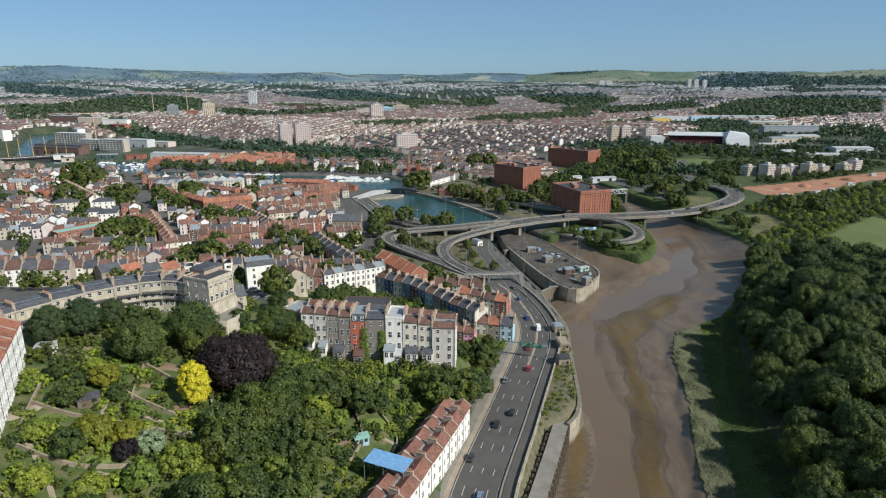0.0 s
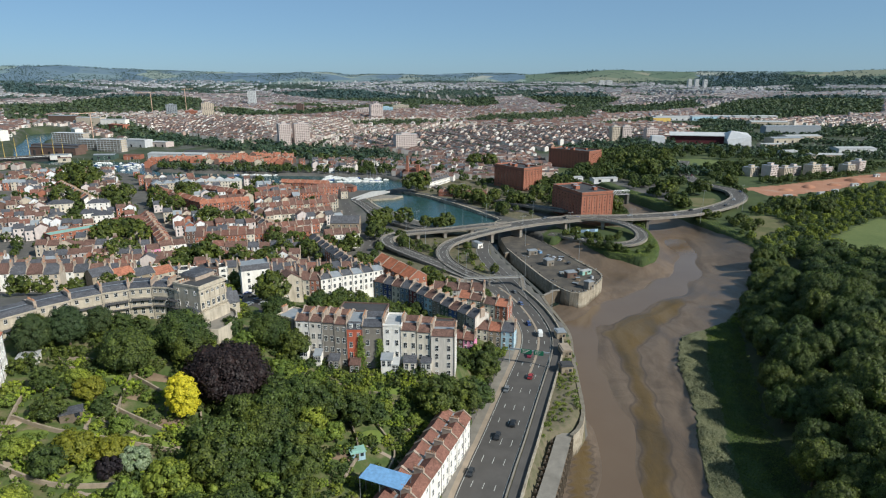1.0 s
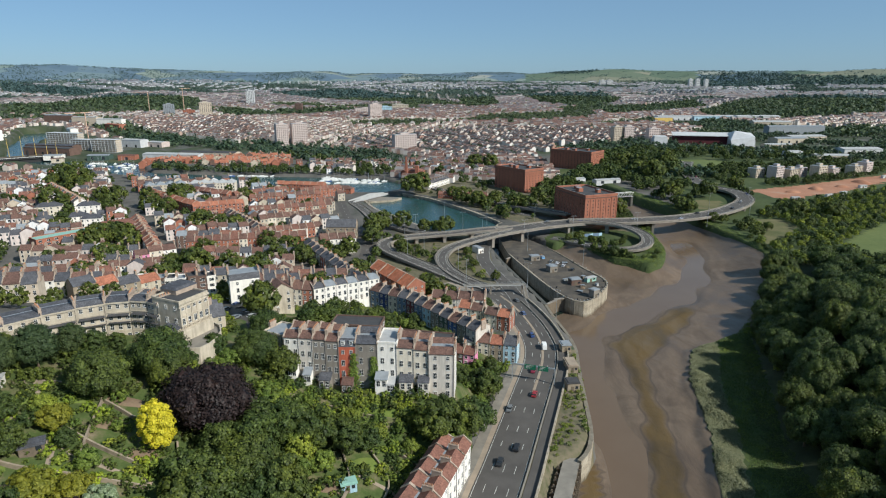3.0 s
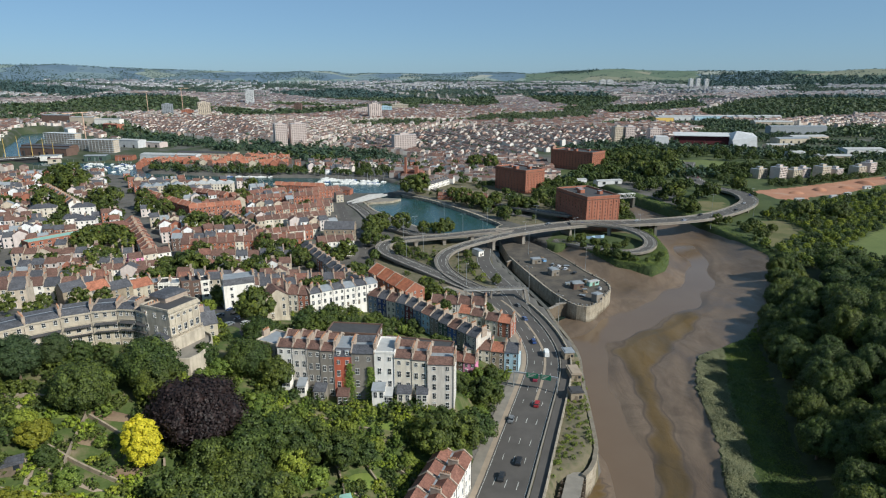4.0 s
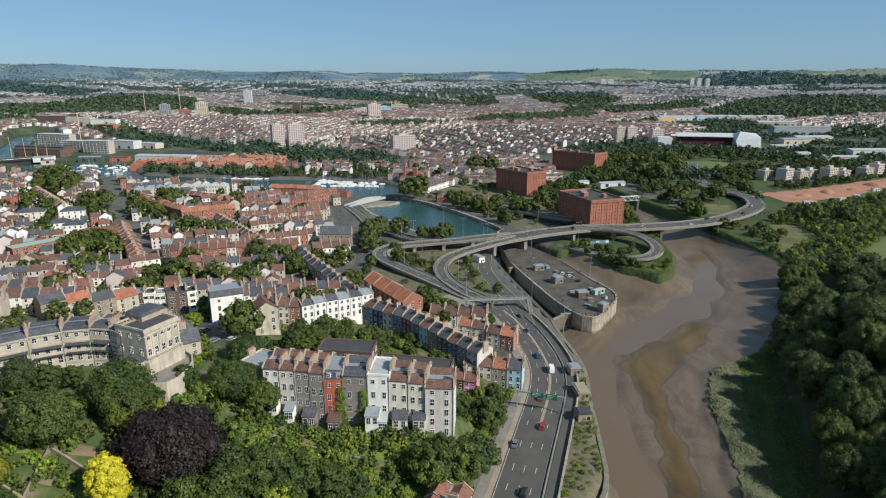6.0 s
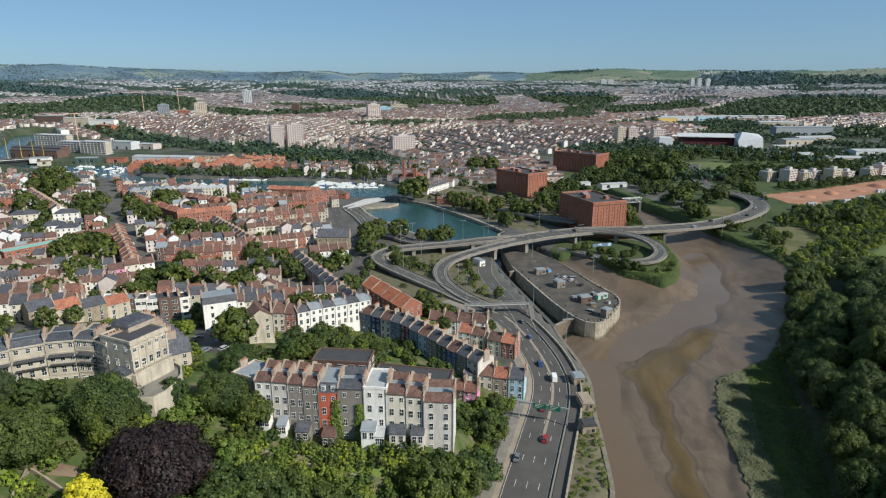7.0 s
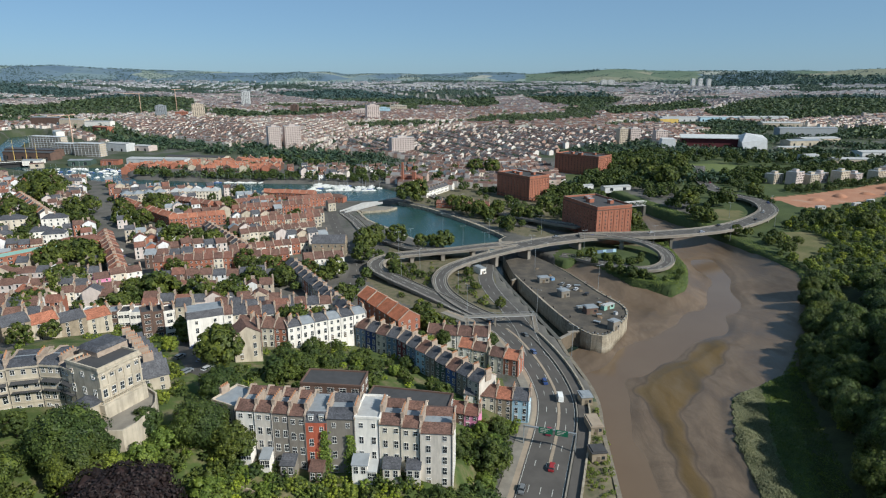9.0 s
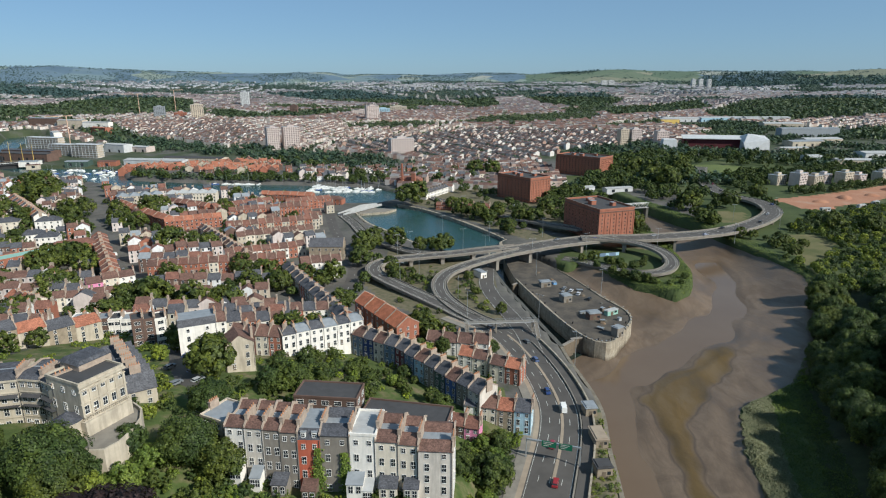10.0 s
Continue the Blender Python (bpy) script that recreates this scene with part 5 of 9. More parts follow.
    if joined.f:
        j = obj("window_row", joined, t, "small sash windows")
        j["kind"] = "stuff"
    if fine:
        bb = Build()
        bb.box(w - 0.32, w - 0.2, -0.14, -0.02, 0.1, eave - 0.1, M["felt"])
        obj("drainpipe", bb, t)
        bb = Build()
        dx = w * (0.25 if cols > 1 else 0.2)
        bb.box(dx - 0.5, dx + 0.5, -0.07, 0, 0.0, 2.1, M["timber"])
        bb.box(dx - 0.65, dx + 0.65, -0.16, 0, 2.1, 2.3, M["white"])
        obj("door", bb, t)
    return t


def row(A, B, n, eave, depth, walls, roofs, label, style="gable", floors=3, cols=2, fine=False, win="tall", group="", chimney="r", jitter=0.25, ends="", base=None, rise=0.3, dormers=0, name="house"):
    """A terrace of n houses from A to B, stepping with the ground."""
    out = []
    for i in range(n):
        p = [A[0] + (B[0] - A[0]) * i / n, A[1] + (B[1] - A[1]) * i / n]
        q = [A[0] + (B[0] - A[0]) * (i + 1) / n, A[1] + (B[1] - A[1]) * (i + 1) / n]
        wl, rf = walls[i % len(walls)], roofs[i % len(roofs)]
        tone = wl.replace("render_", "").replace("bathstone", "honey stone").replace("rubble", "rubble stone").replace("sky", "pale blue").replace("teal", "slate blue").replace("stone", "pale stone").replace("honey pale stone", "honey stone").replace("rubble pale stone", "rubble stone").replace("brickdark", "brown brick").replace("dark", "dark grey") + (" rendered" if "render" in wl else "")
        rt = {"slate": "slate", "tile_brown": "brown tile", "tile_orange": "orange tile", "tile_bright": "bright orange tile", "tile_red": "red tile", "lead": "lead", "leadpale": "pale flat", "felt": "dark felt", "copper": "green copper"}[rf]
        out.append(house(p, q, eave + rnd.uniform(-jitter, jitter), depth + rnd.uniform(-0.4, 0.4), wl, rf, style, floors, cols, chimney, fine, win, base, f"{tone} {label} with a {rt} roof",
                         group=group or label, side=("l" if i == 0 and "l" in ends else "") + ("r" if i == n - 1 and "r" in ends else ""), rise=rise, dormers=dormers, name=name))
    return out


# the tall terrace above the wooded slope
TERR = [(-49.9, 200.2), (-45, 199.6), (-40.6, 199.1), (-36.4, 198.7), (-32.3, 198.3), (-27, 198.1), (-20, 197.8), (-13.8, 197.2), (-8.4, 196.6), (-3.8, 196.0)]
SPEC = [("render_white", "tile_brown", "double", 0, 33.2), ("render_stone", "tile_brown", "double", 0, 33.2), ("render_dark", "tile_brown", "double", 0, 33.0), ("render_dark", "tile_brown", "double", 0, 32.6),
        ("render_red", "slate", "mansard", 2, 30.6), ("render_dark", "slate", "double", 0, 32.0), ("render_white", "leadpale", "flat", 0, 32.2), ("render_cream", "tile_brown", "double", 0, 31.0), ("render_cream", "tile_brown", "double", 0, 30.6)]
for i, (wl, rf, st, dm, ez) in enumerate(SPEC):
    z0 = h((TERR[i][0] + TERR[i + 1][0]) / 2, TERR[i][1]) - 1.0
    house(TERR[i], TERR[i + 1], ez - z0, 12.5 if st == "double" else 11.0, wl, rf, st, 4, 2, "r", True, "tall", z0, f"tall {wl.replace('render_', '').replace('dark', 'dark grey')} rendered terrace house above the wooded slope", group="tall terrace", dormers=dm, rise=0.24)
z0 = 14.5
house((-3.8, 195.4), (4.2, 194.8), 15.2, 12.5, "render_stone", "tile_brown", "double", 5, 2, "lr", True, "tall", z0, "tall grey end-of-terrace house with windows in its gable", group="tall terrace", side="r", rise=0.2)
house((-58, 206), (-51, 202.5), 9.0, 9, "render_grey", "lead", "flat", 3, 2, "l", True, "tall", None, "grey flat-roofed house adjoining the terrace", group="tall terrace")
# low flats behind it
house((-40, 226), (-22, 224), 6.0, 9, "brickdark", "felt", "flat", 2, 5, "", True, "wide", 20.5, "dark brick flats with a flat felt roof", group="low flats", side="r")
house((-21, 222.5), (3, 217.5), 5.2, 9, "brickdark", "felt", "flat", 2, 7, "", True, "wide", 17.5, "long dark brick flats with a flat felt roof", group="low flats", side="r")
# the crescent with its pavilion
ARC = [(-137, 166), (-131.5, 175.5), (-125.5, 184), (-119, 191), (-112, 196.5), (-105, 200.3), (-98, 202), (-92.2, 201.3), (-87.6, 198.6)]
for i, (a, c) in enumerate(zip(ARC, ARC[1:])):
    house(a, c, 13.5, 10, "bathstone", "slate", "double", 4, 3, "r", True, "tall", (30.2, 30.2, 30.6, 30.8, 31, 31.2, 31.4, 31.4)[i], "honey stone crescent house with tall sash windows", group="crescent", rise=0.16)
house((-79.2, 194.6), (-74.4, 204.8), 8.6, 11.5, "bathstone", "felt", "flat", 2, 5, "", True, "tall", 38.0, "honey stone pavilion with a shallow pediment ending the crescent", group="crescent", side="l", rise=0.16)
t = thing("garden_terrace", pose(0, 0, 0), "raised honey stone terrace with a parapet below the pavilion", "terrace", kind="structure")
RIM = [(-84.5, 195), (-79, 190.6), (-74.5, 187), (-71.3, 187.4), (-69.6, 190.5), (-69.0, 195.5), (-69.5, 200.5), (-71.4, 205), (-75, 208), (-80, 200)]
b = Build()
b.solid(RIM, 22, 34.4, M["bathstone"], M["paving"])
obj("terrace_wall", b, t)
b = Build()
for p, q in zip(RIM[:8], RIM[1:9]):
    ip, iq = ((Vector(p) - Vector((-76, 198))) * 0.95 + Vector((-76, 198))), ((Vector(q) - Vector((-76, 198))) * 0.95 + Vector((-76, 198)))
    b.solid([p, q, iq, ip], 34.4, 35.3, M["bathstone"])
obj("parapet", b, t, "pale stone parapet")
b = Build()
b.solid([(-79.6, 193.9), (-78.2, 193.5), (-73.2, 204.3), (-74.4, 205.4), (-85, 208), (-89, 200)], 30, 38.0, M["bathstone"])
obj("plinth", b, t, "plain stone basement storey")

# houses down the slope behind the terrace
house((-92.3, 273.5), (-80.6, 279), 12.5, 10, "render_white", "slate", "mansard", 4, 2, "lr", True, "tall", 14.5, "tall white rendered house with a slate roof", side="r")
row((-57.5, 281), (-29.5, 297.5), 6, 9.0, 9, ["render_white"], ["slate", "lead"], "terrace house with tall windows", "gable", 3, 2, True, "tall", "white terrace", ends="r", rise=0.16, base=12.0)
row((-78, 283), (-58, 281.5), 4, 8.0, 9, ["render_white", "brick", "render_cream", "brick"], ["tile_brown"], "terrace house", "gable", 3, 2, True, "tall", ends="l")
row((-93, 305), (-60, 317), 6, 8, 9, ["render_white", "render_cream", "brick"], ["tile_brown", "slate"], "terrace house", "gable", 3, 2, False, "tall")
row((-104, 330), (-52, 343), 9, 7.5, 9, ["brick", "render_cream", "render_white"], ["tile_brown", "slate"], "back-street house", "gable", 3, 2, False, "tall")
house((-69, 255), (-61, 259.5), 9.0, 8, "bathstone", "tile_brown", "cross", 3, 2, "r", True, "tall", 19.5, "buff stone gabled house among trees", side="r")
row((-39.5, 343), (-17.5, 311), 4, 12.0, 11, ["brick"], ["tile_bright"], "house with a gabled roof", "gable", 4, 2, True, "tall", "orange-roofed block", chimney="", ends="r", base=-0.5, rise=0.34)
row((-38, 297), (-16, 283), 5, 8.5, 8.5, ["render_grey", "render_teal", "render_navy", "render_stone", "render_teal"], ["slate", "tile_brown"], "terrace house", "gable", 3, 2, True, "tall", "coloured terrace")
row((-16, 283), (14, 251), 8, 8.5, 8.5, ["render_maroon", "render_teal", "render_sky", "render_dark", "render_green", "render_blue", "render_dark", "render_stone"], ["slate", "slate", "tile_brown"], "terrace house", "gable", 3, 2, True, "tall", "coloured terrace")
row((9, 253), (30.5, 247.5), 4, 8.0, 8, ["render_white", "render_cream", "rubble", "render_sky"], ["slate", "tile_brown", "tile_orange", "slate"], "cottage above the road", "gable", 3, 2, True, "tall", "roadside cottages", ends="r", base=0.5)
row((4, 238), (13, 236), 2, 5, 7, ["brickdark", "render_pink"], ["tile_red"], "low house", "gable", 2, 2, True, "small", "roadside cottages", base=5)
row((8, 292), (19, 288), 2, 6.5, 8, ["render_white", "render_cream"], ["tile_orange", "tile_brown"], "house", "gable", 3, 2, True, "tall", ends="r")
row((20, 286), (31, 281), 2, 7.2, 8, ["render_cream", "brick"], ["tile_brown", "tile_orange"], "house above the road", "gable", 3, 2, True, "tall", ends="r")
row((-5, 309), (21, 304), 4, 6.8, 9, ["render_peach", "render_white", "render_white", "render_white"], ["tile_brown"], "house beside the slip road", "gable", 3, 2, True, "tall", ends="r", base=0)
row((-150, 303), (-122, 309), 6, 7, 8, ["render_white", "render_white", "brickdark"], ["lead", "felt"], "modern flat-roofed house", "flat", 2, 2, True, "wide", ends="r")
row((-116.5, 288), (-106, 294), 3, 11, 8, ["brickdark", "brickdark", "render_white"], ["felt"], "modern town house", "flat", 4, 1, True, "wide", ends="r")
row((-76, 222), (-105, 264), 7, 5, 8, ["bathstone", "render_cream"], ["slate"], "small mews house", "cross", 2, 1, True, "small", "mews", "r", ends="l", rise=0.42)
# riverside terrace at the foot of the cliff
COLB = [(-13, 122), (-9.4, 130.5), (-6.2, 138), (-3.2, 146), (-0.2, 153), (2.0, 159), (4.4, 165), (6.6, 171), (8.8, 177)]
for a, c in zip(COLB, COLB[1:]):
    house(a, c, 10.5, 10.5, "render_white", "tile_red", "double", 3, 2, "l", True, "tall", -0.5, "white-fronted riverside terrace house with a red tile roof", group="riverside terrace", rise=0.36, side="l" if a == COLB[0] else "r" if c == COLB[-1] else "")
t = thing("scaffold_roof", pose(-9.6, 140.5, 0, 0, 0, 68), "temporary scaffold roof covered with blue tarpaulin", "scaffold")
b = Build()
b.solid([(-3.2, -0.6), (3.2, -0.6), (3.2, 11.4), (-3.2, 11.4)], [13.4, 13.4, 13.8, 13.8], [13.52, 13.52, 13.92, 13.92], M["tarp"])
obj("tarpaulin", b, t)
for px in (-3.0, 0, 3.0):
    for py in (-0.4, 5.5, 11.2):
        b = Build()
        b.box(px - 0.06, px + 0.06, py - 0.06, py + 0.06, -1, 13.7, M["metal"])
        obj("pole", b, t)
# tall white terrace at the edge of the gardens
WT = [(-98.9, 117.1), (-101.7, 123.1), (-104.5, 129.2), (-107.3, 135.2), (-110.1, 141.3), (-112.9, 147.3), (-115.8, 153.3), (-118.6, 159.3)]
for a, c in zip(WT, WT[1:]):
    house(a, c, 14, 12, "render_white", "tile_orange", "gable", 4, 3, "r", True, "tall", 32.5, "tall white rendered terrace house above the gardens", group="white garden terrace", rise=0.25, side="l")

# middle distance: brick terraces, dock flats and red-roofed courts
row((-166, 403), (-92, 423), 14, 9.5, 9, ["brick", "brick", "render_cream", "brick"], ["tile_brown", "tile_red"], "terrace house", "gable", 3, 2, False, "tall", "long brick terrace")
row((-79, 406), (-57, 414), 4, 10.5, 10, ["brick", "render_white", "render_white", "render_white"], ["tile_brown"], "corner house", "gable", 3, 2, False, "tall", ends="r")
row((-172, 559), (-113, 584), 11, 8.5, 9, ["brick"], ["tile_red", "tile_brown"], "terrace house", "gable", 3, 2, False)
row((-156, 506), (-94, 535), 12, 8.5, 9, ["brick", "bathstone"], ["tile_red", "tile_brown"], "terrace house", "gable", 3, 2, False)
row((-140, 480), (-92, 506), 9, 7.5, 9, ["bathstone", "render_cream"], ["tile_brown"], "bay-fronted terrace house", "gable", 2, 2, False)
row((-133, 436), (-88, 459), 9, 7.5, 9, ["render_white", "brick", "render_cream"], ["tile_brown", "tile_red"], "terrace house", "gable", 2, 2, False)
row((-178, 508), (-124, 437), 13, 7, 8, ["brickdark", "render_cream"], ["tile_brown", "slate"], "terrace house", "gable", 2, 2, False)
row((-92, 412), (-46, 332), 11, 7.5, 8, ["render_grey", "brick", "render_dark"], ["slate"], "terrace house", "gable", 3, 2, False)
house((-84, 450), (-62, 450), 9, 10, "rubble", "slate", "gable", 2, 5, "", False, "tall", None, "grey stone chapel with a steep slate roof", "chapel", rise=0.45, side="r")
row((-279, 588), (-212, 528), 10, 8, 9, ["brick"], ["tile_orange"], "dockside flat", "gable", 3, 2, False, "square", "red courts", "")
row((-208, 521), (-171, 540), 6, 8, 9, ["brick"], ["tile_orange"], "dockside flat", "gable", 3, 2, False, "square", "red courts", "")
row((-190, 575), (-150, 610), 6, 8, 9, ["brick"], ["tile_red"], "dockside flat", "gable", 3, 2, False, "square", "red courts", "")
row((-240, 600), (-200, 580), 6, 8, 9, ["brick"], ["tile_red"], "dockside flat", "gable", 3, 2, False, "square", "red courts", "")
row((-135, 600), (-100, 622), 6, 8, 9, ["brick"], ["tile_red"], "dockside flat", "gable", 3, 2, False, "square", "red courts", "")
row((-170, 640), (-120, 632), 7, 8, 9, ["brick"], ["tile_orange"], "dockside flat", "gable", 3, 2, False, "square", "red courts", "")
row((-237, 474), (-184, 390), 11, 8.5, 9, ["brick", "brick", "render_cream"], ["tile_orange", "tile_red"], "street house", "gable", 3, 2, False, ends="r")
house((-262, 402), (-236, 437), 9.5, 11, "brick", "copper", "flat", 4, 9, "", False, "wide", None, "long brick flats with a green copper roof", "flats", side="r")
house((-243, 438), (-222, 455), 9.5, 10, "brick", "tile_red", "hip", 4, 6, "", False, "square", None, "red brick flats with a tiled roof", "flats")
for a, c, e, wl in (((-283, 470), (-270, 478), 9, "render_white"), ((-268, 462), (-255, 466), 10, "render_white"), ((-300, 512), (-284, 518), 9, "render_white"), ((-330, 505), (-312, 512), 9, "render_cream"), ((-300, 460), (-290, 466), 9, "render_cream")):
    house(a, c, e, 10, wl, "slate", "hip", 3, 4, "m", False, "tall", None, wl.replace("render_", "") + " rendered villa with sash windows", "villa", side="r")
row((-186, 377), (-167, 391), 3, 8.5, 8, ["render_pink", "render_cream", "render_white"], ["tile_brown"], "street house", ends="r")
row((-192, 357), (-160, 371), 6, 7.5, 8, ["render_cream", "render_white", "rubble"], ["tile_brown"], "street house")
row((-212, 381), (-190, 390), 4, 7.5, 8, ["render_white"], ["slate"], "street house")
row((-216, 358), (-193, 342), 4, 7.5, 8, ["render_cream"], ["tile_orange", "tile_brown"], "street house")
row((-385, 606), (-311, 528), 14, 9, 10, ["render_cream", "render_white", "brick"], ["tile_orange", "slate"], "tall street house", floors=3)
row((-290, 612), (-258, 632), 4, 9, 12, ["bathstone"], ["lead"], "stone dockside range", "hip", 3, 3, chimney="")
row((-256, 632), (-212, 640), 5, 9, 14, ["render_cream"], ["leadpale"], "dockside building", "hip", 3, 3, chimney="")
row((-160, 272), (-135, 300), 4, 7, 9, ["rubble", "bathstone"], ["slate", "tile_orange"], "hillside house", fine=False)

for a, c, k in (((-215, 246), (-168, 262), 8), ((-205, 272), (-150, 290), 9), ((-230, 300), (-176, 316), 9)):
    row(a, c, k, 8, 9, ["render_white", "render_cream", "bathstone", "render_grey"], ["tile_brown", "slate"], "hilltop street house", "gable", 3, 2, False)
# infill of ordinary town houses along side streets, too many to tell apart
def plain_house(b, x, y, a, w, depth, eave, wall, roof, z0):
    """A small gabled house with chimney and window openings, added to one mesh."""
    m = Matrix.Translation((x, y, z0)) @ Matrix.Rotation(a, 4, "Z") @ Matrix.Translation((-w / 2, -depth / 2, 0))
    rz = eave + depth * 0.3
    i = len(b.v)
    pts = [(0, 0, -4), (w, 0, -4), (w, depth, -4), (0, depth, -4), (0, 0, eave), (w, 0, eave), (w, depth, eave), (0, depth, eave), (w, depth / 2, rz), (0, depth / 2, rz)]
    b.v.extend(tuple(m @ Vector(p)) for p in pts)
    for f in ((0, 1, 5, 4), (1, 2, 6, 8, 5), (2, 3, 7, 6), (3, 0, 4, 9, 7)):
        b.f.append(tuple(i + k for k in f))
        b.m.append(b.mi(M[wall]))
    o, e = 0.3, eave - 0.18
    b.face([m @ Vector(p) for p in ((0, -o, e), (w, -o, e), (w, depth / 2, rz + 0.08), (0, depth / 2, rz + 0.08))], M[roof])
    b.face([m @ Vector(p) for p in ((w, depth + o, e), (0, depth + o, e), (0, depth / 2, rz + 0.08), (w, depth / 2, rz + 0.08))], M[roof])
    c = Build()
    c.box(w - 0.45, w + 0.35, depth / 2 - 1.0, depth / 2 + 1.0, eave, rz + 1.3, M["chimney"])
    b.v.extend(tuple(m @ Vector(p)) for p in c.v)
    b.f.extend(tuple(len(b.v) - len(c.v) + k for k in f) for f in c.f)
    b.m.extend([b.mi(M["chimney"])] * len(c.f))
    fl = 3 if eave > 7.6 else 2
    for k in range(fl):
        for q in range(2):
            wx, wz = (q + 0.5) * w / 2, k * eave / fl + 0.7
            for g_, yy, mt in ((0.14, -0.02, "white"), (0.0, -0.05, "glass")):
                b.face([m @ Vector(p) for p in ((wx - 0.5 - g_, yy, wz - g_), (wx + 0.5 + g_, yy, wz - g_), (wx + 0.5 + g_, yy, wz + 1.6 + g_), (wx - 0.5 - g_, yy, wz + 1.6 + g_))], M[mt])


b = Build()
GX, GY = (q.ravel().astype(float) for q in np.meshgrid(np.arange(-640, -60, 7), np.arange(300, 780, 22)))
GA = np.where(GY > 430, radians(28), radians(12))
GX, GY = GX - (GY - 300) * 0.12, GY + 0.18 * (GX + 250)
ok = (GX > -0.80 * (GY - 20) - 20) & (hill(GX, GY) < 22) & (GX < -58) & (wetness(GX, GY) < -14) & ~taken(GX, GY, 4.6)
for x, y, a in zip(GX[ok], GY[ok], GA[ok]):
    if noise.noise((x / 45, y / 45, 3.0)) < -0.1:
        continue
    wl = rnd.choice(["townwhite", "townpink", "brick", "townpink", "bathstone", "brickdark", "townwhite", "render_grey"])
    rf = rnd.choice(["tile_brown", "tile_red", "slate", "tile_brown", "tile_brown", "slate", "slate", "lead"])
    plain_house(b, x, y, a + rnd.choice([0, 0, math.pi / 2]), 6.9, 8.5, rnd.uniform(6.3, 9.5), wl, rf, h(x, y))
tagged(obj("town_houses", b), "crowded pale and brick town houses with pitched roofs", "houses", kind="stuff")


# ---- trees ----
def leaf_mesh(name, mat, centres, normals, size, seed, cores=None, tilt=0.38):
    """One mesh of many small tilted leaf clumps."""
    g = np.random.default_rng(seed)
    n = len(centres)
    nrm = normals + g.normal(0, tilt, (n, 3))
    nrm /= np.linalg.norm(nrm, axis=1, keepdims=True)
    a = np.cross(nrm, g.normal(0, 1, (n, 3)))
    a /= np.linalg.norm(a, axis=1, keepdims=True)
    c = np.cross(nrm, a)
    s = size * g.uniform(0.55, 1.35, (n, 1))
    bend = nrm * s * g.uniform(-0.35, 0.1, (n, 1))
    v = np.stack([centres - a * s + bend, centres + a * s * 0.75 - c * s * 0.6, centres + c * s * 0.95 + a * s * 0.2 + bend * 0.5], 1).reshape(-1, 3)
    tri = np.arange(3 * n, dtype=np.int32)
    if cores is not None:
        # a dark heart of small lumps behind the leaves
        oct_ = np.array([[1, 0, 0], [0, 1, 0], [-1, 0, 0], [0, -1, 0], [0, 0, 1], [0, 0, -1]], float)
        fac = np.array([[0, 1, 4], [1, 2, 4], [2, 3, 4], [3, 0, 4], [1, 0, 5], [2, 1, 5], [3, 2, 5], [0, 3, 5]])
        cv = (np.array([q[0] for q in cores])[:, None, :] + oct_[None] * np.array([q[1] for q in cores])[:, None, None] * 0.8).reshape(-1, 3)
        ct = (fac[None] + 6 * np.arange(len(cores))[:, None, None]).reshape(-1) + 3 * n
        v, tri = np.concatenate([v, cv]), np.concatenate([tri, ct]).astype(np.int32)
    me = bpy.data.meshes.new(name)
    me.vertices.add(len(v))
    me.vertices.foreach_set("co", v.astype(np.float32).ravel())
    me.loops.add(len(tri))
    me.loops.foreach_set("vertex_index", tri)
    me.polygons.add(len(tri) // 3)
    me.polygons.foreach_set("loop_start", np.arange(0, len(tri), 3, dtype=np.int32))
    me.materials.append(mat)
    me.update(calc_edges=True)
    return me


def crown_points(seed, R, H, n, lobes, squat=0.42):
    """Leaf places on many uneven lobes set round a full dome of radius R and height H."""
    g = np.random.default_rng(seed)
    P, N, cores = [], [], []
    mid = np.array([0, 0, H * squat])
    for k in range(lobes):
        u = 1 - 1.55 * (k + 0.5) / lobes
        a = k * 2.39996 + g.uniform(-0.3, 0.3)
        q = math.sqrt(max(0.0, 1 - u * u))
        d0 = np.array([q * math.cos(a), q * math.sin(a), u])
        out = g.uniform(0.6, 0.84) * (1.0 if u > -0.1 else 0.9)
        c = mid + d0 * out * np.array([R, R, H * (1 - squat) if u > 0 else H * squat])
        lr = R * g.uniform(0.22, 0.36)
        m = n // lobes
        d = g.normal(0, 0.7, (m, 3)) + d0 * 0.75 + np.array([0, 0, 0.2])
        d /= np.linalg.norm(d, axis=1, keepdims=True)
        P.append(c + d * lr * g.uniform(0.8, 1.1, (m, 1)) * np.array([1, 1, 0.85]))
        N.append(d * 0.75 + d0 * 0.35 + np.array([0, 0, 0.15]))
        cores.append((c, lr))
        if k % 3 == 0:
            cores.append((mid + (c - mid) * 0.5, R * 0.42))
    return np.concatenate(P), np.concatenate(N), cores


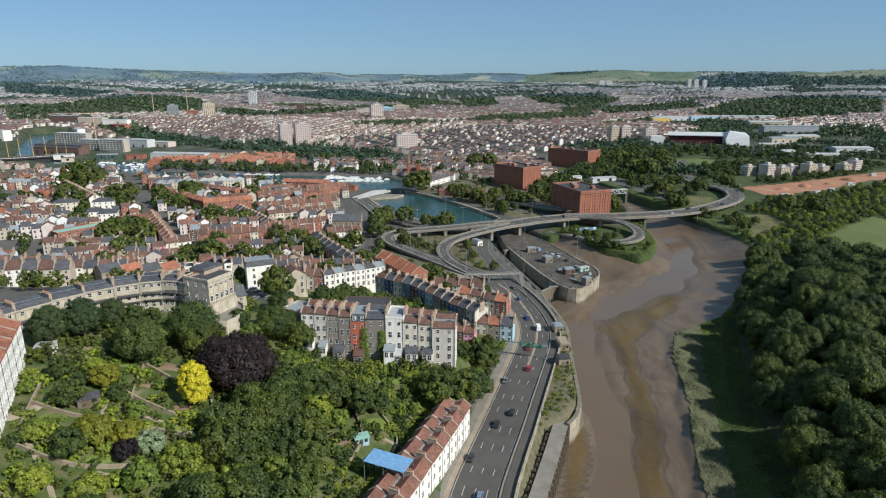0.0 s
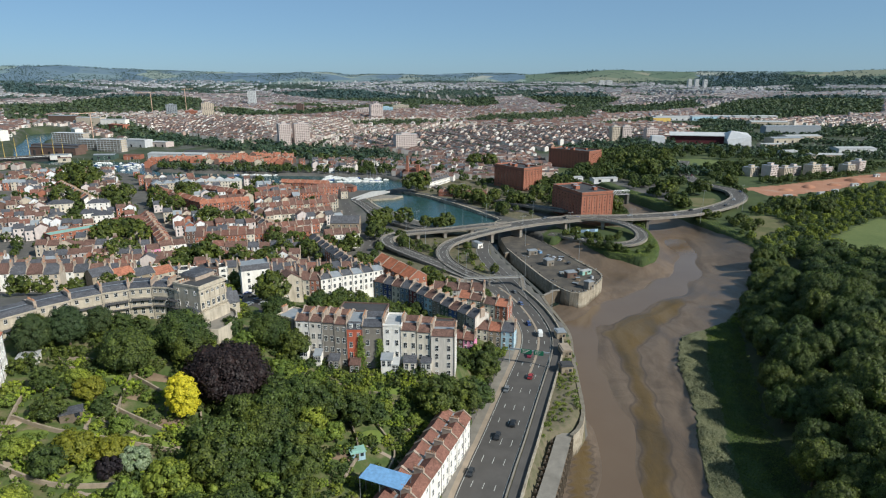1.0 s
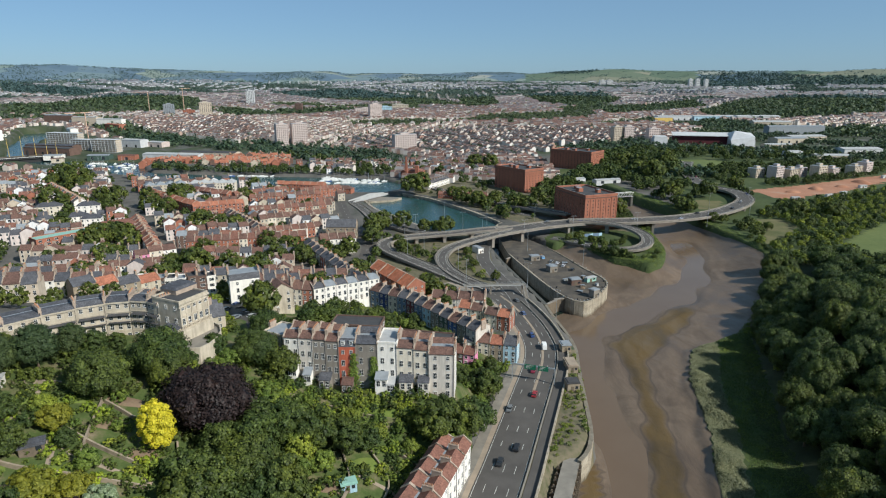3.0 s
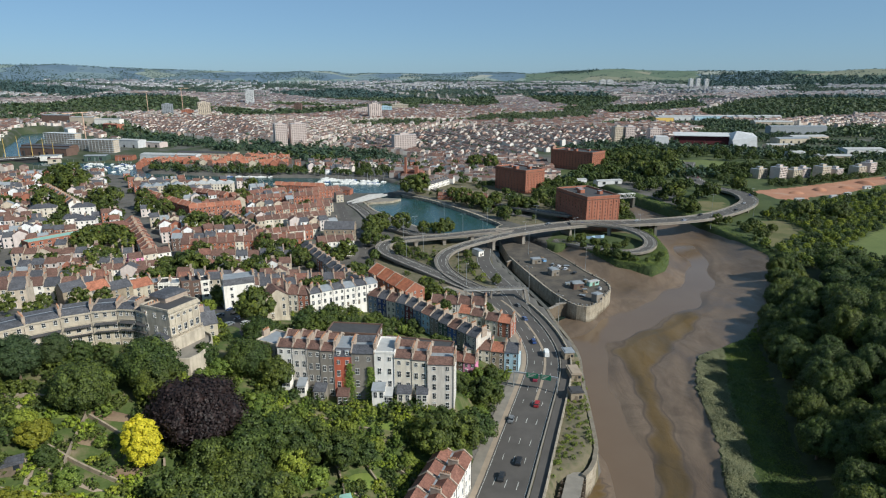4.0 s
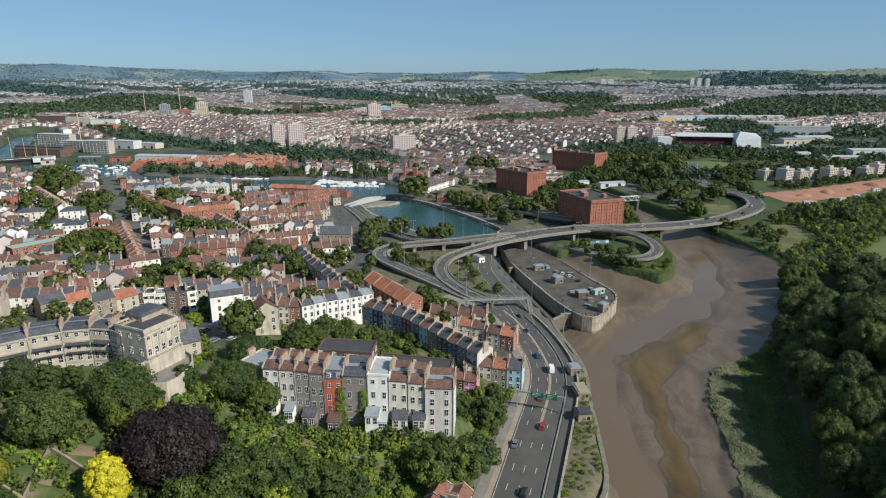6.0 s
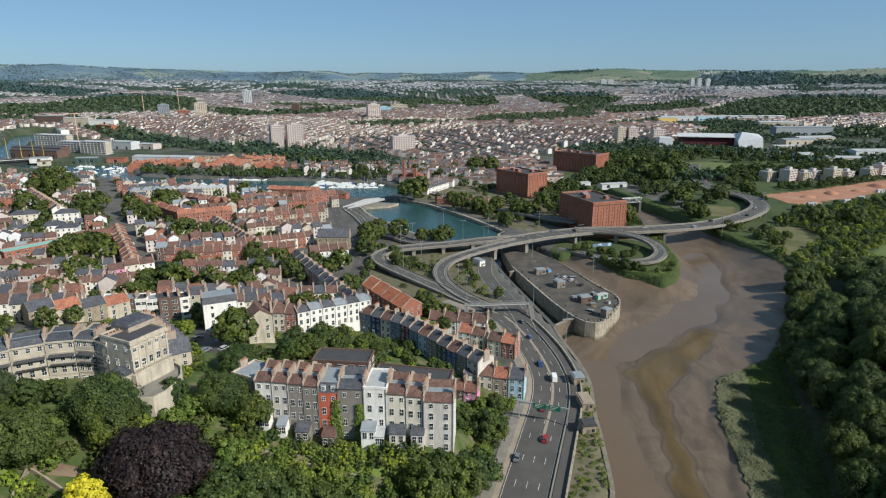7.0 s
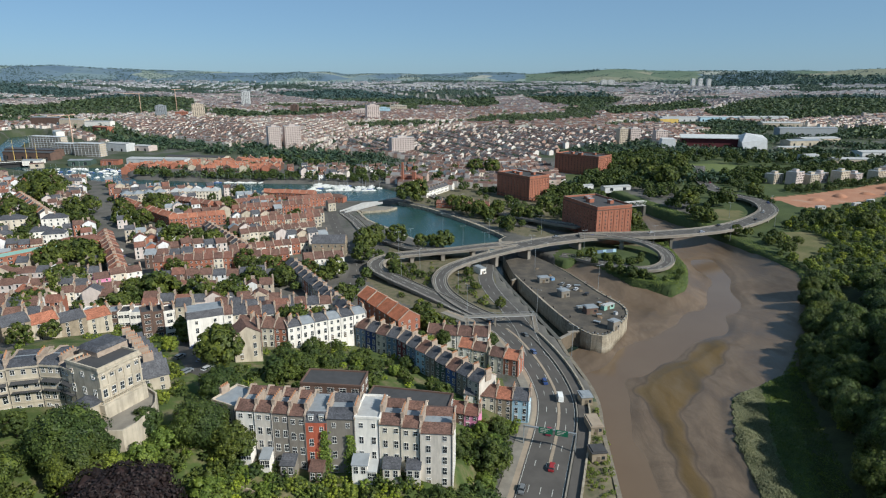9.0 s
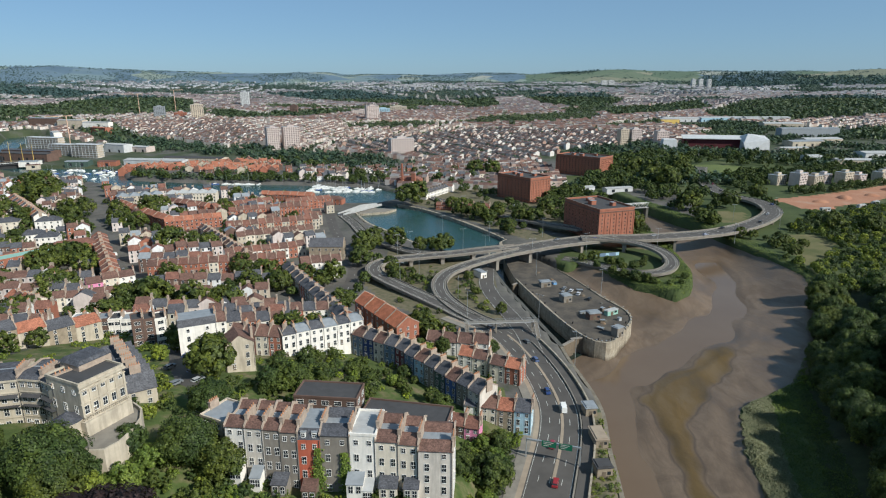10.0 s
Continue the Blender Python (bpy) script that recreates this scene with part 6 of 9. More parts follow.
def trunk_build(hh, r, limbs, seed):
    g = random.Random(seed)
    b = Build()
    ring = [(math.cos(k * math.pi / 3) * r, math.sin(k * math.pi / 3) * r) for k in range(6)]
    b.solid(ring, -1.5, hh, M["bark"], taper=0.45)
    for k in range(limbs):
        a, z0 = g.uniform(0, 6.28), hh * g.uniform(0.45, 0.95)
        p, q = Vector((0, 0, z0)), Vector((math.cos(a) * hh * 0.5, math.sin(a) * hh * 0.5, z0 + hh * 0.45))
        d = (q - p).normalized()
        s = d.cross(Vector((0, 0, 1))).normalized()
        u = s.cross(d)
        for e, f in ((s, u), (u, -s), (-s, -u), (-u, s)):
            b.face([p + e * r * 0.4, p + f * r * 0.4, q + f * r * 0.12, q + e * r * 0.12], M["bark"])
    return b.mesh("trunk")


def tree_kind(key, mat, R, H, stem, n, lobes, size, seed, label, category="tree", group="", name="tree"):
    """A tree with trunk and crown, kept aside as the first of its kind."""
    P, N, cores = crown_points(seed, R, H, n, lobes)
    P[:, 2] += stem
    cores = [(c + np.array([0, 0, stem]), r) for c, r in cores]
    CLOUDS.setdefault(key, []).append((P, N, size, cores))
    return key, trunk_build(stem + H * 0.55, R * 0.07, 5, seed), leaf_mesh("crown", mat, P, N, size, seed, cores), label, category, group, name


CLOUDS = {}
KINDS = {}
for k in range(6):
    KINDS["green", k] = tree_kind("green", M["leaf"], 5.2 * (0.9 + 0.05 * k), 9.8 * (1.1 - 0.04 * k), 0.6, 2900, 30, 0.31, 40 + k, "broad-leaved tree in full dark green leaf")
    KINDS["light", k] = tree_kind("light", M["leaflight"], 4.0 * (0.9 + 0.05 * k), 7.2 * (1.1 - 0.04 * k), 0.3, 2000, 24, 0.295, 50 + k, "light green garden tree in full leaf")
for k in range(4):
    KINDS["mid", k] = tree_kind("mid", M["leaf"], 4.6, 8.4, 0.4, 620, 18, 0.55, 80 + k, "broad-leaved town tree in dark green leaf")
    KINDS["shrub", k] = tree_kind("shrub", M["leaflight"], 2.1, 2.7, 0.0, 520, 12, 0.21, 90 + k, "bushy light green garden shrub", "shrub", "", "shrub")
    KINDS["dshrub", k] = tree_kind("dshrub", M["leaf"], 2.3, 3.1, 0.0, 520, 12, 0.22, 95 + k, "dark green garden shrub", "shrub", "", "shrub")
for k in range(4):
    KINDS["town", k] = tree_kind("town", M["leaf"], 4.7, 8.2, 0.4, 1550, 26, 0.39, 150 + k, "full-crowned dark green tree among the town houses")
for k in range(3):
    KINDS["big", k] = tree_kind("big", M["leaf"], 8.0, 13.0, 0.9, 8200, 60, 0.3, 130 + k, "large spreading broad-leaved tree in full leaf")
KINDS["cedar", 0] = tree_kind("cedar", M["leafcedar"], 7.0, 16.0, 0.8, 8000, 60, 0.27, 140, "tall dark blue-green cedar in the gardens")
KINDS["copper", 0] = tree_kind("copper", M["leafcopper"], 9.4, 14.0, 0.6, 11000, 90, 0.3, 120, "large copper beech with dark purple leaves")
KINDS["yellow", 0] = tree_kind("yellow", M["leafyellow"], 3.9, 13.5, 0.0, 6500, 70, 0.23, 121, "golden yellow tree in the gardens")
KINDS["olive", 0] = tree_kind("olive", M["leafolive"], 4.2, 5.6, 0.2, 3000, 30, 0.24, 160, "rounded olive-gold garden tree")
KINDS["purple", 0] = tree_kind("purple", M["leafcopper"], 3.4, 5.6, 0.2, 2200, 24, 0.24, 161, "small purple-leaved garden tree")
KINDS["pale", 0] = tree_kind("pale", M["leafpale"], 4.0, 6.5, 0.4, 2600, 22, 0.26, 122, "silvery pale-leaved garden tree")


def tree(key, x, y, scale=1.0, z=None, k=None, group="", tall=1.0):
    n = len([1 for q in KINDS if q[0] == key])
    k = rnd.randrange(n) if k is None else k
    _, trunk, crown, label, cat, grp, name = KINDS[key, k]
    z = h(x, y) if z is None else z
    m = pose(x, y, z, 0, 0, rnd.uniform(0, 360))
    e = thing(name, m, label, cat, group or grp or ("garden shrubs" if cat == "shrub" else "trees"))
    e.scale = (scale, scale, scale * tall)
    obj("trunk", trunk, e)
    obj("crown", crown, e)
    return e


def grove(poly, gap, key, lo, hi, group="", z=None, keep=1.0, r=2.0, pick=None):
    """Single trees scattered at a mean distance over a polygon, clear of houses and roads."""
    for x, y, s in scatter(poly, gap, lo, hi, keep, r):
        tree(pick() if pick else key, x, y, s, z, group=group)


def thicket(name, places, key, mat, label, seed, thin=1.0):
    """Many trees too far or too crowded to tell apart, as one mesh: places are x, y and scale."""
    gg = np.random.default_rng(seed)
    PP, NN, SS, CC = [], [], [], []
    level_ = level(np.array([p[0] for p in places]), np.array([p[1] for p in places]))
    for (x, y, s), z in zip(places, level_):
        P, N, size, cores = CLOUDS[key][gg.integers(len(CLOUDS[key]))]
        if thin < 1:
            sel = gg.uniform(0, 1, len(P)) < thin
            P, N = P[sel], N[sel]
        a = gg.uniform(0, 6.28)
        rot = np.array([[math.cos(a), -math.sin(a), 0], [math.sin(a), math.cos(a), 0], [0, 0, 1]])
        tall = gg.uniform(0.85, 1.2)
        PP.append((P * s * np.array([1, 1, tall])) @ rot.T + np.array([x, y, z])), NN.append(N @ rot.T), SS.append(np.full((len(P), 1), size * s / math.sqrt(thin)))
        CC += [((c * s * np.array([1, 1, tall])) @ rot.T + np.array([x, y, z]), r * s) for c, r in cores[::2]]
    me = leaf_mesh(name, M[mat], np.concatenate(PP), np.concatenate(NN), np.concatenate(SS), seed, CC)
    return tagged(new(name, me), label, "trees", kind="stuff")


def scatter(poly, gap, lo, hi, keep=1.0, r=2.0, wet=-1.0):
    """Places for a thicket over a polygon, clear of houses, roads and water."""
    px, py = [p[0] for p in poly], [p[1] for p in poly]
    gg = np.random.default_rng(int(abs(px[0]) * 7 + abs(py[0]) * 13 + gap * 100))
    x, y = (q.ravel() for q in np.meshgrid(np.arange(min(px), max(px), gap), np.arange(min(py), max(py), gap)))
    x, y = x + gg.uniform(-0.45, 0.45, x.shape) * gap, y + gg.uniform(-0.45, 0.45, x.shape) * gap
    ok = (inside(poly, x, y) > 0) & (gg.uniform(0, 1, x.shape) < keep)
    x, y = x[ok], y[ok]
    if not len(x):
        return []
    ok = (wetness(x, y) < wet) & ~taken(x, y, r)
    clear = inside([(-31, 168), (-22, 173), (-14, 174), (-11, 164), (-15, 149), (-24, 149), (-33, 158)], x, y) > 0
    ok &= ~clear | (gg.uniform(0, 1, x.shape) < (0.15 if hi > 1.0 else 0.6))
    for open_land in (LAWN1, LAWN2, LAWN3, LAWN4, SITE):
        ok &= inside(open_land, x, y) < 0
    x, y = x[ok], y[ok]
    return list(zip(x.tolist(), y.tolist(), gg.uniform(lo, hi, len(x)).tolist()))


# single trees of the gardens
GARDEN_TREES = (("big", -122, 176, 0.62), ("cedar", -111, 175, 0.8), ("cedar", -117, 168, 0.75), ("green", -100, 184, 0.8), ("big", -89.5, 166, 0.95), ("big", -80.5, 182, 1.0), ("big", -76.5, 177, 0.8), ("light", -71.5, 182, 0.8), ("light", -67, 186, 0.95), ("light", -65, 194, 0.9), ("green", -74.6, 184.5, 0.75), ("light", -70, 185, 0.6), ("copper", -61.5, 166, 1.2), ("yellow", -68.5, 152, 1.1), ("big", -59, 199, 0.85), ("green", -50, 197, 1.0), ("cedar", -106, 183, 0.62), ("green", -96, 188, 0.62),
                ("green", -41, 172, 1.15), ("green", -55, 155, 1.05), ("green", -49, 168, 1.1), ("big", -47, 150, 0.95), ("green", -58, 143, 1.1), ("light", -34, 181, 0.6), ("green", -7, 186, 0.5), ("green", 1, 189, 0.75), ("light", -26, 184, 0.55), ("light", -18, 180, 0.65), ("light", -12, 183, 0.5), ("light", -40, 186, 0.5), ("light", -44, 179, 0.6), ("green", -29, 177, 0.7), ("green", -21, 175, 0.75), ("light", -9, 178, 0.6), ("pale", -71.2, 130.6, 0.95), ("green", -1, 212, 1.0), ("light", -17, 238, 0.9), ("light", -98, 156, 0.7), ("green", -70, 196, 0.8), ("big", -62, 222, 0.72), ("green", -52, 243, 0.8), ("green", -45, 247, 0.9), ("light", -36, 248, 0.7), ("light", -97, 268, 0.8), ("green", -70, 270, 0.5),
                ("light", -5.0, 302.6, 0.9), ("green", 2.2, 307.1, 0.75), ("light", -15.8, 266.2, 0.6), ("light", -28.6, 264.1, 0.5), ("green", -14.2, 337.7, 0.6), ("light", 12.0, 302.0, 0.45), ("green", 1.6, 243.8, 0.85), ("light", 20.7, 286.8, 0.4), ("green", -3.2, 271.8, 0.4), ("green", 23.0, 310.2, 0.6), ("light", -9.2, 316.4, 0.5), ("green", 103, 419, 0.55), ("green", 108, 411.5, 0.6), ("green", 113, 407, 0.7), ("green", 119, 404, 0.6), ("light", 124, 401, 0.45), ("green", 97, 431, 0.5), ("green", 119, 430, 0.55), ("green", 126, 434, 0.5), ("green", 112, 434, 0.6), ("green", 106, 441, 0.5), ("green", 131, 445, 0.45))
for key, x, y, s in GARDEN_TREES:
    tree(key, x, y, s)
WOOD = [(-50, 148), (-50, 182), (-42, 174), (-20, 172), (-6, 180), (8, 198), (16, 222), (22, 226), (18, 206), (6, 184), (0, 179), (-12, 179), (-22, 169), (-34, 150), (-32, 118), (-40, 104), (-56, 110), (-58, 132)]
grove(WOOD, 6.7, "green", 0.55, 1.3, "wood on the slope", r=0.5, pick=lambda: rnd.choice(["green", "green", "green", "green", "light"]))
GARD = [(-118, 100), (-112, 150), (-104, 166), (-86, 168), (-74, 164), (-62, 150), (-58, 112), (-70, 90)]
grove(GARD, 6.4, "shrub", 0.6, 1.2, r=0.3, keep=0.5, pick=lambda: rnd.choice(["shrub", "shrub", "dshrub"]))
for key, x, y, s in (("olive", -92.4, 151.2, 1.0), ("olive", -83.8, 129, 1.15), ("olive", -77.4, 132.1, 1.0), ("green", -95.7, 139.9, 0.75), ("green", -103.4, 150.7, 0.65), ("green", -86.4, 145.4, 0.5), ("light", -79.4, 140.7, 0.7), ("light", -94.9, 125.2, 0.75), ("green", -85.8, 122.5, 0.75), ("light", -68.3, 119, 1.0), ("light", -63, 127.4, 1.15), ("light", -56, 118, 1.2), ("light", -49.2, 125.5, 1.2),
                     ("light", -86.2, 110.8, 0.9), ("purple", -75.4, 126.7, 0.9), ("light", -76, 112, 0.9), ("light", -62, 108, 1.1), ("green", -71, 104, 0.9)):
    tree(key, x, y, s)
grove([(-34, 150), (-22, 170), (-12, 178), (-2, 176), (-8, 160), (-20, 140)], 4.4, "shrub", 0.5, 1.0, r=0.3, keep=0.6, pick=lambda: rnd.choice(["shrub", "dshrub"]))
grove([(-50, 184), (-50, 197), (-20, 194), (0, 190), (2, 184), (-25, 184)], 4.2, "shrub", 0.6, 1.2, r=0.0, keep=0.75, pick=lambda: rnd.choice(["shrub", "shrub", "dshrub"]))
grove([(12, 190), (24, 226), (29, 244), (20, 246), (8, 226), (2, 200)], 5.6, "green", 0.4, 0.7, r=0.5, pick=lambda: rnd.choice(["green", "light", "shrub"]))
# the wooded bank across the river: the edge tree by tree, the rest as one wood
EDGE = [(90, 90), (103, 150), (114, 190), (128, 228), (143, 262), (154, 298), (175, 338), (202, 392), (220, 386), (196, 336), (172, 294), (156, 258), (145, 224), (134, 186), (123, 150), (112, 90)]
for x, y, s in scatter(EDGE, 8.6, 0.55, 0.95, 1.0, 0.0):
    tree("big", x, y, s, group="wooded river bank", tall=rnd.uniform(1.08, 1.34) if y < 270 else rnd.uniform(1.0, 1.25))
for x, y, s in scatter([(104, 150), (113, 182), (122, 212), (134, 246), (145, 250), (133, 212), (122, 178), (112, 146)], 6.5, 0.4, 0.75, 0.7, 0.0):
    tree(rnd.choice(["green", "green", "light"]), x, y, s, group="wooded river bank")
BEHIND = [(122, 90), (132, 150), (139, 186), (148, 222), (160, 256), (180, 290), (206, 334), (230, 384), (268, 376), (262, 330), (246, 280), (236, 220), (230, 150), (226, 90)]
DEEP = scatter(BEHIND, 10.4, 0.62, 1.1, 1.0, 0.0)
for x, y, s in DEEP:
    if y < 300 and x < 150 + (y - 90) * 0.22:
        tree("big", x, y, s, group="wooded river bank", tall=rnd.uniform(1.05, 1.4))
thicket("bank_wood", [p for p in DEEP if p[1] < 300 and p[0] >= 150 + (p[1] - 90) * 0.22], "big", "leaf", "dense dark green wood on the river bank", 30, 0.7)
thicket("bank_wood", [p for p in DEEP if p[1] >= 300], "big", "leaf", "dense dark green wood on the river bank", 30, 0.4)
thicket("bank_wood", scatter([(228, 90), (232, 150), (240, 220), (250, 280), (268, 330), (276, 370), (330, 360), (330, 90)], 10.5, 0.6, 1.1), "big", "leaf", "dense dark green wood on the river bank", 31, 0.3)
thicket("hillside_wood", scatter([(332, 100), (332, 220), (332, 290), (332, 335), (335, 375), (380, 360), (420, 300), (420, 100)], 9.5, 0.9, 1.5, 0.8), "mid", "leaf", "mixed trees on the far river bank", 32, 0.6)
ALLOT = scatter([(212, 395), (222, 440), (270, 530), (312, 580), (350, 592), (480, 668), (640, 745), (760, 700), (600, 480), (400, 380), (300, 365)], 5.4, 0.2, 0.75, 0.85)
thicket("allotment_trees", ALLOT[::2], "mid", "leaf", "scrub and trees of the riverside allotments", 33, 0.6)
thicket("allotment_trees", ALLOT[1::2], "mid", "leaflight", "light green scrub of the riverside allotments", 43, 0.6)
LAND = []
for poly, gap, lo, hi, keep in (([(-34, 395), (-30, 425), (-8, 430), (-6, 400), (-14, 380)], 7, 0.35, 0.65, 0.45), ([(4, 385), (4, 400), (14, 410), (24, 410), (22, 380), (12, 368)], 6, 0.2, 0.4, 0.5), ([(88, 446), (102, 416), (113, 399), (128, 384), (142, 404), (150, 425), (128, 425), (112, 425), (100, 440)], 6, 0.3, 0.6, 0.35),
                                ([(70, 512), (92, 500), (100, 512), (84, 540)], 8, 0.4, 0.8, 0.6), ([(150, 450), (158, 470), (156, 500), (140, 500), (130, 515), (150, 545), (160, 545), (163, 480)], 6, 0.4, 0.8, 0.7),
                                ([(-20, 700), (110, 690), (120, 760), (-20, 755)], 12, 0.5, 1.1, 0.45), ([(52, 512), (66, 530), (30, 590), (-6, 632), (-24, 650), (-30, 640), (0, 604), (30, 560)], 7, 0.4, 0.75, 0.7), ([(80, 560), (108, 520), (118, 530), (100, 640), (60, 690), (20, 690), (50, 610)], 11, 0.5, 1.1, 0.4), ([(110, 560), (150, 545), (160, 590), (150, 700), (110, 700), (90, 640)], 9, 0.8, 1.2, 0.85), ([(204, 450), (225, 495), (250, 515), (300, 560), (290, 500), (245, 445), (215, 430)], 10, 0.35, 0.7, 0.5), ([(206, 530), (222, 545), (262, 606), (268, 640), (266, 700), (240, 760), (195, 760), (200, 680), (205, 600)], 10, 0.7, 1.25, 0.6),
                                ([(306, 600), (312, 660), (330, 720), (420, 760), (560, 830), (560, 880), (380, 830), (330, 790), (306, 690)], 10, 0.7, 1.2, 0.8), ([(145, 700), (300, 760), (320, 880), (330, 990), (200, 930), (215, 860), (170, 770)], 10, 1.0, 1.7, 0.9),
                                ([(-60, 236), (-46, 238), (-26, 240), (-14, 252), (-20, 268), (-50, 272), (-58, 262)], 6.5, 0.35, 0.8, 0.7), ([(-140, 206), (-118, 212), (-118, 240), (-150, 240)], 7, 0.4, 0.8, 0.7), ([(-62, 272), (-20, 262), (0, 255), (4, 245), (-10, 275), (-40, 290)], 6, 0.35, 0.7, 0.7), ([(-30, 330), (-10, 300), (8, 298), (0, 320), (-16, 345)], 7, 0.5, 0.8, 0.7),
                                ([(-70, 345), (-46, 345), (-42, 380), (-34, 450), (-48, 450), (-55, 380)], 8, 0.6, 1.0, 0.8), ([(-420, 640), (-150, 640), (-100, 560), (-140, 420), (-320, 420)], 12, 0.45, 1.0, 0.6), ([(-300, 420), (-90, 420), (-60, 330), (-150, 310), (-260, 330)], 11, 0.4, 0.95, 0.6), ([(-560, 720), (-300, 720), (-300, 480), (-420, 440)], 15, 0.6, 1.2, 0.6), ([(345, 690), (400, 716), (520, 760), (560, 790), (520, 750), (440, 705), (360, 672)], 7, 0.5, 0.9, 0.8), ([(330, 800), (900, 900), (900, 640), (640, 760), (560, 800), (480, 760), (340, 745)], 13, 0.8, 1.4, 0.6), ([(300, 1000), (420, 1010), (560, 960), (560, 900), (330, 880)], 13, 0.9, 1.4, 0.5), ([(-300, 960), (-190, 930), (-60, 850), (40, 830), (60, 760), (-40, 770), (-180, 800), (-180, 900)], 12, 0.7, 1.2, 0.6),
                                ([(-400, 775), (-260, 768), (-150, 757), (-70, 742), (-60, 770), (-150, 790), (-260, 800), (-390, 810)], 9, 0.7, 1.1, 0.75), ([(330, 380), (420, 480), (520, 480), (520, 300)], 14, 0.6, 1.2, 0.6)):
    LAND += scatter(poly, gap, lo, hi, keep)
LAND_TREES = []
TOWN_TREES_0 = [(-401, 642, 1.71), (-398, 658, 2.60), (-372, 642, 2.78), (-360, 611, 1.99), (-359, 630, 1.63), (-311, 571, 1.45), (-326, 523, 2.06), (-325, 538, 1.63), (-297, 574, 1.20), (-284, 532, 1.34), (-257, 548, 1.67), (-242, 531, 1.50), (-233, 531, 1.49), (-241, 568, 1.82), (-243, 593, 1.66), (-235, 439, 1.36), (-226, 438, 1.61), (-232, 422, 1.31), (-209, 417, 1.27), (-236, 417, 1.22), (-211, 390, 1.45), (-207, 376, 1.40), (-200, 383, 1.17), (-227, 466, 0.76), (-251, 486, 1.00), (-281, 458, 1.48), (-287, 474, 1.23), (-232, 380, 0.97), (-149, 337, 1.44), (-152, 353, 1.51)]
TOWN_TREES_1 = [(-146, 323, 1.13), (-152, 320, 0.88), (-140, 354, 1.89), (-145, 353, 1.63), (-121, 354, 1.32), (-116, 357, 1.46), (-106, 353, 1.43), (-105, 359, 1.18), (-181, 465, 1.62), (-182, 476, 1.29), (-168, 475, 1.45), (-154, 468, 1.42), (-155, 406, 0.93), (-148, 396, 0.91), (-132, 396, 0.89), (-212, 558, 1.09), (-184, 585, 1.57), (-185, 319, 1.19), (-193, 340, 0.98), (-96, 285, 1.03), (-74, 259, 1.44), (-71, 247, 1.20), (-59, 301, 1.15), (-67, 313, 0.83), (-52, 314, 0.98), (-55, 306, 0.80), (-49, 361, 0.89), (-48, 346, 0.85), (-50, 459, 1.64), (-46, 475, 1.53)]
TOWN_TREES_2 = [(-49, 437, 1.24), (-30, 430, 0.76), (-25, 407, 0.86), (-8, 338, 0.93), (-4, 324, 1.00), (4, 320, 0.77), (31, 355, 0.45), (17, 407, 0.5), (20, 384, 0.4), (-31, 479, 1.2), (-6, 507, 0.90), (3, 472, 1.17), (-1, 467, 0.99), (-13, 468, 0.83), (-30, 628, 2.29), (-22, 650, 1.90), (-116, 415, 1.15), (-99, 403, 1.32), (-88, 390, 1.12), (-90, 419, 0.76), (-103, 385, 1.12), (-77, 407, 0.88), (-61, 405, 1.08), (-66, 397, 0.85), (-151, 648, 0.98), (-167, 608, 0.92), (-194, 645, 1.12), (65, 556, 1.41), (76, 553, 1.61), (89, 576, 1.48)]
TOWN_TREES_3 = [(52, 523, 0.94), (123, 512, 1.14), (134, 522, 0.97), (148, 526, 1.38), (99, 447, 1.46), (107, 436, 1.27), (112, 428, 0.94), (91, 446, 0.97), (120, 431, 1.11), (221, 506, 1.61), (227, 501, 1.40), (239, 482, 1.57), (231, 477, 1.35), (231, 453, 1.66), (250, 477, 1.38), (215, 564, 2.43), (218, 547, 2.15), (222, 604, 2.13), (260, 611, 1.71), (308, 655, 1.61), (300, 526, 1.56), (291, 491, 1.47), (328, 523, 1.83), (11, 608, 1.10), (20, 580, 1.26), (33, 567, 1.43), (40, 562, 1.02), (48, 572, 1.04), (42, 816, 2.12), (61, 793, 2.06)]
TOWN_TREES_4 = [(238, 760, 2.67), (244, 722, 2.55), (231, 802, 2.80), (287, 806, 2.56)]
for group_ in (TOWN_TREES_0, TOWN_TREES_1, TOWN_TREES_2, TOWN_TREES_3, TOWN_TREES_4):
    for x, y, s in group_:
        LAND_TREES.append((x, y, s * (0.62 if 200 < x < 300 and 440 < y < 580 or 85 < x < 150 and 400 < y < 460 else 1.4 if s < 1.4 else 1.15)))
thicket("street_trees", LAND_TREES, "town", "leaf", "full-crowned dark green trees among the town houses", 50, 0.8)
NEAR_TREES = [p for p in LAND if p[1] < 330 and p[0] < 60]
thicket("hillside_trees", NEAR_TREES, "town", "leaf", "leafy green trees between the hillside houses", 44, 0.7)
thicket("town_trees", [p for p in LAND if not (p[1] < 330 and p[0] < 60)], "mid", "leaf", "leafy dark green trees between houses and roads", 34, 0.6)
thicket("garden_bushes", scatter([(-140, 215), (-60, 210), (0, 235), (6, 250), (-30, 330), (-110, 340), (-180, 330)], 5.5, 0.4, 1.0, 0.4, 0.5), "shrub", "leaflight", "light green bushes in the back gardens", 35, 0.5)
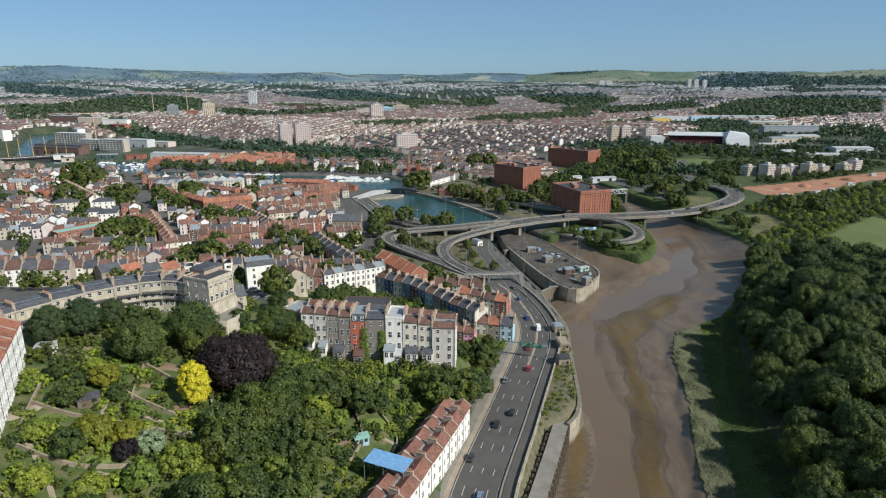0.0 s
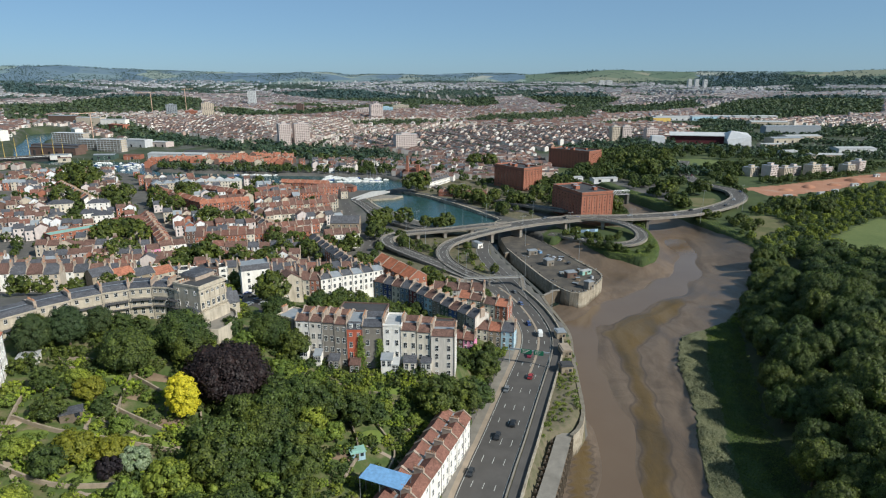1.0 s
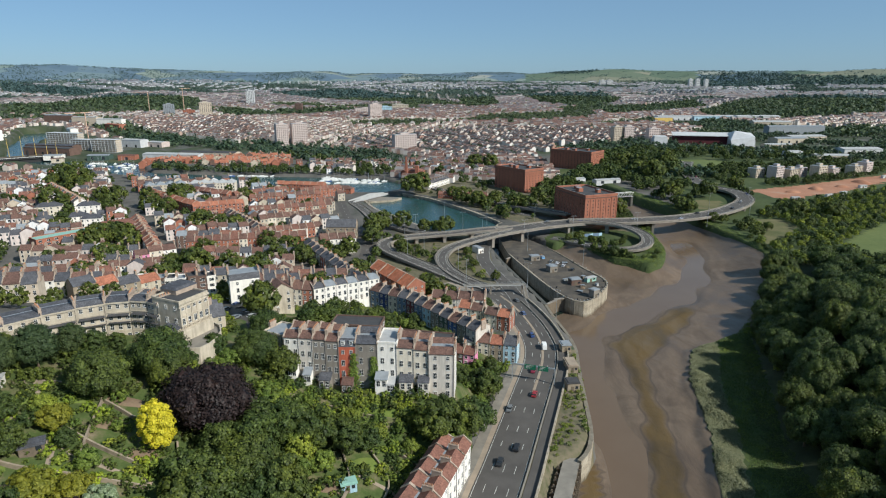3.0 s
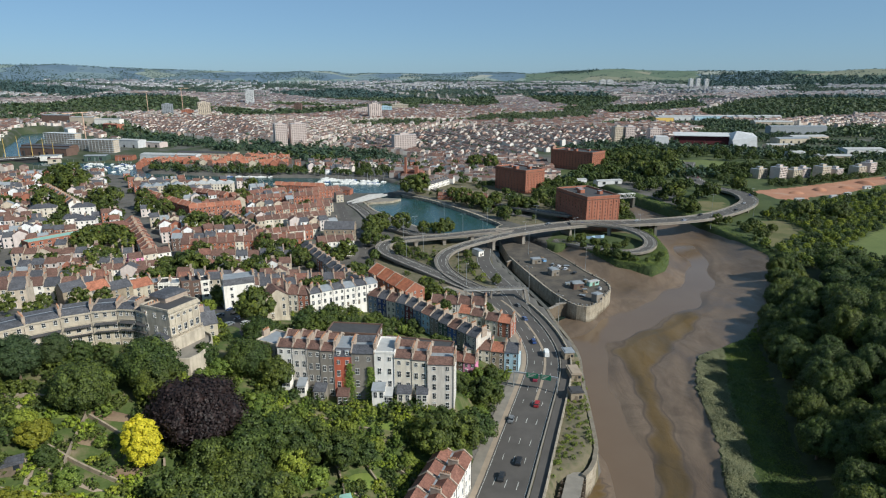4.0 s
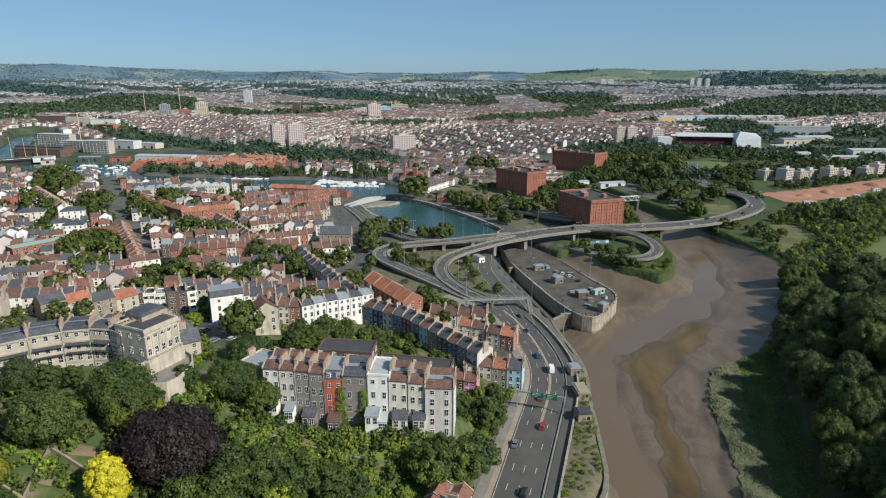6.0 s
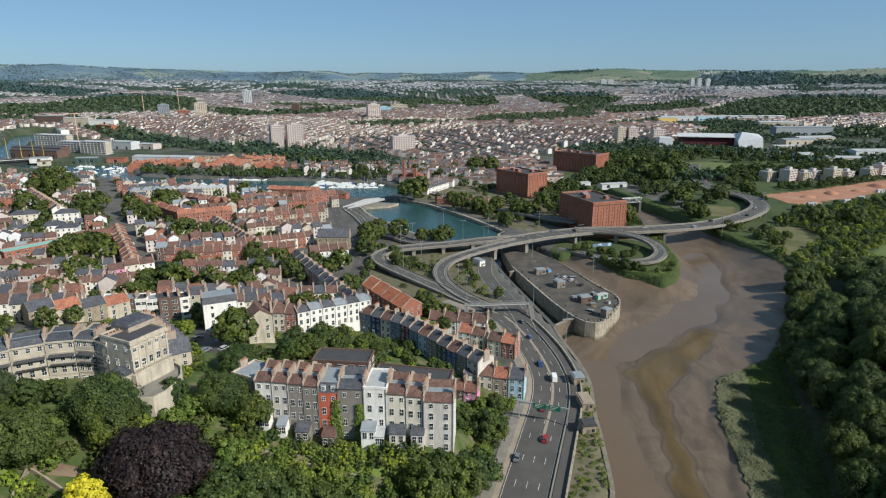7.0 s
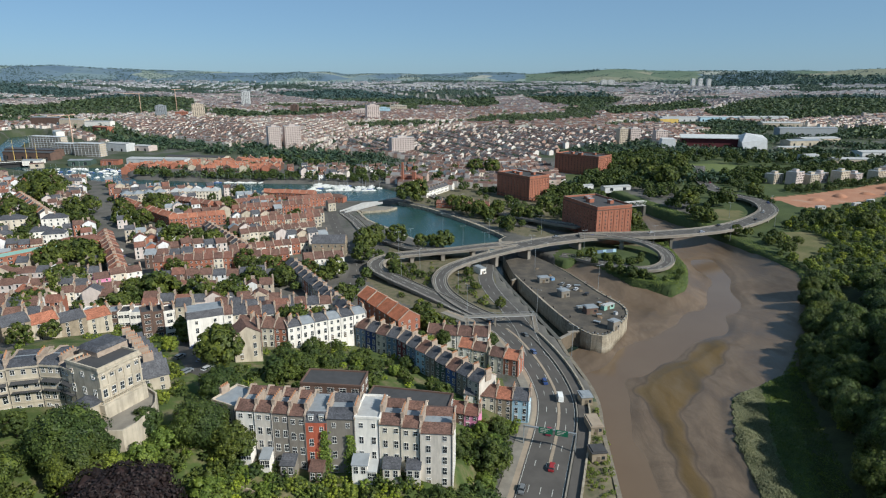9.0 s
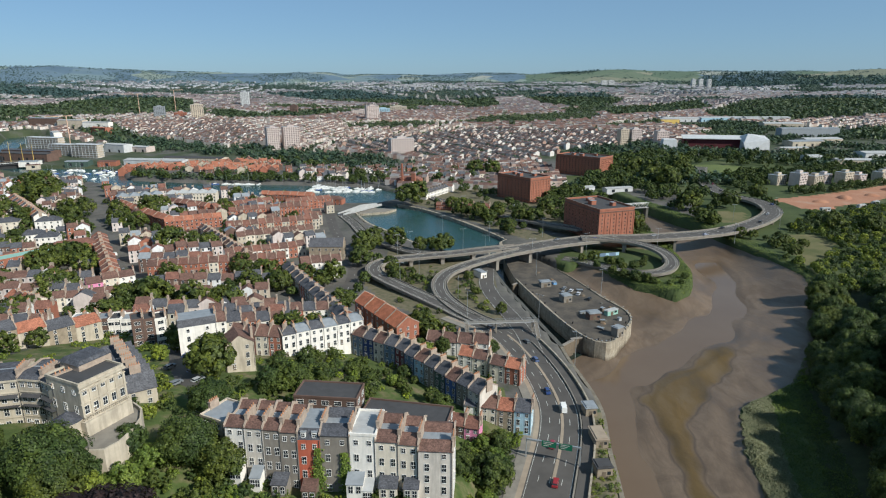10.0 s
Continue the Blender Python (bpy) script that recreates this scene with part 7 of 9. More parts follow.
thicket("verge_bushes", scatter([(86, 446), (102, 414), (113, 397), (130, 381), (146, 402), (156, 428), (160, 470), (146, 440), (130, 402), (112, 412), (100, 440)], 4.2, 0.2, 0.45, 0.22, 0.5, -0.3) + scatter([(205, 400), (199, 384), (173, 335), (143, 292), (150, 290), (182, 332), (215, 392)], 4.5, 0.4, 0.8, 0.6, 0, 1) + scatter([(6, 110), (13, 130), (20, 157), (27, 176), (34, 193), (42, 208), (47, 235), (51, 258), (57, 258), (54, 225), (49, 198), (40, 190), (31, 178), (25, 160), (18, 135), (10, 110)], 1.9, 0.18, 0.5, 0.55, 0, 8), "shrub", "leaflight", "rough green scrub along the banks", 36, 0.5)
HILLSIDE = [(-140, 150), (-140, 214), (-60, 214), (-56, 196), (-20, 196), (2, 190), (8, 200), (24, 240), (6, 240), (-6, 214), (-60, 250), (-150, 240), (-150, 150)]
thicket("slope_bushes", scatter(HILLSIDE, 4.0, 0.5, 1.1, 0.5, 0.2) + scatter([(-125, 150), (-118, 182), (-76, 186), (-50, 196), (-48, 160), (-58, 148), (-80, 168)], 3.4, 0.6, 1.3, 0.75, 0.2), "dshrub", "leaf", "dark green undergrowth of the hillside", 40, 0.6)
thicket("garden_shrubbery", scatter(GARD, 2.7, 0.3, 0.75, 0.42, 0.2) + scatter([(-48, 176), (-48, 195), (-24, 193), (0, 189), (0, 177), (-20, 172)], 2.4, 0.3, 0.8, 0.7, 0.2), "shrub", "leaflight", "crowded light green garden shrubs and hedges", 37, 0.6)
thicket("garden_shrubbery", scatter(GARD, 3.6, 0.35, 0.85, 0.4, 0.2), "dshrub", "leaf", "dark green garden shrubs and hedges", 38, 0.6)
thicket("lime_shrubbery", scatter(GARD, 5.0, 0.4, 1.1, 0.4, 0.2) + scatter([(-48, 176), (-50, 197), (-20, 194), (0, 190), (2, 178), (-25, 174)], 4.6, 0.4, 0.8, 0.6, 0) + scatter([(-60, 262), (-20, 252), (0, 245), (-30, 285)], 7, 0.4, 0.9, 0.6, 0.5), "shrub", "leaflime", "yellow-green garden bushes", 39)
GARD2 = [(-40, 104), (-34, 150), (-22, 172), (-8, 181), (2, 180), (-4, 160), (-12, 140), (-24, 104)]
SLOPE = [(-62, 196), (-50, 184), (-25, 183), (0, 182), (12, 196), (0, 193), (-25, 196), (-50, 199)]
LOOP = [(-36, 440), (-40, 410), (-24, 376), (4, 350), (30, 350), (26, 400), (20, 440)]
for poly, gap in ((GARD2, 3.1), (SLOPE, 2.8), (LOOP, 6.5), ([(-74, 184), (-68, 206), (-62, 216), (-50, 214), (-48, 202), (-58, 190)], 3.0), ([(4, 206), (20, 226), (31, 246), (24, 247), (10, 240), (0, 220)], 2.9), ([(-34, 246), (-10, 250), (6, 244), (0, 232), (-30, 234)], 3.6), ([(-78, 204), (-60, 216), (-56, 232), (-78, 244), (-98, 250), (-90, 226)], 4.2)):
    thicket("low_bushes", scatter(poly, gap, 0.4, 0.95, 0.6, 0.3), "shrub", "leaflight", "light green bushes and rough growth", 46, 0.6)
    thicket("low_bushes", scatter(poly, gap * 1.15, 0.45, 1.0, 0.6, 0.3), "dshrub", "leaf", "dark green bushes and rough growth", 47, 0.6)
thicket("lime_shrubbery", scatter(GARD2, 6.0, 0.35, 0.8, 0.5, 0.3), "shrub", "leaflime", "yellow-green garden bushes", 48, 0.8)
thicket("hilltop_trees", scatter([(-240, 236), (-150, 236), (-140, 300), (-180, 330), (-250, 320)], 11, 0.5, 1.1, 0.6, 1.0), "mid", "leaf", "leafy trees between hilltop streets", 49)
thicket("wood_undergrowth", scatter(WOOD, 3.2, 0.6, 1.2, 0.8, 0.3), "dshrub", "leaf", "dark green undergrowth below the trees", 45, 0.5)
# reeds along the mud, and the rough grass behind them
g = np.random.default_rng(5)


def blades(name, poly, count, mat, label, tall, size, seed):
    gg = np.random.default_rng(seed)
    px, py = [p[0] for p in poly], [p[1] for p in poly]
    x, y = gg.uniform(min(px), max(px), count), gg.uniform(min(py), max(py), count)
    d = inside(poly, x, y) + 0.9 * np.sin(x / 2.0 + y / 3.1) * np.cos(y / 1.7)
    x, y, d = x[d > 0], y[d > 0], d[d > 0]
    z = level(x, y) + gg.uniform(0, 1, x.shape) * tall * (0.55 + 0.45 * np.sin(x / 2.3 + 1.1 * np.sin(y / 2.9))) * np.minimum(1, 0.4 + d / 4)
    me = leaf_mesh(name, M[mat], np.stack([x, y, z], 1), np.tile([0.35, -0.5, 0.5], (len(x), 1)), size, seed)
    tagged(new(name, me), label, "reeds" if "reed" in name else "grass", kind="stuff")


blades("reed_bed", [(75, 144), (82, 170), (86, 188), (94, 209), (98, 229), (102, 249), (112, 272), (124, 290), (131, 291), (124, 270), (116, 251), (109, 229), (103, 206), (96, 185), (90, 165), (84, 144)], 380000, "reed", "grey-green reed bed on the river bank", 1.5, 0.22, 6)
blades("bank_grass", [(86, 149), (95, 181), (102, 204), (108, 227), (115, 250), (122, 270), (132, 292), (150, 298), (142, 270), (130, 243), (119, 211), (111, 180), (103, 149)], 160000, "leafscrub", "rough green grass between reeds and wood", 0.6, 0.22, 7)
gg = np.random.default_rng(17)
bx, by = gg.uniform(70, 225, 420000), gg.uniform(290, 640, 420000)
d = inside(RIVER, bx, by) + 1.2 * np.sin(bx / 2.7 + by / 3.9)
ok = (d > -11) & (d < 1.8) & (bx > np.interp(by, [290, 390, 400], [130, 130, 84])) & (inside(PIER, bx, by) < -3) & (gg.uniform(0, 1, bx.shape) < np.where(bx > 190, 0.35, 0.8))
bx, by = bx[ok], by[ok]
me = leaf_mesh("bank_scrub", M["leafscrub"], np.stack([bx, by, level(bx, by) + gg.uniform(0, 0.7, bx.shape)], 1), np.tile([0.1, -0.3, 0.8], (len(bx), 1)), 0.3, 18)
tagged(new("bank_scrub", me), "rough grass and weeds on the river banks", "grass", kind="stuff")
# ---- the far town ----
g = np.random.default_rng(11)


def in_view(x, y, extra=60):
    return (np.abs(x) < 0.80 * (y + 20) + extra) & (y > 0)


WOODS = [[(-864, 1537), (-815, 1574), (-605, 1277), (-475, 1181), (-373, 1097), (-292, 1085), (-205, 1035), (-71, 960), (-46, 901), (-43, 802), (-103, 814), (-175, 885), (-236, 939), (-300, 985), (-420, 1043), (-535, 1089), (-660, 1252), (-763, 1357)],
         [(-1377, 1982), (-1215, 1893), (-1245, 2182), (-1298, 2509), (-1072, 2449), (-903, 2348), (-727, 1867), (-832, 1792), (-949, 1834), (-1083, 1897), (-1084, 1788), (-1043, 1625), (-1164, 1676)], [(-1141, 1642), (-1014, 1579), (-959, 1654), (-857, 1549), (-803, 1428), (-930, 1512), (-1040, 1496)],
         [(-786, 2825), (-602, 3035), (-402, 3152), (-104, 2678), (34, 2330), (-7, 2209), (-173, 2326), (-404, 2481), (-609, 2603)], [(-711, 1892), (-504, 1870), (-329, 2021), (-246, 1929), (-349, 1757), (-539, 1670)], [(61, 2602), (205, 2674), (196, 2180), (85, 2054)],
         [(346, 2665), (685, 2796), (679, 2419), (493, 2008), (358, 2284)], [(763, 1883), (1009, 2202), (1344, 2459), (1585, 2280), (1166, 1676), (971, 1617), (786, 1562), (723, 1708)], [(504, 2054), (721, 2160), (928, 2344), (834, 2013), (605, 1858), (471, 1787)],
         [(847, 1370), (931, 1337), (815, 1169), (744, 1186)], [(1415, 3704), (1624, 4026), (1858, 4078), (2095, 3849), (2400, 3568), (2449, 3386), (2163, 3116), (1853, 3396), (1518, 3386)], [(701, 4501), (902, 4518), (1081, 4437), (1062, 4355), (836, 4375)],
         [(-2231, 3217), (-2045, 3107), (-1734, 2951), (-1450, 2757), (-1451, 2505), (-1666, 2598), (-1845, 2658)], [(195, 1060), (258, 1089), (355, 1152), (444, 1048), (496, 1002), (541, 956), (509, 872), (454, 901), (400, 964), (340, 964), (292, 872), (251, 839), (223, 818), (234, 901), (257, 989), (187, 968)],
         [(120, 700), (330, 740), (300, 850), (230, 830)]]
DOCKSIDE = [(-670, 860), (-420, 770), (-180, 790), (-190, 960), (-420, 1060), (-560, 1090), (-720, 1240), (-790, 1300), (-800, 1120)]
WORKS = [(480, 880), (760, 880), (900, 1250), (760, 1480), (600, 1640), (500, 1600), (600, 1250), (560, 1130), (400, 1120), (390, 1050), (540, 1020)]


def built_up(x, y):
    """Where the far town has houses."""
    ok = in_view(x, y) & (np.hypot(x, y) < 4150)
    for poly in WOODS + [SITE, LAWN1, LAWN2, HARBOUR, BASIN, RIVER, DOCKSIDE, WORKS]:
        ok &= inside(poly, x, y) < -10
    ok &= ~((x > 140) & (y < 1000)) & ~((x > 60) & (y < 720)) & ~((y < 700) & (x > -60)) & ~((x < -60) & (y < 790)) & ~((y < 650))
    return ok


def field(x, y, s):
    return np.sin(x / s + 1.3 * np.sin(y / (s * 1.7))) * np.cos(y / (s * 0.83) + 0.7 * np.sin(x / (s * 1.2)))


def greenery(x, y):
    """Patches of trees and parks between the streets, more of them further out."""
    d = np.hypot(x, y)
    return field(x, y, 95) * 0.5 + field(x + 900, y - 400, 240) * 0.6 < -0.45 + 0.2 * sstep(1800, 3000, d) + 0.12 * sstep(3000, 4000, d)


seeds = np.stack([g.uniform(-3400, 3400, 190), g.uniform(650, 4200, 190)], 1)
turns = np.where((seeds[:, 1] < 1600) & (seeds[:, 0] < 0), 1.35, np.where(seeds[:, 1] < 1900, 0.12, 0.0)) + g.normal(0, 0.22, 190) + np.where(g.uniform(0, 1, 190) < 0.22, math.pi / 2, 0)
HX, HY, HA, HL, HD = [], [], [], [], []
for (sx, sy), a in zip(seeds, turns):
    if not in_view(np.array([sx]), np.array([sy]), 500)[0]:
        continue
    dist = math.hypot(sx, sy)
    pitch, gap, deep = (5.6, 23.0, 8.0) if dist < 1800 else (7.5, 29.0, 8.5) if dist < 2500 else (15.0, 44.0, 8.5) if dist < 3300 else (17.0, 62.0, 9.0)
    R = 460
    u, v = np.meshgrid(np.arange(-R, R, pitch), np.arange(-R, R, gap))
    u, v = u.ravel(), v.ravel()
    v = v + np.where(np.mod(np.round(v / gap), 2) > 0, -gap * 0.17, 0)
    x, y = sx + u * math.cos(a) - v * math.sin(a), sy + u * math.sin(a) + v * math.cos(a)
    near = np.argmin((x[:, None] - seeds[None, :, 0]) ** 2 + (y[:, None] - seeds[None, :, 1]) ** 2, 1)
    me_ = int(np.argmin((seeds[:, 0] - sx) ** 2 + (seeds[:, 1] - sy) ** 2))
    ok = (near == me_) & built_up(x, y) & (np.mod(u + 40 * np.floor(v / 90), 140) > 13) & ~greenery(x, y) & (g.uniform(0, 1, x.shape) > 0.04 + 0.3 * sstep(2400, 3600, dist))
    HX.append(x[ok]), HY.append(y[ok]), HA.append(np.full(ok.sum(), a)), HL.append(np.full(ok.sum(), pitch)), HD.append(np.full(ok.sum(), deep))
HX, HY, HA, HL, HD = (np.concatenate(q) for q in (HX, HY, HA, HL, HD))
n = len(HX)
HH = g.uniform(5.4, 6.6, n) + np.where(g.uniform(0, 1, n) < 0.06, 3.0, 0.0)
HZ = hill(HX, HY)
loc = np.array([[-.5, -.5, -1], [.5, -.5, -1], [.5, .5, -1], [-.5, .5, -1], [-.5, -.5, 0], [.5, -.5, 0], [.5, .5, 0], [-.5, .5, 0], [-.5, 0, 1], [.5, 0, 1]])
lx, ly = loc[None, :, 0] * HL[:, None] * 0.99, loc[None, :, 1] * HD[:, None]
lz = HZ[:, None] + np.where(loc[None, :, 2] < 0, -2.0, np.where(loc[None, :, 2] > 0, HH[:, None] + HD[:, None] * 0.27, HH[:, None]))
vx, vy = HX[:, None] + lx * np.cos(HA)[:, None] - ly * np.sin(HA)[:, None], HY[:, None] + lx * np.sin(HA)[:, None] + ly * np.cos(HA)[:, None]
verts = np.stack([vx, vy, lz], -1).reshape(-1, 3)
pattern = [[0, 1, 5, 4], [2, 3, 7, 6], [1, 2, 6, 5], [3, 0, 4, 7], [5, 6, 9], [7, 4, 8], [4, 5, 9, 8], [6, 7, 8, 9]]
faces = [[i * 10 + k for k in f] for i in range(n) for f in pattern]
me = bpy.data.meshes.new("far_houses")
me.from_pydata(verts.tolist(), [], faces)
# houses change with distance to the greyed, then the blue haze colours
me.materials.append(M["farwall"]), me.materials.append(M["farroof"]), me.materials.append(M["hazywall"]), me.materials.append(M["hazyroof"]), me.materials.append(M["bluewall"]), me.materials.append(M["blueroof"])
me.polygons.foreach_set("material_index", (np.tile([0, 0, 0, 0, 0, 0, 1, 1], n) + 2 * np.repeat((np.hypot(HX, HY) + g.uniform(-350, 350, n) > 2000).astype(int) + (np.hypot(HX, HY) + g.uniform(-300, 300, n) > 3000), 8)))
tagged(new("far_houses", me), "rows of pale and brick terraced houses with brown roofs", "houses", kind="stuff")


def far_trees(name, xs_, ys_, radius, cards, label, seed, mat="leaffar", size=0.38):
    """Distant trees, each a ragged heap of leaf clumps."""
    gg = np.random.default_rng(seed)
    m = len(xs_)
    z = hill(xs_, ys_)
    r = radius * gg.uniform(0.6, 1.35, m)
    d = gg.normal(0, 1, (m, cards, 3))
    d /= np.linalg.norm(d, axis=2, keepdims=True)
    d[..., 2] = np.abs(d[..., 2])
    P = np.stack([xs_, ys_, z], -1)[:, None, :] + d * (r[:, None, None] * gg.uniform(0.6, 1.05, (m, cards, 1))) * np.array([1, 1, 1.15])
    P[..., 2] += r[:, None] * 0.25
    rep = np.repeat(r, cards)[:, None]
    me = leaf_mesh(name, M[mat], P.reshape(-1, 3), d.reshape(-1, 3), rep * size, seed, tilt=0.3)
    tagged(new(name, me), label, "trees", kind="stuff")


def sown(count, x0, x1, y0, y1, test):
    """Random places of a rectangle that pass a test, clear of water."""
    x, y = g.uniform(x0, x1, count), g.uniform(y0, y1, count)
    ok = in_view(x, y) & test(x, y)
    x, y = x[ok], y[ok]
    ok = np.maximum(np.maximum(inside(HARBOUR, x, y), inside(BASIN, x, y)), inside(RIVER, x, y)) < -6
    return x[ok], y[ok]


def wooded(x, y):
    out = np.zeros(x.shape, bool)
    for poly in WOODS:
        out |= inside(poly, x, y) + 14 * np.sin(x / 23.0) * np.cos(y / 31.0) > 0
    return out


X, Y = sown(60000, -1800, 1800, 740, 2450, lambda x, y: (built_up(x, y) & (greenery(x, y) | (g.uniform(0, 1, x.shape) < 0.28))) & (np.hypot(x, y) < 2400))
mid_ = np.hypot(X, Y) < 1300
far_trees("far_trees", X[mid_], Y[mid_], 4.6, 16, "scattered green trees and copses of the town", 25, "leaffar")
far_trees("far_trees", X[~mid_], Y[~mid_], 5.0, 10, "scattered trees and copses of the far town", 21)
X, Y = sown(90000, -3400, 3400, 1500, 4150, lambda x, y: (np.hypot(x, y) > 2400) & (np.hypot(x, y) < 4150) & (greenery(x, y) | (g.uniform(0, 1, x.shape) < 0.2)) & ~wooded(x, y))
# the blue of these trees is haze in the leaf colour
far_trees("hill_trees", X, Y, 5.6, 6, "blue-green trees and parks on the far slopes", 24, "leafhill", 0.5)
X, Y = sown(150000, -2500, 2500, 700, 4550, wooded)
mid_ = np.hypot(X, Y) < 1300
keep_ = g.uniform(0, 1, X.shape) < np.where(mid_, 1.0, np.where(np.hypot(X, Y) < 2600, 0.75, 0.5))
far_trees("far_wood", X[mid_], Y[mid_], 6.4, 18, "dense green belts of trees beyond the docks", 26, "leaffar", 0.34)
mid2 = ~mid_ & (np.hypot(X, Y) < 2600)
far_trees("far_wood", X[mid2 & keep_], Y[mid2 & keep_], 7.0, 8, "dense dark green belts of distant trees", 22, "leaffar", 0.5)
far_trees("far_wood", X[~mid_ & ~mid2 & keep_], Y[~mid_ & ~mid2 & keep_], 9.0, 6, "dark woods on the far slopes, tinted blue-green with haze", 27, "leafhill", 0.5)
# hedges, copses and woods on the skyline ridge, haze tinted into their leaves
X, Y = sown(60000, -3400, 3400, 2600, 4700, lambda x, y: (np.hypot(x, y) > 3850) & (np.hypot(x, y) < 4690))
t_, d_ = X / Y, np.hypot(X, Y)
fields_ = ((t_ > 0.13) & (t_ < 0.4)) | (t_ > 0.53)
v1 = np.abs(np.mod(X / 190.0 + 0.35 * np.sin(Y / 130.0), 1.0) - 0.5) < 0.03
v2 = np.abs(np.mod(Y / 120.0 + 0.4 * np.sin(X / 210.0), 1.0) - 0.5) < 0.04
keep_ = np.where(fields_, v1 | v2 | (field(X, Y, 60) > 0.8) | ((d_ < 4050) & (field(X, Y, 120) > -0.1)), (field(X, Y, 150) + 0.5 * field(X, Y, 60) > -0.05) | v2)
far_trees("hill_trees", X[keep_], Y[keep_], 4.2, 6, "hedgerows and woods on the skyline hills, tinted with haze", 23, "leafsky", 0.55)


# ---- tower blocks, halls and the stadium ----
def block(x, y, w, d, hh, turn, wall, label, floors, cols, z=None, roofm="lead", category="tower block"):
    t = thing("tower_block" if hh > 20 else "hall", pose(x, y, h(x, y) if z is None else z, 0, 0, turn), label, category)
    b = Build()
    b.box(-w / 2, w / 2, -d / 2, d / 2, -3, hh, M[wall], M[roofm])
    obj("wall", b, t)
    b = Build()
    b.box(-w * 0.2, w * 0.2, -d * 0.2, d * 0.2, hh, hh + 2.5, M[wall], M[roofm])
    obj("roof_house", b, t)
    b = Build()
    for k in range(floors):
        z0 = 1.2 + k * (hh - 1.0) / floors
        for i in range(cols):
            x0 = -w / 2 + (i + 0.25) * w / cols
            b.face([(x0, -d / 2 - 0.05, z0), (x0 + w / cols * 0.5, -d / 2 - 0.05, z0), (x0 + w / cols * 0.5, -d / 2 - 0.05, z0 + 1.4), (x0, -d / 2 - 0.05, z0 + 1.4)], M["glass"])
    if b.f:
        j = obj("window_row", b, t, "rows of dark windows")
        j["kind"] = "stuff"
    return t


for a in ((-277, 1085, 20, 20, 36, 25, "block_pink", "pale pink tower block of flats", 12, 6), (-250, 1098, 26, 18, 36, 25, "block_pink", "pale pink tower block of flats", 12, 7), (-61, 1008, 36, 16, 27, 22, "block_pink", "pale banded tower block of flats", 9, 9),
          (-649, 2143, 26, 22, 46, 10, "farwhite", "tall white tower block of flats", 14, 5), (-622, 1662, 30, 18, 38, 20, "render_grey", "grey tower block of flats", 12, 6), (-175, 1640, 32, 20, 38, 20, "block_pink", "pale tower block of flats", 12, 6), (-212, 1790, 70, 16, 17, 5, "block_pink", "long pale slab of flats", 5, 14),
          (318, 1152, 16, 16, 26, 10, "render_grey", "grey tower block of flats", 8, 5), (338, 1152, 18, 16, 26, 10, "block_pink", "pale tower block of flats", 8, 5), (386, 1156, 22, 14, 22, 10, "block_pink", "pale tower block of flats", 7, 5), (-420, 1850, 20, 16, 26, 0, "brickdark", "brown tower block of flats", 8, 5),
          (-169, 1870, 40, 20, 16, 5, "render_sky", "blue-clad block of offices", 4, 8), (-130, 1940, 50, 18, 18, 5, "bathstone", "cream block of offices", 4, 9), (-735, 1700, 26, 16, 30, 15, "lead", "grey tower block under construction", 9, 6), (-690, 1720, 30, 16, 14, 15, "brick", "brick block of flats", 4, 6),
          (1340, 3440, 20, 18, 44, 0, "farwhite", "white tower block on the far slope", 12, 4), (1378, 3440, 20, 18, 44, 0, "farwhite", "white tower block on the far slope", 12, 4), (1420, 3430, 20, 18, 42, 0, "farwhite", "white tower block on the far slope", 12, 4), (905, 3600, 34, 18, 30, 0, "farwhite", "pale tower block on the far slope", 9, 6), (945, 3600, 34, 18, 30, 0, "farwhite", "pale tower block on the far slope", 9, 6)):
    block(*a)
# ---- vehicles and street furniture ----
def car_parts(kind):
    """Body, glass and wheels of a parked or halted vehicle, nose along +x."""
    b = Build()
    if kind == "car":
        b.solid([(-2.1, -0.85), (2.1, -0.85), (2.1, 0.85), (-2.1, 0.85)], 0.3, 0.85, M["carpaint"], taper=0.97)
        b.solid([(-1.7, -0.78), (0.9, -0.78), (0.9, 0.78), (-1.7, 0.78)], 0.85, 1.42, M["carpaint"], taper=0.8)
        gl = Build()
        gl.solid([(-1.72, -0.79), (0.98, -0.79), (0.98, 0.79), (-1.72, 0.79)], 0.92, 1.3, M["glass"], taper=0.86)
        wheels = (-1.3, 1.3)
    else:
        b.solid([(-2.7, -0.95), (2.7, -0.95), (2.7, 0.95), (-2.7, 0.95)], 0.35, 1.3, M["white"], taper=0.98)
        b.solid([(-2.7, -0.93), (1.7, -0.93), (1.7, 0.93), (-2.7, 0.93)], 1.3, 2.3, M["white"], taper=0.95)
        gl = Build()
        gl.solid([(1.3, -0.9), (1.95, -0.9), (1.95, 0.9), (1.3, 0.9)], 1.3, 2.0, M["glass"], taper=0.9)
        wheels = (-1.7, 1.8)
    w = Build()
    w.solid([(0.33 * math.cos(k * math.pi / 5), 0.33 * math.sin(k * math.pi / 5)) for k in range(10)], -0.1, 0.1, M["black"])
    return b.mesh("body"), gl.mesh("glazing"), w.mesh("wheel"), wheels


CARS = {k: car_parts(k) for k in ("car", "van")}
PROTO = {}


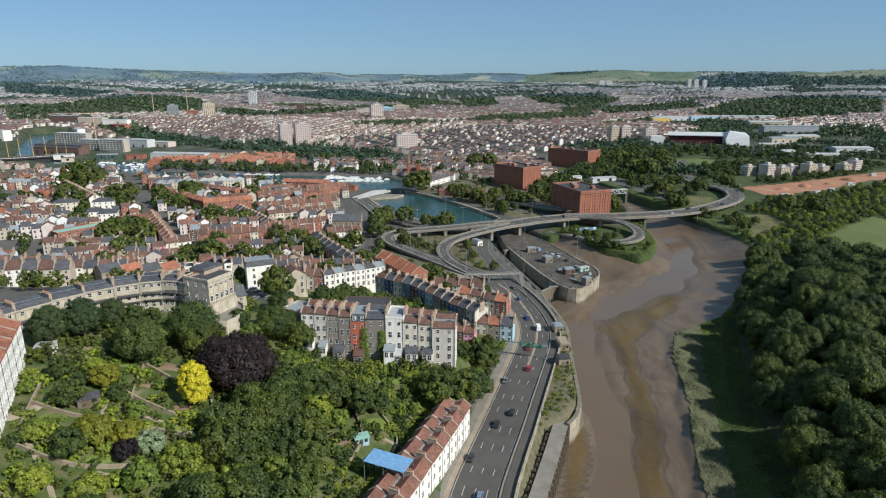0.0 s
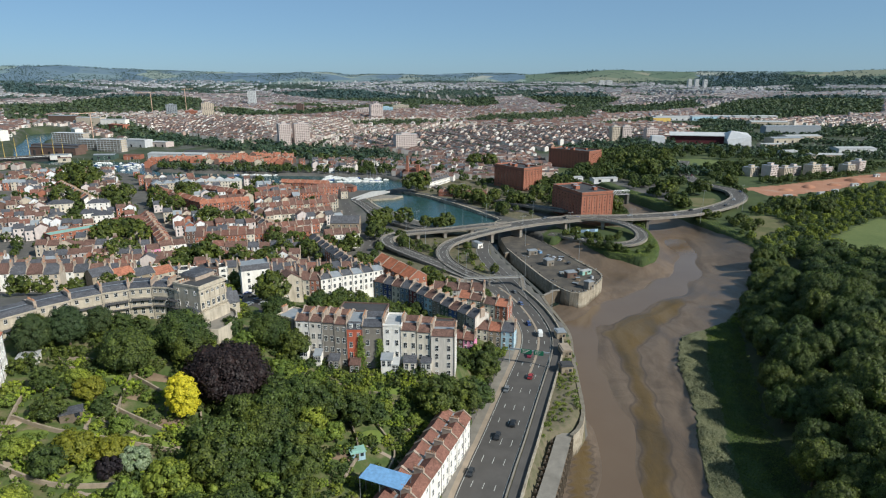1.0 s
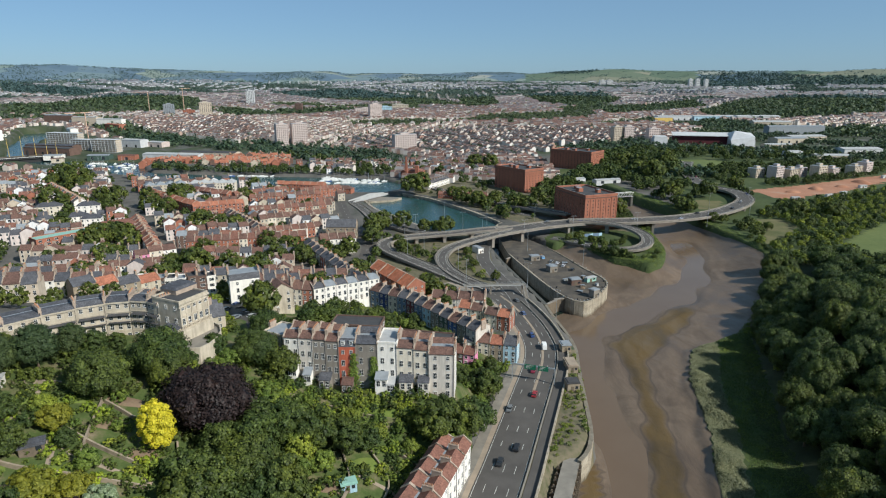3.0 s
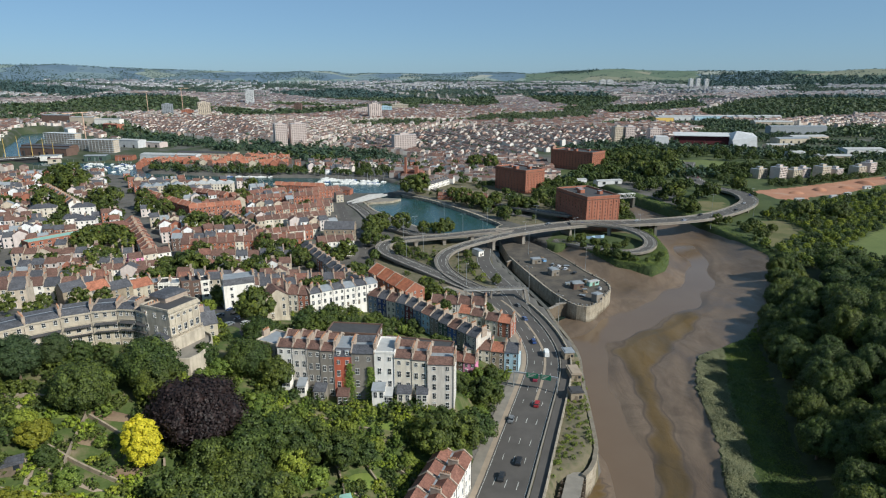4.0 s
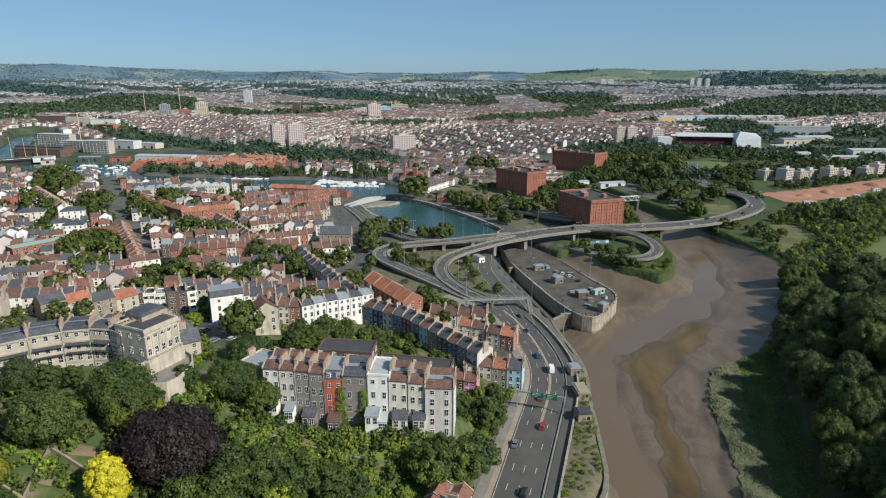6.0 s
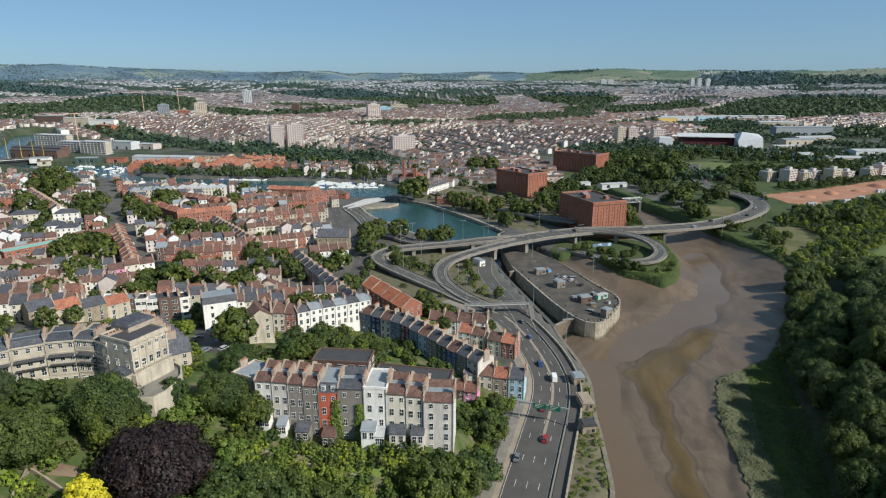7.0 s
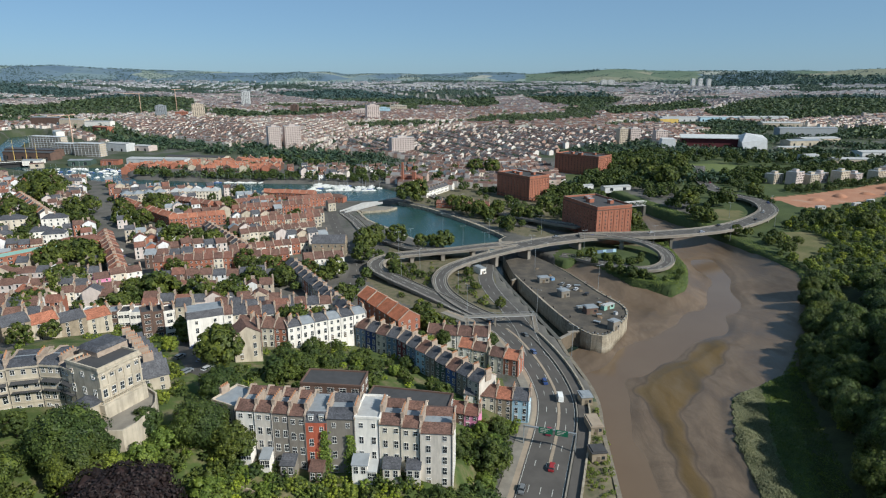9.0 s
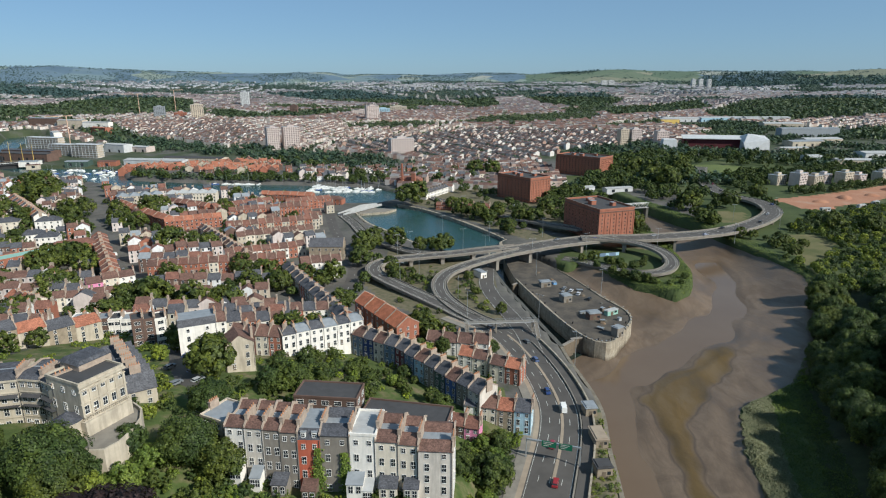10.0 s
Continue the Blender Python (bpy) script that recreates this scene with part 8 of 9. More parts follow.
def vehicle(kind, x, y, z, turn, group="cars on the road"):
    if kind in PROTO:
        return copy_thing(PROTO[kind], pose(x, y, z, 0, 0, turn))
    body, gl, wh, wx = CARS[kind]
    t = thing(kind, pose(x, y, z, 0, 0, turn), "white delivery van on the asphalt" if kind == "van" else "small hatchback car with dark windows on the asphalt", kind, group)
    obj("body", body, t)
    obj("glazing", gl, t, "dark tinted windows")
    for a in wx:
        for s in (-0.82, 0.82):
            obj("wheel", wh, t, at=Matrix.Translation((a, s, 0.33)) @ Matrix.Rotation(math.pi / 2, 4, "X"))
    PROTO[kind] = t
    return t


for x, y, d in ((-98.6, 291, 66), (-90.2, 273.5, 64), (-84.5, 262, 62), (-79.2, 252.4, 60), (-88.6, 256.5, 62), (-73, 241, 58), (-77.4, 236, 58), (-63, 224, 55)):
    vehicle("car", x, y, h(x, y) + 0.45, d)


for k, (x, y) in enumerate(zip(np.linspace(-163, -250, 22), np.interp(np.linspace(-163, -250, 22), [-262, -236, -205, -176, -160], [530, 486, 440, 396, 372]))):
    s = (-3.2, 3.2, -3.2, 3.2, 1.4)[k % 5]
    vehicle("van" if k % 9 == 4 else "car", float(x) + s * 0.84, float(y) + s * 0.54, 0.15, 123 if k % 3 else 303)


def on_line(line, k, side, kind="car", lift=0.08):
    i = min(int(k * (len(line) - 1)), len(line) - 2)
    q, d = offset(line, side)[i], line[i + 1] - line[i]
    vehicle(kind, q.x, q.y, q.z + lift, math.degrees(math.atan2(d.y, d.x)) + (180 if side < 0 else 0))


for k, s, kd in ((0.34, -1.7, "car"), (0.37, 1.7, "car"), (0.42, -5.0, "car"), (0.47, -1.7, "car"), (0.5, 1.7, "car"), (0.56, -5.0, "car"), (0.6, 1.7, "car"), (0.66, -1.7, "car"), (0.72, 1.7, "van"), (0.76, -1.7, "car"), (0.83, 1.7, "car"), (0.88, 5.0, "car"), (0.93, -1.7, "car")):
    on_line(line_main, k, s, kd)
for k, s in ((0.08, -5), (0.12, 2), (0.2, -2), (0.26, 5), (0.31, -5), (0.38, 2), (0.44, -2), (0.52, 5), (0.6, -5), (0.66, 2), (0.7, -2), (0.75, 5)):
    on_line(line_bridge, k, s, "car", 0.03)
# parked cars
for x, y, a in ((70, 395, 60), (73, 391, 60), (76, 386, 60), (80, 378, 60), (66, 405, 100), (-168, 375, 55), (-172, 384, 55), (-182, 398, 57), (-190, 412, 57), (-199, 424, 57), (-208, 440, 57), (-217, 452, 57), (-226, 467, 57), (56, 545, 30), (60, 548, 30), (64, 551, 30), (68, 545, 30), (50, 542, 30), (46, 548, 30), (-62, 214, 10), (-100, 244, 60), (-97, 249, 60)):
    vehicle("car", x, y, -0.88 if 60 < x < 90 and y < 410 else h(x, y) + 0.1, a)


def lamp_post(x, y, hh=11.0, z=None):
    if "lamp" in PROTO:
        return copy_thing(PROTO["lamp"], pose(x, y, 0 if z is None else z, 0, 0, rnd.uniform(0, 180)))
    t = thing("street_lamp", pose(x, y, 0 if z is None else z), "tall grey steel street lamp with two arms", "street lamp", "street lamps")
    b = Build()
    b.solid([(0.16 * math.cos(k * math.pi / 3), 0.16 * math.sin(k * math.pi / 3)) for k in range(6)], -1, hh, M["metal"], taper=0.55)
    obj("pole", b, t)
    for s in (-1, 1):
        b = Build()
        b.solid([(0, -0.05), (s * 1.8, -0.05), (s * 1.8, 0.05), (0, 0.05)][::s], hh - 0.2, hh - 0.05, M["metal"])
        arm = obj("arm", b, t)
        b = Build()
        b.box(s * 1.8 - 0.4, s * 1.8 + 0.4, -0.18, 0.18, hh - 0.25, hh - 0.05, M["leadpale"], taper=0.8)
        obj("lamp_head", b, arm)
    PROTO["lamp"] = t
    return t


for x, y in ((-22, 398), (10, 372), (14, 352), (48, 345), (-12, 418), (30, 460), (-28, 462), (-50, 486), (16, 478), (60, 452), (98, 465), (150, 478), (210, 492), (262, 530), (290, 590), (76, 510), (60, 560), (20, 600), (-20, 470), (56, 300), (58, 420), (88, 385), (240, 560), (36, 500), (2, 520)):
    lamp_post(x, y, 14.0)

# sign gantry over the road
t = thing("sign_gantry", pose(0, 0, 0), "green road sign panels on a grey steel gantry", "road sign")
for x, y in ((27.5, 236), (43, 231)):
    b = Build()
    b.box(x - 0.18, x + 0.18, y - 0.18, y + 0.18, -0.5, 6.6, M["metal"])
    obj("post", b, t)
b = Build()
b.solid([(27.5, 235.7), (43, 230.7), (43, 231.3), (27.5, 236.3)], 6.2, 6.7, M["metal"])
obj("beam", b, t)
signm = plain("green_sign", (0.02, 0.16, 0.09), 0.5, 0, 1.0, 0.1)
for a, c in ((0.28, 0.55), (0.6, 0.84)):
    p, q = Vector((27.5, 235.5, 0)).lerp(Vector((43, 230.5, 0)), a), Vector((27.5, 235.5, 0)).lerp(Vector((43, 230.5, 0)), c)
    b = Build()
    b.solid([(p.x, p.y - 0.1), (q.x, q.y - 0.1), (q.x, q.y), (p.x, p.y)], 5.2, 7.2, signm)
    pn = obj("sign_panel", b, t, "green panel with white lettering bars")
    for k in range(3):
        b = Build()
        i, j = p.lerp(q, 0.12), p.lerp(q, 0.8 - 0.15 * k)
        b.solid([(i.x, i.y - 0.14), (j.x, j.y - 0.14), (j.x, j.y - 0.1), (i.x, i.y - 0.1)], 6.7 - 0.55 * k, 6.9 - 0.55 * k, M["marking"])
        obj("lettering_bar", b, pn)

# ---- garden walls, paths and sheds ----
def garden_wall(pts, hh=1.1, mat="rubble", label="old rubble-stone garden wall", name="garden_wall"):
    line = [Vector((q.x, q.y, h(q.x, q.y))) for q in smooth_line([(x, y, 0) for x, y in pts], 2.0)]
    b = Build()
    ribbon(b, line, 0.22, 0.22, hh, -0.8, M[mat])
    return tagged(obj(name, b), label, "wall", "garden walls")


for pts in (((-112, 166), (-100, 168), (-88, 164), (-78, 160)), ((-106, 150), (-94, 152), (-82, 148), (-72, 146)), ((-104, 138), (-92, 136), (-78, 138), (-66, 140)), ((-98, 122), (-84, 120), (-70, 126), (-58, 130)), ((-94, 108), (-80, 106), (-64, 112)),
            ((-108, 150), (-104, 138), (-98, 122)), ((-88, 164), (-84, 148), (-80, 138)), ((-66, 156), (-62, 146), (-60, 134)), ((-46, 188), (-32, 187), (-20, 186)), ((-28, 172), (-24, 160), (-26, 148)), ((-20, 174), (-14, 164), (-16, 152)), ((-12, 176), (-4, 172))):
    garden_wall(pts)
for pts in (((-110, 168), (-98, 158), (-90, 146), (-84, 130)), ((-92, 146), (-80, 143), (-66, 142)), ((-96, 124), (-84, 112), (-74, 98)), ((-22, 164), (-12, 160), (-8, 150))):
    line = [Vector((q.x, q.y, h(q.x, q.y))) for q in smooth_line([(x, y, 0) for x, y in pts], 2.0)]
    b = Build()
    ribbon(b, line, 0.6, 0.6, 0.12, -0.5, M["bikelane"])
    tagged(obj("garden_path", b), "sandy earth garden path", "path", kind="structure")
for x, y, w, d, a, wl, rf, lab in ((-24, 158, 4, 3, 20, "render_sky", "copper", "small blue garden shed"), (-92, 142, 5, 3.5, 30, "timber", "slate", "dark-roofed timber garden shed"), (-88, 124, 3, 2.4, 15, "timber", "lead", "small timber garden shed"), (-116, 164, 5, 4, 20, "render_white", "leadpale", "small white garden studio building"), (-72, 134, 3, 2.5, 40, "timber", "felt", "felt-roofed timber garden shed")):
    hut(x, y, h(x, y), w, d, 2.2, a, M[wl], M[rf], lab, "garden_shed")
def bed(x, y, rx, ry, turn, mat, label, name="garden_bed"):
    """An uneven patch of bare earth or grass that follows the slope."""
    gg = random.Random(int(x * 3 - y))
    n_, c_, s_ = 16, math.cos(radians(turn)), math.sin(radians(turn))
    rings = []
    for k in (1.0, 0.66, 0.33):
        rings.append([])
        for j in range(n_):
            a, q = j * 2 * math.pi / n_, k * gg.uniform(0.82, 1.15)
            u, v = rx * q * math.cos(a), ry * q * math.sin(a)
            px, py = x + u * c_ - v * s_, y + u * s_ + v * c_
            rings[-1].append((px, py, h(px, py) + (0.32 if k < 1 else -0.1)))
    b = Build()
    b.v = [p for r_ in rings for p in r_] + [(x, y, h(x, y) + 0.36)]
    for k in range(2):
        b.f += [(k * n_ + j, k * n_ + (j + 1) % n_, (k + 1) * n_ + (j + 1) % n_, (k + 1) * n_ + j) for j in range(n_)]
    b.f += [(2 * n_ + j, 2 * n_ + (j + 1) % n_, 3 * n_) for j in range(n_)]
    b.m = [b.mi(M[mat])] * len(b.f)
    tagged(obj(name, b, smooth=True), label, "garden", kind="structure")


for x, y, rx, ry, a, mt, lab in ((-83.8, 166, 7, 2.4, 5, "soil", "bare brown earth terrace below the trees"), (-83, 156.5, 5, 2.6, 15, "soil", "dug brown garden bed"), (-72, 149.6, 4.5, 2.4, 20, "soil", "dug brown garden bed"), (-91.2, 128.8, 4, 2.2, 40, "soil", "dug brown garden bed"), (-103.8, 134.3, 5, 2.4, 60, "bikelane", "sandy garden terrace"), (-78, 118.1, 4.6, 2.4, 50, "bikelane", "sandy garden path end"), (-106, 158, 6, 3.2, 20, "gardenlawn", "small mown garden lawn"),
                                 (-97, 163, 7, 2.6, 8, "gardenlawn", "narrow mown garden lawn"), (-97, 133, 4.4, 2.6, 30, "gardenlawn", "small mown garden lawn"), (-86, 137, 4.4, 2.6, 10, "gardenlawn", "small mown garden lawn"), (-80, 125, 4, 2.2, 30, "gardenlawn", "small mown garden lawn"), (-72, 141, 5, 2.4, 10, "gardenlawn", "small mown garden lawn"), (-21, 168, 6, 3, 40, "gardenlawn", "sloping mown lawn behind the riverside houses"), (-27.5, 157, 4.2, 2.8, 30, "soil", "bare earth round a garden shed"), (-20, 151, 3.4, 2.6, 60, "bikelane", "sandy garden patio"), (-17, 188.3, 6, 1.6, 0, "gardenlawn", "narrow lawn terrace below the houses")):
    bed(x, y, rx, ry, a, mt, lab)
# garden parasol on the patio
t = thing("parasol", pose(-20, 150.5, h(-20, 150.5)), "blue and white garden parasol on a patio", "parasol")
b = Build()
b.box(-0.04, 0.04, -0.04, 0.04, 0, 2.5, M["white"])
obj("pole", b, t)
for k in range(8):
    b = Build()
    a0, a1 = k * math.pi / 4, (k + 1) * math.pi / 4
    b.face([(1.5 * math.cos(a0), 1.5 * math.sin(a0), 2.0), (1.5 * math.cos(a1), 1.5 * math.sin(a1), 2.0), (0, 0, 2.6)], M["render_blue"] if k % 2 else M["white"])
    obj("canopy_panel", b, t)
# lean-tos and porches in front of the tall terrace
for x, w, hh, wm, rm, lab in ((-46.5, 2.6, 4.6, "render_white", "lead", "white lean-to extension"), (-42, 2.4, 3.8, "render_white", "lead", "pale rear extension"), (-36.5, 3.6, 3.4, "render_dark", "slate", "slate-roofed lean-to"), (-29.5, 3.4, 3.0, "timber", "tile_brown", "brown timber-framed glazed garden room"), (-18.6, 3.8, 5.2, "render_white", "lead", "white two-storey glazed porch"), (-15.6, 2.2, 3.4, "render_white", "leadpale", "white conservatory"), (-10.8, 4.2, 4.2, "render_cream", "slate", "cream grey-roofed garden extension"), (-5.4, 3.4, 4.6, "render_stone", "slate", "pale stone extension")):
    y = 198.6 - 0.045 * (x + 50)
    z = h(x, y - 2)
    t = thing("extension", pose(x, y - 1.6, z, 0, 0, -3), lab + " at the foot of the terrace", "extension", "rear extensions")
    b = Build()
    b.box(-w / 2, w / 2, -1.6, 1.7, -3, hh, M[wm])
    obj("wall", b, t)
    b = Build()
    b.solid([(-w / 2 - 0.2, -1.85), (w / 2 + 0.2, -1.85), (w / 2 + 0.2, 1.7), (-w / 2 - 0.2, 1.7)], [hh - 0.1, hh - 0.1, hh + 1.1, hh + 1.1], [hh + 0.05, hh + 0.05, hh + 1.25, hh + 1.25], M[rm])
    obj("roof", b, t)
    for k in range(2):
        obj("window", WIN["tall"], t, at=Matrix.Translation(((k - 0.5) * w * 0.48, -1.6, hh - 2.4)))
# ivy on two fronts
for x, wv, z0, z1 in ((-27.6, 1.6, 17, 28.5), (-21.2, 1.5, 17, 27.5)):
    gg = np.random.default_rng(int(-x * 10))
    n = 900
    pz = gg.uniform(z0, z1, n)
    wd = wv * (1.1 - 0.6 * (pz - z0) / (z1 - z0))
    px = x + gg.normal(0, 1, n) * wd * 0.55
    pp = np.stack([px, 197.9 - 0.045 * (px + 25) - gg.uniform(0.05, 0.6, n), pz], 1)
    me = leaf_mesh("climbing_ivy", M["leaflight"], pp, np.tile([0.1, -1.0, 0.35], (n, 1)), 0.26, 5)
    tagged(new("climbing_ivy", me), "light green ivy climbing a house front", "ivy", "wall climbers")
# pavilion details: cornice, balcony and pediment, and its bow
t = thing("pavilion_trim", pose(-79.2, 194.6, 38.0, 0, 0, math.degrees(math.atan2(10.2, 4.8))), "moulded stone cornice, balcony and pediment of the pavilion", "trim", kind="structure")
PW = math.hypot(4.8, 10.2)
for z, o, hh in ((8.0, 0.5, 0.55), (6.9, 0.22, 0.25), (3.9, 0.2, 0.2), (-0.1, 0.75, 0.3)):
    b = Build()
    b.box(-0.3, PW + 0.3, -o, 0.02, z, z + hh, M["bathstone"])
    obj("cornice", b, t)
for k in range(23):
    b = Build()
    b.box(k * PW / 22 - 0.06, k * PW / 22 + 0.06, -0.7, -0.55, 0.2, 0.95, M["bathstone"])
    obj("baluster", b, t)
b = Build()
b.box(-0.3, PW + 0.3, -0.72, -0.52, 0.95, 1.1, M["bathstone"])
obj("balcony_rail", b, t)
b = Build()
b.v = [(2.6, -0.4, 7.15), (PW - 2.6, -0.4, 7.15), (PW / 2, -0.4, 8.0), (2.6, -0.05, 7.15), (PW - 2.6, -0.05, 7.15), (PW / 2, -0.05, 8.0)]
b.f = [(0, 1, 2), (0, 3, 4, 1), (1, 4, 5, 2), (2, 5, 3, 0)]
b.m = [b.mi(M["bathstone"])] * 4
obj("pediment", b, t)
for k in range(6):
    b = Build()
    x0 = k * (PW - 0.5) / 5
    b.box(x0, x0 + 0.5, -0.16, 0.0, 0.2, 6.9, M["bathstone"])
    obj("pilaster", b, t)
t = thing("garden_bow", pose(-82.6, 194.2, 33.0), "round stone garden bow with a slate cone roof", "bay")
b = Build()
ring = [(3.0 * math.cos(k * math.pi / 8), 3.0 * math.sin(k * math.pi / 8)) for k in range(16)]
b.solid(ring, -4, 5.6, M["bathstone"])
b.solid([(x * 1.07, y * 1.07) for x, y in ring], 5.3, 5.6, M["bathstone"])
obj("wall", b, t)
b = Build()
b.solid([(x * 1.1, y * 1.1) for x, y in ring], 5.6, 7.4, M["slate"], taper=0.12)
obj("roof", b, t)
for a in (-110, -75, -40):
    obj("window", WIN["tall"], t, at=Matrix.Rotation(radians(a + 90), 4, "Z") @ Matrix.Translation((0, -3.0, 1.6)))
t = thing("roof_attic", pose(-84, 206.5, 46.0, 0, 0, 65), "raised dark slate attic behind the pavilion parapet", "attic")
b = Build()
b.box(-4.2, 4.2, -3.4, 3.4, -4, 2.2, M["chimney"])
obj("wall", b, t)
b = Build()
b.box(-4.4, 4.4, -3.6, 3.6, 2.2, 3.0, M["slate"], taper=0.8)
obj("roof", b, t)
# porches and iron balconies along the crescent
for i, (a, c) in enumerate(zip(ARC, ARC[1:])):
    d = Vector((c[0] - a[0], c[1] - a[1], 0))
    z0 = (30.2, 30.2, 30.6, 30.8, 31, 31.2, 31.4, 31.4)[i]
    t = thing("front_trim", pose(a[0], a[1], z0, 0, 0, math.degrees(math.atan2(d.y, d.x))), "moulded stone bands and canopied balcony on a crescent front", "trim", "crescent trims", kind="structure")
    for z, o, hh in ((12.9, 0.4, 0.5), (9.9, 0.18, 0.22), (3.5, 0.14, 0.2)):
        b = Build()
        b.box(0, d.length, -o, 0.02, z, z + hh, M["bathstone"])
        obj("string_course", b, t)
    b = Build()
    b.box(0.5, d.length - 0.5, -1.0, 0.0, 6.6, 6.75, M["felt"])
    b.solid([(0.5, -1.0), (d.length - 0.5, -1.0), (d.length - 0.5, 0), (0.5, 0)], [9.0, 9.0, 9.5, 9.5], [9.06, 9.06, 9.56, 9.56], M["felt"])
    obj("balcony_canopy", b, t, "grey tent-roofed iron balcony")

# ---- the harbour side ----
def hall(x, y, w, d, hh, turn, wall, roofm, label, pitch=0.14):
    """A low shed or warehouse with a shallow roof and doors."""
    t = thing("shed", pose(x, y, h(x, y), 0, 0, turn), label, "shed", "sheds")
    FOOT.append((x, y, math.cos(radians(turn)), math.sin(radians(turn)), w / 2, d / 2))
    b = Build()
    rz = hh + d * pitch / 2
    b.v = [(-w / 2, -d / 2, -2), (w / 2, -d / 2, -2), (w / 2, d / 2, -2), (-w / 2, d / 2, -2), (-w / 2, -d / 2, hh), (w / 2, -d / 2, hh), (w / 2, d / 2, hh), (-w / 2, d / 2, hh), (w / 2, 0, rz), (-w / 2, 0, rz)]
    b.f = [(0, 1, 5, 4), (1, 2, 6, 8, 5), (2, 3, 7, 6), (3, 0, 4, 9, 7)]
    b.m = [b.mi(M[wall])] * 4
    obj("wall", b, t)
    b = Build()
    b.v = [(-w / 2 - 0.4, -d / 2 - 0.4, hh), (w / 2 + 0.4, -d / 2 - 0.4, hh), (w / 2 + 0.4, 0, rz + 0.15), (-w / 2 - 0.4, 0, rz + 0.15), (w / 2 + 0.4, d / 2 + 0.4, hh), (-w / 2 - 0.4, d / 2 + 0.4, hh)]
    b.f = [(0, 1, 2, 3), (3, 2, 4, 5)]
    b.m = [b.mi(M[roofm])] * 2
    obj("roof", b, t)
    for k in range(max(1, int(w / 14))):
        bb = Build()
        x0 = -w / 2 + (k + 0.5) * w / max(1, int(w / 14))
        bb.box(x0 - 1.8, x0 + 1.8, -d / 2 - 0.08, -d / 2, 0, min(4.0, hh - 1), M["glass"])
        obj("door", bb, t)
    return t


for a in ((-387, 905, 84, 22, 8, -8, "farwhite", "leadpale", "long white-roofed dockside shed"), (-350, 945, 90, 20, 6, -10, "render_grey", "felt", "dark-roofed works shed"), (-492, 902, 30, 16, 6, 5, "render_green", "lead", "dark green boat shed with a grey roof"), (-452, 903, 24, 14, 6, 5, "brick", "tile_red", "red-roofed harbour workshop"),
          (-592, 952, 84, 20, 10, -14, "brickdark", "felt", "long dark dock museum shed"), (-610, 985, 90, 18, 10, -14, "brickdark", "slate", "dark slate-roofed dock museum shed"), (-512, 1048, 40, 18, 12, -20, "farwhite", "leadpale", "white works building with a pale roof"), (-475, 1052, 30, 18, 8, -20, "block_pink", "leadpale", "pale works building by the trees"), (-560, 905, 24, 14, 5, 10, "render_white", "lead", "white boatyard shed"), (-540, 880, 16, 10, 4, 30, "bathstone", "tile_brown", "small boatyard cottage"),
          (-870, 1440, 70, 18, 20, -8, "brickdark", "lead", "tall brick quayside warehouse"), (-800, 1420, 60, 18, 18, -8, "render_grey", "leadpale", "grey quayside offices"), (-735, 1400, 60, 16, 16, -8, "render_white", "leadpale", "white quayside flats"), (-690, 1330, 50, 16, 12, -30, "brick", "tile_orange", "orange-roofed quayside flats"), (-740, 1260, 40, 14, 9, -50, "render_white", "leadpale", "white quayside terrace"), (-800, 1120, 30, 16, 18, -20, "render_white", "leadpale", "white waterside flats"), (-690, 930, 40, 14, 14, -40, "render_grey", "lead", "grey waterside flats"),
          (536, 1540, 44, 20, 11, 4, "render_ochre", "leadpale", "yellow-fronted warehouse"), (600, 1600, 120, 30, 9, 3, "farwhite", "leadpale", "long pale warehouse with a white roof"), (690, 1600, 120, 30, 9, 3, "render_sky", "leadpale", "pale blue warehouse with a white roof"), (790, 1590, 110, 26, 9, 3, "farwhite", "leadpale", "long low pale warehouse"), (748, 1440, 80, 34, 8, -8, "render_grey", "leadpale", "grey works building with a pale roof"), (700, 1255, 110, 22, 15, 0, "lead", "lead", "grey steel-framed hall under construction"),
          (516, 925, 22, 16, 9, 18, "farwhite", "leadpale", "white warehouse by the trees"), (560, 905, 46, 22, 6, -6, "render_grey", "leadpale", "low white-roofed warehouse"), (635, 960, 60, 26, 8, 3, "farwhite", "leadpale", "white warehouse by the trees"), (556, 1045, 46, 20, 5, 6, "render_grey", "leadpale", "low pale warehouse by the stadium"), (610, 1110, 60, 26, 8, 10, "bathstone", "lead", "cream warehouse with a grey roof"), (660, 1150, 70, 30, 7, 10, "render_grey", "leadpale", "grey warehouse"), 
          (150, 700, 18, 10, 5, 20, "farwhite", "leadpale", "small white building among trees"), (184, 700, 30, 10, 4, 15, "farwhite", "leadpale", "low white building among trees"), (-10, 800, 60, 14, 5, 25, "render_grey", "lead", "grey railway shed"), (60, 860, 70, 16, 6, 28, "brickdark", "lead", "long brown works shed")):
    hall(*a[:-1], a[-1] + (" with a flat pale roof" if len(a[-1].split()) < 4 else ""))
# trees along the water and between the orange-roofed houses
X, Y = sown(1500, -430, -150, 760, 930, lambda x, y: (inside(DOCKSIDE, x, y) > -40) & ((field(x, y, 16) > 0.35) | (np.interp(x, [-400, -260, -148], [812, 785, 772]) > y)) & ~taken(x, y, 2.0))
far_trees("far_wood", X, Y, 4.0, 16, "green trees along the quay and between houses", 28, "leaffar", 0.34)
